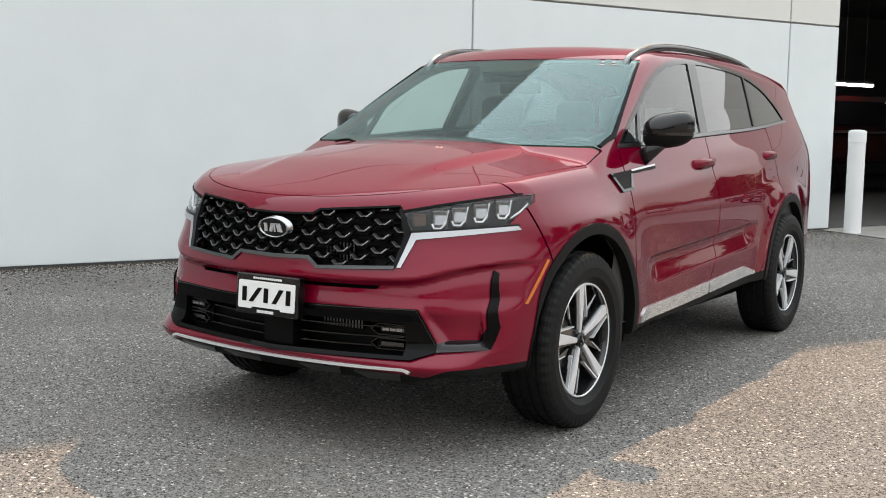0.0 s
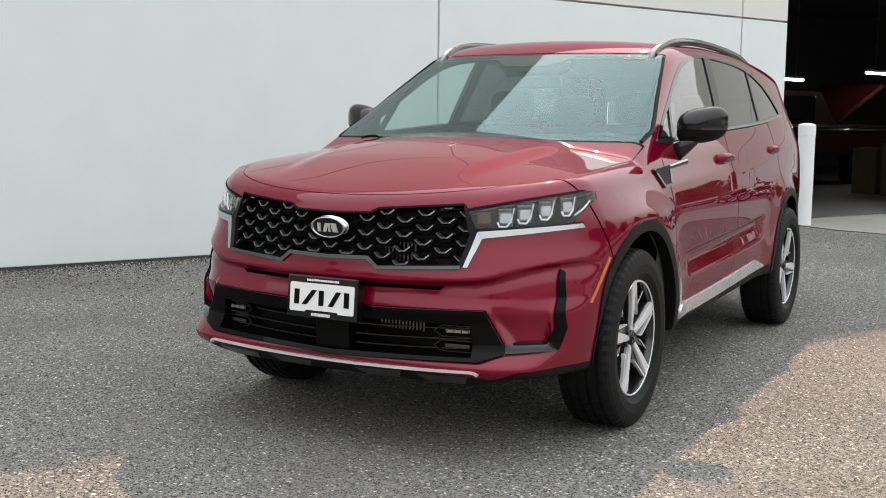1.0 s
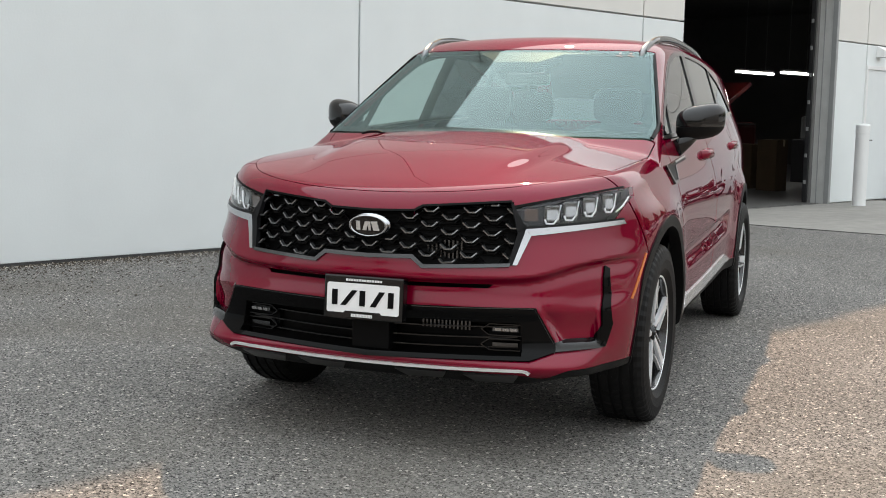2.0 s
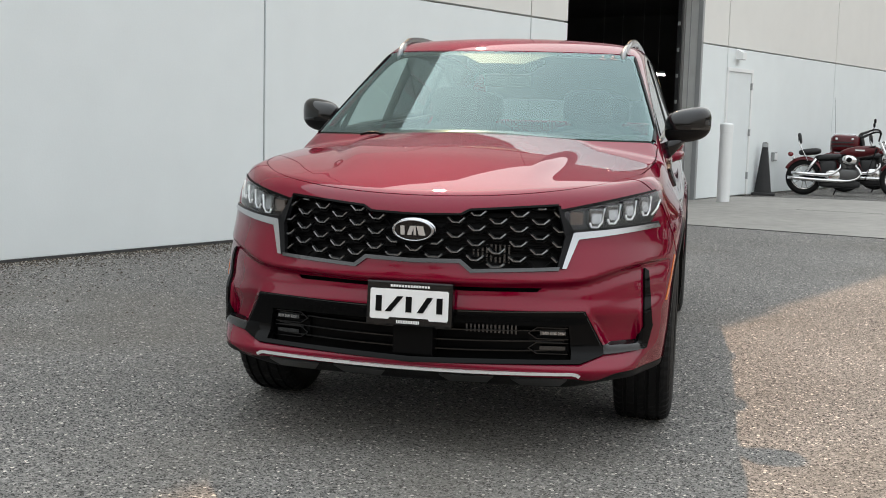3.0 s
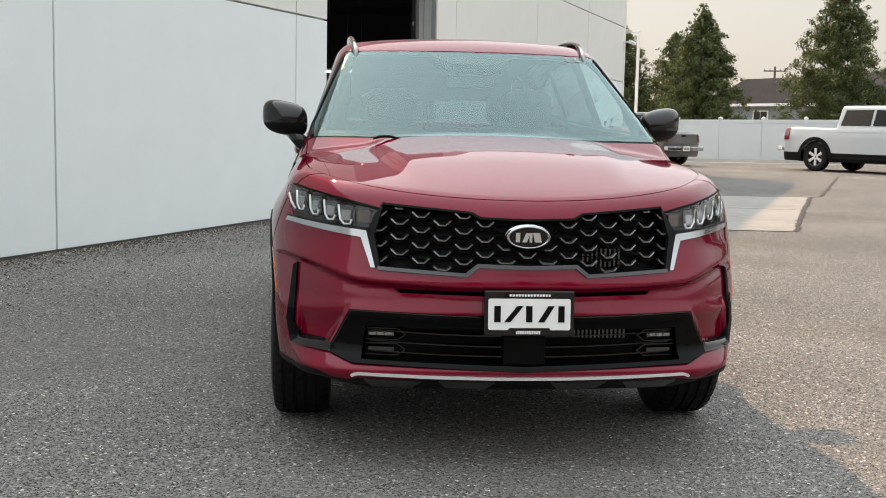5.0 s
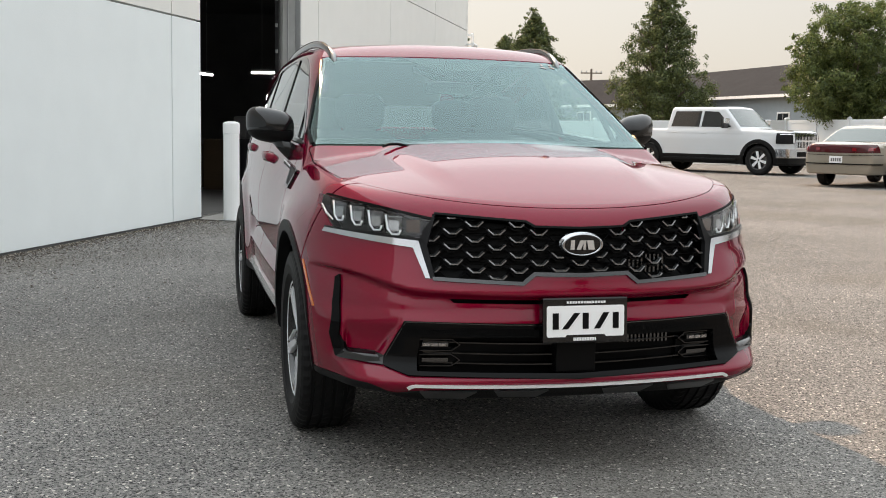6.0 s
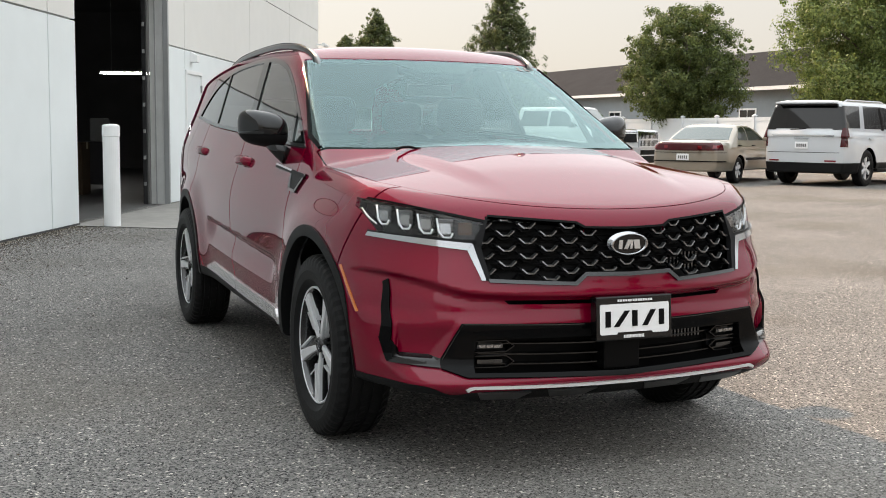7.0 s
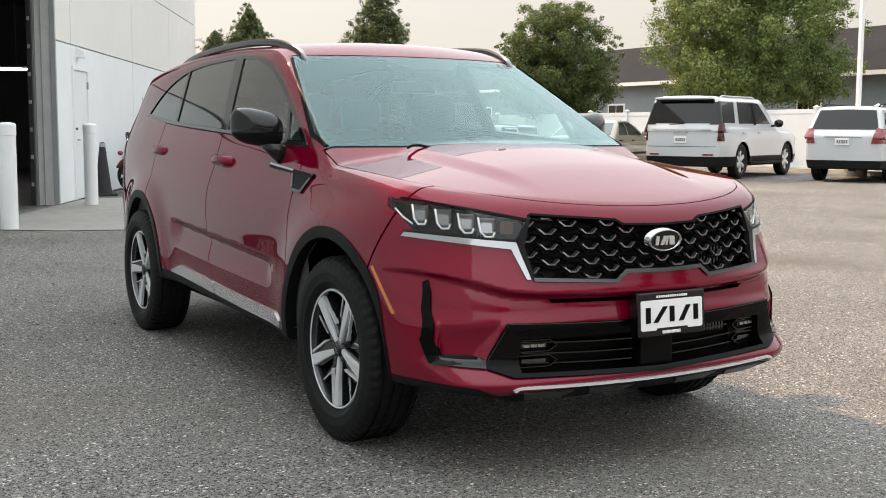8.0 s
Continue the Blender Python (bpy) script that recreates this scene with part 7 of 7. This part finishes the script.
# dark grey pickup
v, patch, full, hw = make_vehicle("pickup_truck", "dark grey crew-cab pickup seen from behind", heading(10.0, 32.3, -33), M_PGREY,
                                  ((-4.6, 0.95), (-4.3, 1.05), (-3.3, 1.12), (-2.5, 1.14), (-0.5, 1.12), (0.8, 1.10), (0.93, 1.08)), 1.95, ((-3.0, -2.35), (-0.62, -0.45)), 1.74, 1.12, 3.5, 0.38,
                                  (("front_window", ((-2.65, 1.16), (-2.15, 1.60), (-1.65, 1.62), (-1.62, 1.16)), M_DKGLASS), ("rear_window", ((-1.55, 1.16), (-1.57, 1.62), (-0.80, 1.60), (-0.70, 1.16)), M_DKGLASS)), (-4.6, 0.93), bed=(-0.32, 0.84))
patch("tail_lamp", ((0.72, 0.78), (0.96, 0.78), (0.96, 1.04), (0.76, 1.04)), (0, 2), M_TAIL, 0.02, lambda q: 0.6 - q[:, 1])
part("rear_bumper", boxm(-0.90, 0.90, 0.88, 1.04, 0.50, 0.64, 0.03), M_CHROME, v)
part("tailgate_handle", boxm(-0.10, 0.10, 0.905, 0.94, 0.95, 1.01, 0.01), M_BLACKPL, v)
plate_bars(v, 1.06, 0.57)


# ---- motorcycles: local x forwards, rear axle over the origin ----
M_MAROON = mat("maroon_tank_paint", (0.075, 0.003, 0.006), 0.3, spec=0.2, coat=0.3)
M_ORANGE = mat("burnt_orange_paint", (0.36, 0.045, 0.012), 0.3, coat=1.0)
M_POLISH = mat("polished_chrome", (0.66, 0.66, 0.66), 0.12, metal=1.0)
M_ENGINE = mat("grey_engine_alloy", (0.10, 0.10, 0.10), 0.4, metal=0.85)
M_LEATHER = mat("black_seat_vinyl", (0.008, 0.008, 0.009), 0.5, bump=0.1, bscale=200)


def blob(bm, c, s, rot=0.0, e=2.6):
    """A rounded lump with soft corners."""
    r = bmesh.ops.create_uvsphere(bm, u_segments=20, v_segments=12, radius=1.0)
    for v in r["verts"]:
        p = [math.copysign(abs(q) ** (2 / e), q) for q in v.co]
        v.co = Vector((p[0] * s[0], p[1] * s[1], p[2] * s[2]))
        v.co.rotate(Euler((0, rot, 0)))
        v.co += Vector(c)
    return bm


def make_bike(m, paint, label, fairing=None, trunk=False):
    b = thing("motorcycle", label, "motorcycle", m, "motorcycles by the wall")
    WB, R = 1.62, 0.325
    for x, wname in ((0.0, "rear_wheel"), (WB, "front_wheel")):
        w = thing(wname, "", "")
        w.parent, w.location = b, (x, 0, R)
        rot = Matrix.Rotation(radians(90), 4, "X")
        wd = 0.085 if x == 0 else 0.06
        bm = bmesh.new()
        lathe(bm, [(R - 0.10, -wd * 0.7), (R - 0.05, -wd), (R - 0.015, -wd * 0.8), (R, 0.0), (R - 0.015, wd * 0.8), (R - 0.05, wd), (R - 0.10, wd * 0.7)], 40, rot)
        part("tyre", bm, M_TYRE, w, smooth=True)
        bm = bmesh.new()
        lathe(bm, [(R - 0.125, -0.03), (R - 0.095, -0.045), (R - 0.092, 0.045), (R - 0.125, 0.03), (R - 0.125, -0.03)], 40, rot)
        part("rim", bm, M_POLISH, w, smooth=True)
        for k in range(10):
            t = 2 * math.pi * (k + (0.25 if k % 2 else 0)) / 10
            bm = bmesh.new()
            cyl(bm, (0.03 * math.cos(t), -0.015, 0.03 * math.sin(t)), ((R - 0.11) * math.cos(t), -0.015, (R - 0.11) * math.sin(t)), 0.009, 0.007, 8)
            part("spoke", bm, M_POLISH, w)
        bm = bmesh.new()
        cyl(bm, (0, -0.07, 0), (0, 0.07, 0), 0.045, n=16)
        part("hub", bm, M_ENGINE, w)
        bm = bmesh.new()
        cyl(bm, (0, -0.062, 0), (0, -0.056, 0), 0.085, n=28)
        part("brake_disc", bm, M_DARKCHROME, w)
    # frame, forks, swing arm
    bm = bmesh.new()
    for pts in (((1.20, 0, 0.92), (0.95, 0, 0.85), (0.35, 0, 0.62), (0.25, 0, 0.45)), ((1.22, 0, 0.88), (1.05, 0, 0.30), (0.40, 0, 0.22), (0.28, 0, 0.42))):
        for y in (-0.09, 0.09):
            tube(bm, [(p[0], y, p[2]) for p in pts], 0.018, 8)
    for y in (-0.11, 0.11):
        tube(bm, [(0.45, y, 0.35), (0.0, y, R)], 0.022, 8)
        tube(bm, [(0.05, y, 0.40), (0.22, y, 0.68)], 0.026, 8)
    part("frame", bm, M_BLACKPL, b, "black tube frame", True)
    for y in (-0.10, 0.10):
        bm = bmesh.new()
        tube(bm, [(WB, y, R), (1.42, y, 0.70), (1.27, y, 1.0)], [0.032, 0.028, 0.024], 10)
        part("fork", bm, M_POLISH, b, "chrome fork leg", True)
    # engine: crankcase, V twin, air cleaner, primary cover
    bm = bmesh.new()
    blob(bm, (0.72, 0, 0.38), (0.26, 0.13, 0.13), 0, 4)
    part("crankcase", bm, M_ENGINE, b, smooth=True)
    for a in (-0.38, 0.40):
        bm = bmesh.new()
        for k in range(7):
            h = 0.10 + 0.03 * k
            cyl(bm, (0.74 + math.sin(a) * h, 0, 0.42 + math.cos(a) * h), (0.74 + math.sin(a) * (h + 0.018), 0, 0.42 + math.cos(a) * (h + 0.018)), 0.098, n=20)
        cyl(bm, (0.74, 0, 0.42), (0.74 + math.sin(a) * 0.34, 0, 0.42 + math.cos(a) * 0.34), 0.075, n=16)
        part("cylinder", bm, M_ENGINE, b, "finned engine cylinder")
    bm = bmesh.new()
    blob(bm, (0.77, -0.13, 0.655), (0.135, 0.045, 0.088), 0.12, 2.2)
    cleaner = part("air_cleaner", bm, M_POLISH, b, "chrome teardrop air cleaner with dark centre", True)
    bm = bmesh.new()
    lathe(bm, [(0.0, 0.052), (0.034, 0.052), (0.046, 0.046), (0.048, 0.03)], 24, Matrix.Translation((0.765, -0.13, 0.655)) @ Matrix.Rotation(radians(90), 4, "X"))
    part("filter_cap", bm, M_BLACKPL, cleaner)
    bm = bmesh.new()
    blob(bm, (0.50, -0.14, 0.36), (0.13, 0.04, 0.10), 0, 3)
    part("gear_cover", bm, M_POLISH, b, smooth=True)
    # exhaust
    for pts in (((0.86, -0.10, 0.58), (0.98, -0.17, 0.40), (0.80, -0.19, 0.28), (0.35, -0.19, 0.27), (-0.28, -0.19, 0.30)), ((0.62, -0.10, 0.58), (0.60, -0.18, 0.48), (0.40, -0.19, 0.37), (-0.22, -0.19, 0.39))):
        c = curve_pts(pts, 5)
        bm = bmesh.new()
        tube(bm, c, [0.020 if i < len(c) * 0.55 else 0.034 for i in range(len(c))], 12)
        part("exhaust_pipe", bm, M_POLISH, b, "chrome exhaust pipe", True)
    # tank, seat, mudguards
    bm = bmesh.new()
    blob(bm, (0.93, 0, 0.815), (0.35, 0.135, 0.105), -0.16, 2.3)
    tank = part("tank", bm, paint, b, "glossy fuel tank", True)
    part("tank_mark", boxm(0.86, 1.02, -0.147, -0.136, 0.82, 0.85), M_POLISH, tank)
    bm = bmesh.new()
    blob(bm, (0.42, 0, 0.70), (0.26, 0.14, 0.06), -0.10, 3)
    blob(bm, (0.08, 0, 0.79), (0.20, 0.11, 0.06), -0.12, 3)
    part("seat", bm, M_LEATHER, b, "black two-step seat", True)
    bm = bmesh.new()
    prev = None
    for k in range(15):
        t = math.radians(5 + 150 * k / 14)
        ring = [bm.verts.new((rr * math.cos(t), y, R + rr * math.sin(t))) for y, rr in ((-0.115, R - 0.01), (-0.10, R + 0.035), (0.0, R + 0.055), (0.10, R + 0.035), (0.115, R - 0.01))]
        if prev:
            for i in range(4):
                bm.faces.new((prev[i], prev[i + 1], ring[i + 1], ring[i]))
        prev = ring
    part("rear_mudguard", bm, paint, b, "painted rear mudguard", True)
    bm = bmesh.new()
    prev = None
    for k in range(11):
        t = math.radians(35 + 115 * k / 10)
        ring = [bm.verts.new((WB + rr * math.cos(t), y, R + rr * math.sin(t))) for y, rr in ((-0.08, R - 0.005), (-0.06, R + 0.03), (0.0, R + 0.042), (0.06, R + 0.03), (0.08, R - 0.005))]
        if prev:
            for i in range(4):
                bm.faces.new((prev[i], prev[i + 1], ring[i + 1], ring[i]))
        prev = ring
    part("front_mudguard", bm, paint, b, "painted front mudguard", True)
    # bars, mirrors, lamps
    for sy in (-1, 1):
        bm = bmesh.new()
        tube(bm, curve_pts([(1.25, 0, 1.02), (1.27, sy * 0.10, 1.17), (1.17, sy * 0.30, 1.20), (1.00, sy * 0.40, 1.13)], 5), 0.017, 8)
        part("handlebar", bm, M_BLACKPL, b, smooth=True)
        bm = bmesh.new()
        tube(bm, [(1.06, sy * 0.375, 1.155), (0.93, sy * 0.425, 1.10)], 0.024, 10)
        part("grip", bm, M_BLACKRUB, b, smooth=True)
        bm = bmesh.new()
        tube(bm, [(1.14, sy * 0.32, 1.19), (1.16, sy * 0.36, 1.31)], 0.008, 6)
        blob(bm, (1.16, sy * 0.38, 1.34), (0.022, 0.07, 0.045), 0, 2.5)
        part("mirror", bm, M_BLACKPL, b, smooth=True)
        bm = bmesh.new()
        blob(bm, (-0.19, sy * 0.12, 0.66), (0.030, 0.030, 0.028), 0)
        tube(bm, [(-0.12, sy * 0.06, 0.64), (-0.19, sy * 0.12, 0.66)], 0.008, 6)
        part("indicator", bm, M_POLISH, b, smooth=True)
        bm = bmesh.new()
        blob(bm, (0.62, sy * 0.10, 0.22), (0.36, 0.06, 0.07), 0, 4)
        part("lower_frame_cover", bm, M_LEATHER, b, "black belly of frame and foot boards", True)
        bm = bmesh.new()
        tube(bm, [(0.02, sy * 0.14, 0.38), (0.20, sy * 0.14, 0.66)], 0.030, 10)
        part("shock_absorber", bm, M_POLISH, b, smooth=True)
    bm = bmesh.new()
    blob(bm, (1.38, 0, 0.95), (0.10, 0.085, 0.085), 0, 2.2)
    part("headlamp", bm, M_POLISH, b, "round chrome headlamp", True)
    bm = bmesh.new()
    blob(bm, (-0.26, 0, 0.74), (0.05, 0.06, 0.045), 0, 2.2)
    part("tail_lamp", bm, M_TAIL, b, "red tail lamp", True)
    bm = bmesh.new()
    tube(bm, [(0.62, 0.12, 0.26), (0.52, 0.30, 0.01)], 0.012, 8)
    tube(bm, [(0.52, 0.30, 0.01), (0.44, 0.34, 0.012)], 0.016, 8)
    part("side_stand", bm, M_BLACKPL, b)
    if not trunk:
        bm = bmesh.new()
        for y in (-0.10, 0.10):
            tube(bm, [(0.05, y, 0.62), (-0.10, y, 0.90), (-0.13, y, 1.05)], 0.010, 8)
        part("sissy_bar", bm, M_POLISH, b, "chrome backrest bar")
        bm = bmesh.new()
        blob(bm, (-0.11, 0, 1.03), (0.035, 0.12, 0.10), -0.15, 3)
        part("backrest", bm, M_LEATHER, b, smooth=True)
    else:
        bm = bmesh.new()
        blob(bm, (-0.03, 0, 0.93), (0.27, 0.27, 0.165), 0, 5)
        tk = part("top_case", bm, paint, b, "hard top case with chrome rack", True)
        bm = bmesh.new()
        for y in (-0.18, 0, 0.18):
            tube(bm, [(-0.25, y, 1.105), (0.17, y, 1.105)], 0.009, 6)
        tube(bm, [(-0.25, -0.18, 1.105), (-0.25, 0.18, 1.105)], 0.009, 6)
        part("rack", bm, M_POLISH, tk)
        for z in (0.86, 0.93):
            bm = boxm(-0.295, 0.11, -0.276, -0.262, z, z + 0.025)
            part("case_band", bm, M_LEATHER, tk)
        for x in (-0.20, 0.09):
            part("case_latch", boxm(x - 0.022, x + 0.022, -0.284, -0.266, 0.985, 1.03, 0.006), M_POLISH, tk)
        bm = bmesh.new()
        blob(bm, (0.27, 0, 0.99), (0.05, 0.22, 0.15), -0.2, 3)
        part("passenger_backrest", bm, M_LEATHER, tk, "black padded backrest", True)
        bm = bmesh.new()
        tube(bm, [(-0.19, 0.22, 0.95), (-0.25, 0.24, 1.85)], 0.003, 5)
        part("aerial", bm, M_BLACKPL, tk)
        for sy in (-1, 1):
            bm = bmesh.new()
            blob(bm, (-0.12, sy * 0.24, 0.58), (0.33, 0.10, 0.16), 0, 4)
            part("saddlebag", bm, paint, b, "hard saddlebag", True)
    bm = bmesh.new()
    blob(bm, (0.40, 0, 0.50), (0.17, 0.12, 0.16), 0, 4)
    part("oil_tank", bm, M_LEATHER, b, "black battery and oil tank cover", True)
    if fairing:
        bm = bmesh.new()
        blob(bm, (1.46, 0, 1.10), (0.36, 0.38, 0.11), 0.30, 2.2)
        fr = part("fairing", bm, fairing, b, "handlebar fairing", True)
        bm = bmesh.new()
        blob(bm, (1.42, 0, 0.95), (0.40, 0.36, 0.16), 0.20, 2.4)
        part("fairing_lower", bm, M_GLOSS, fr, "gloss black lower fairing", True)
        bm = bmesh.new()
        prev = None
        for k in range(9):
            y = -0.26 + 0.065 * k
            cx = 1.58 - 0.9 * y * y
            ring = [bm.verts.new((cx, y, 1.16)), bm.verts.new((cx - 0.22, y * 0.85, 1.50 - 1.2 * y * y))]
            if prev:
                bm.faces.new((prev[0], ring[0], ring[1], prev[1]))
            prev = ring
        part("windshield", bm, M_CLEAR, fr, "clear windshield", True)
    return b


def bike_pose(xr, yr, xf, yf):
    return Matrix.Translation((xr, yr, 0.0)) @ Matrix.Rotation(math.atan2(yf - yr, xf - xr), 4, "Z") @ Matrix.Rotation(radians(-5), 4, "X")


make_bike(bike_pose(2.84, 17.02, 4.46, 16.82), M_MAROON, "maroon cruiser motorcycle with chrome pipes and backrest")
make_bike(bike_pose(3.72, 18.45, 5.33, 18.35), M_MAROON, "touring motorcycle with orange fairing and top case", M_ORANGE, True)
make_bike(bike_pose(4.46, 19.80, 6.04, 19.72), M_MAROON, "maroon cruiser motorcycle with a red front fender")
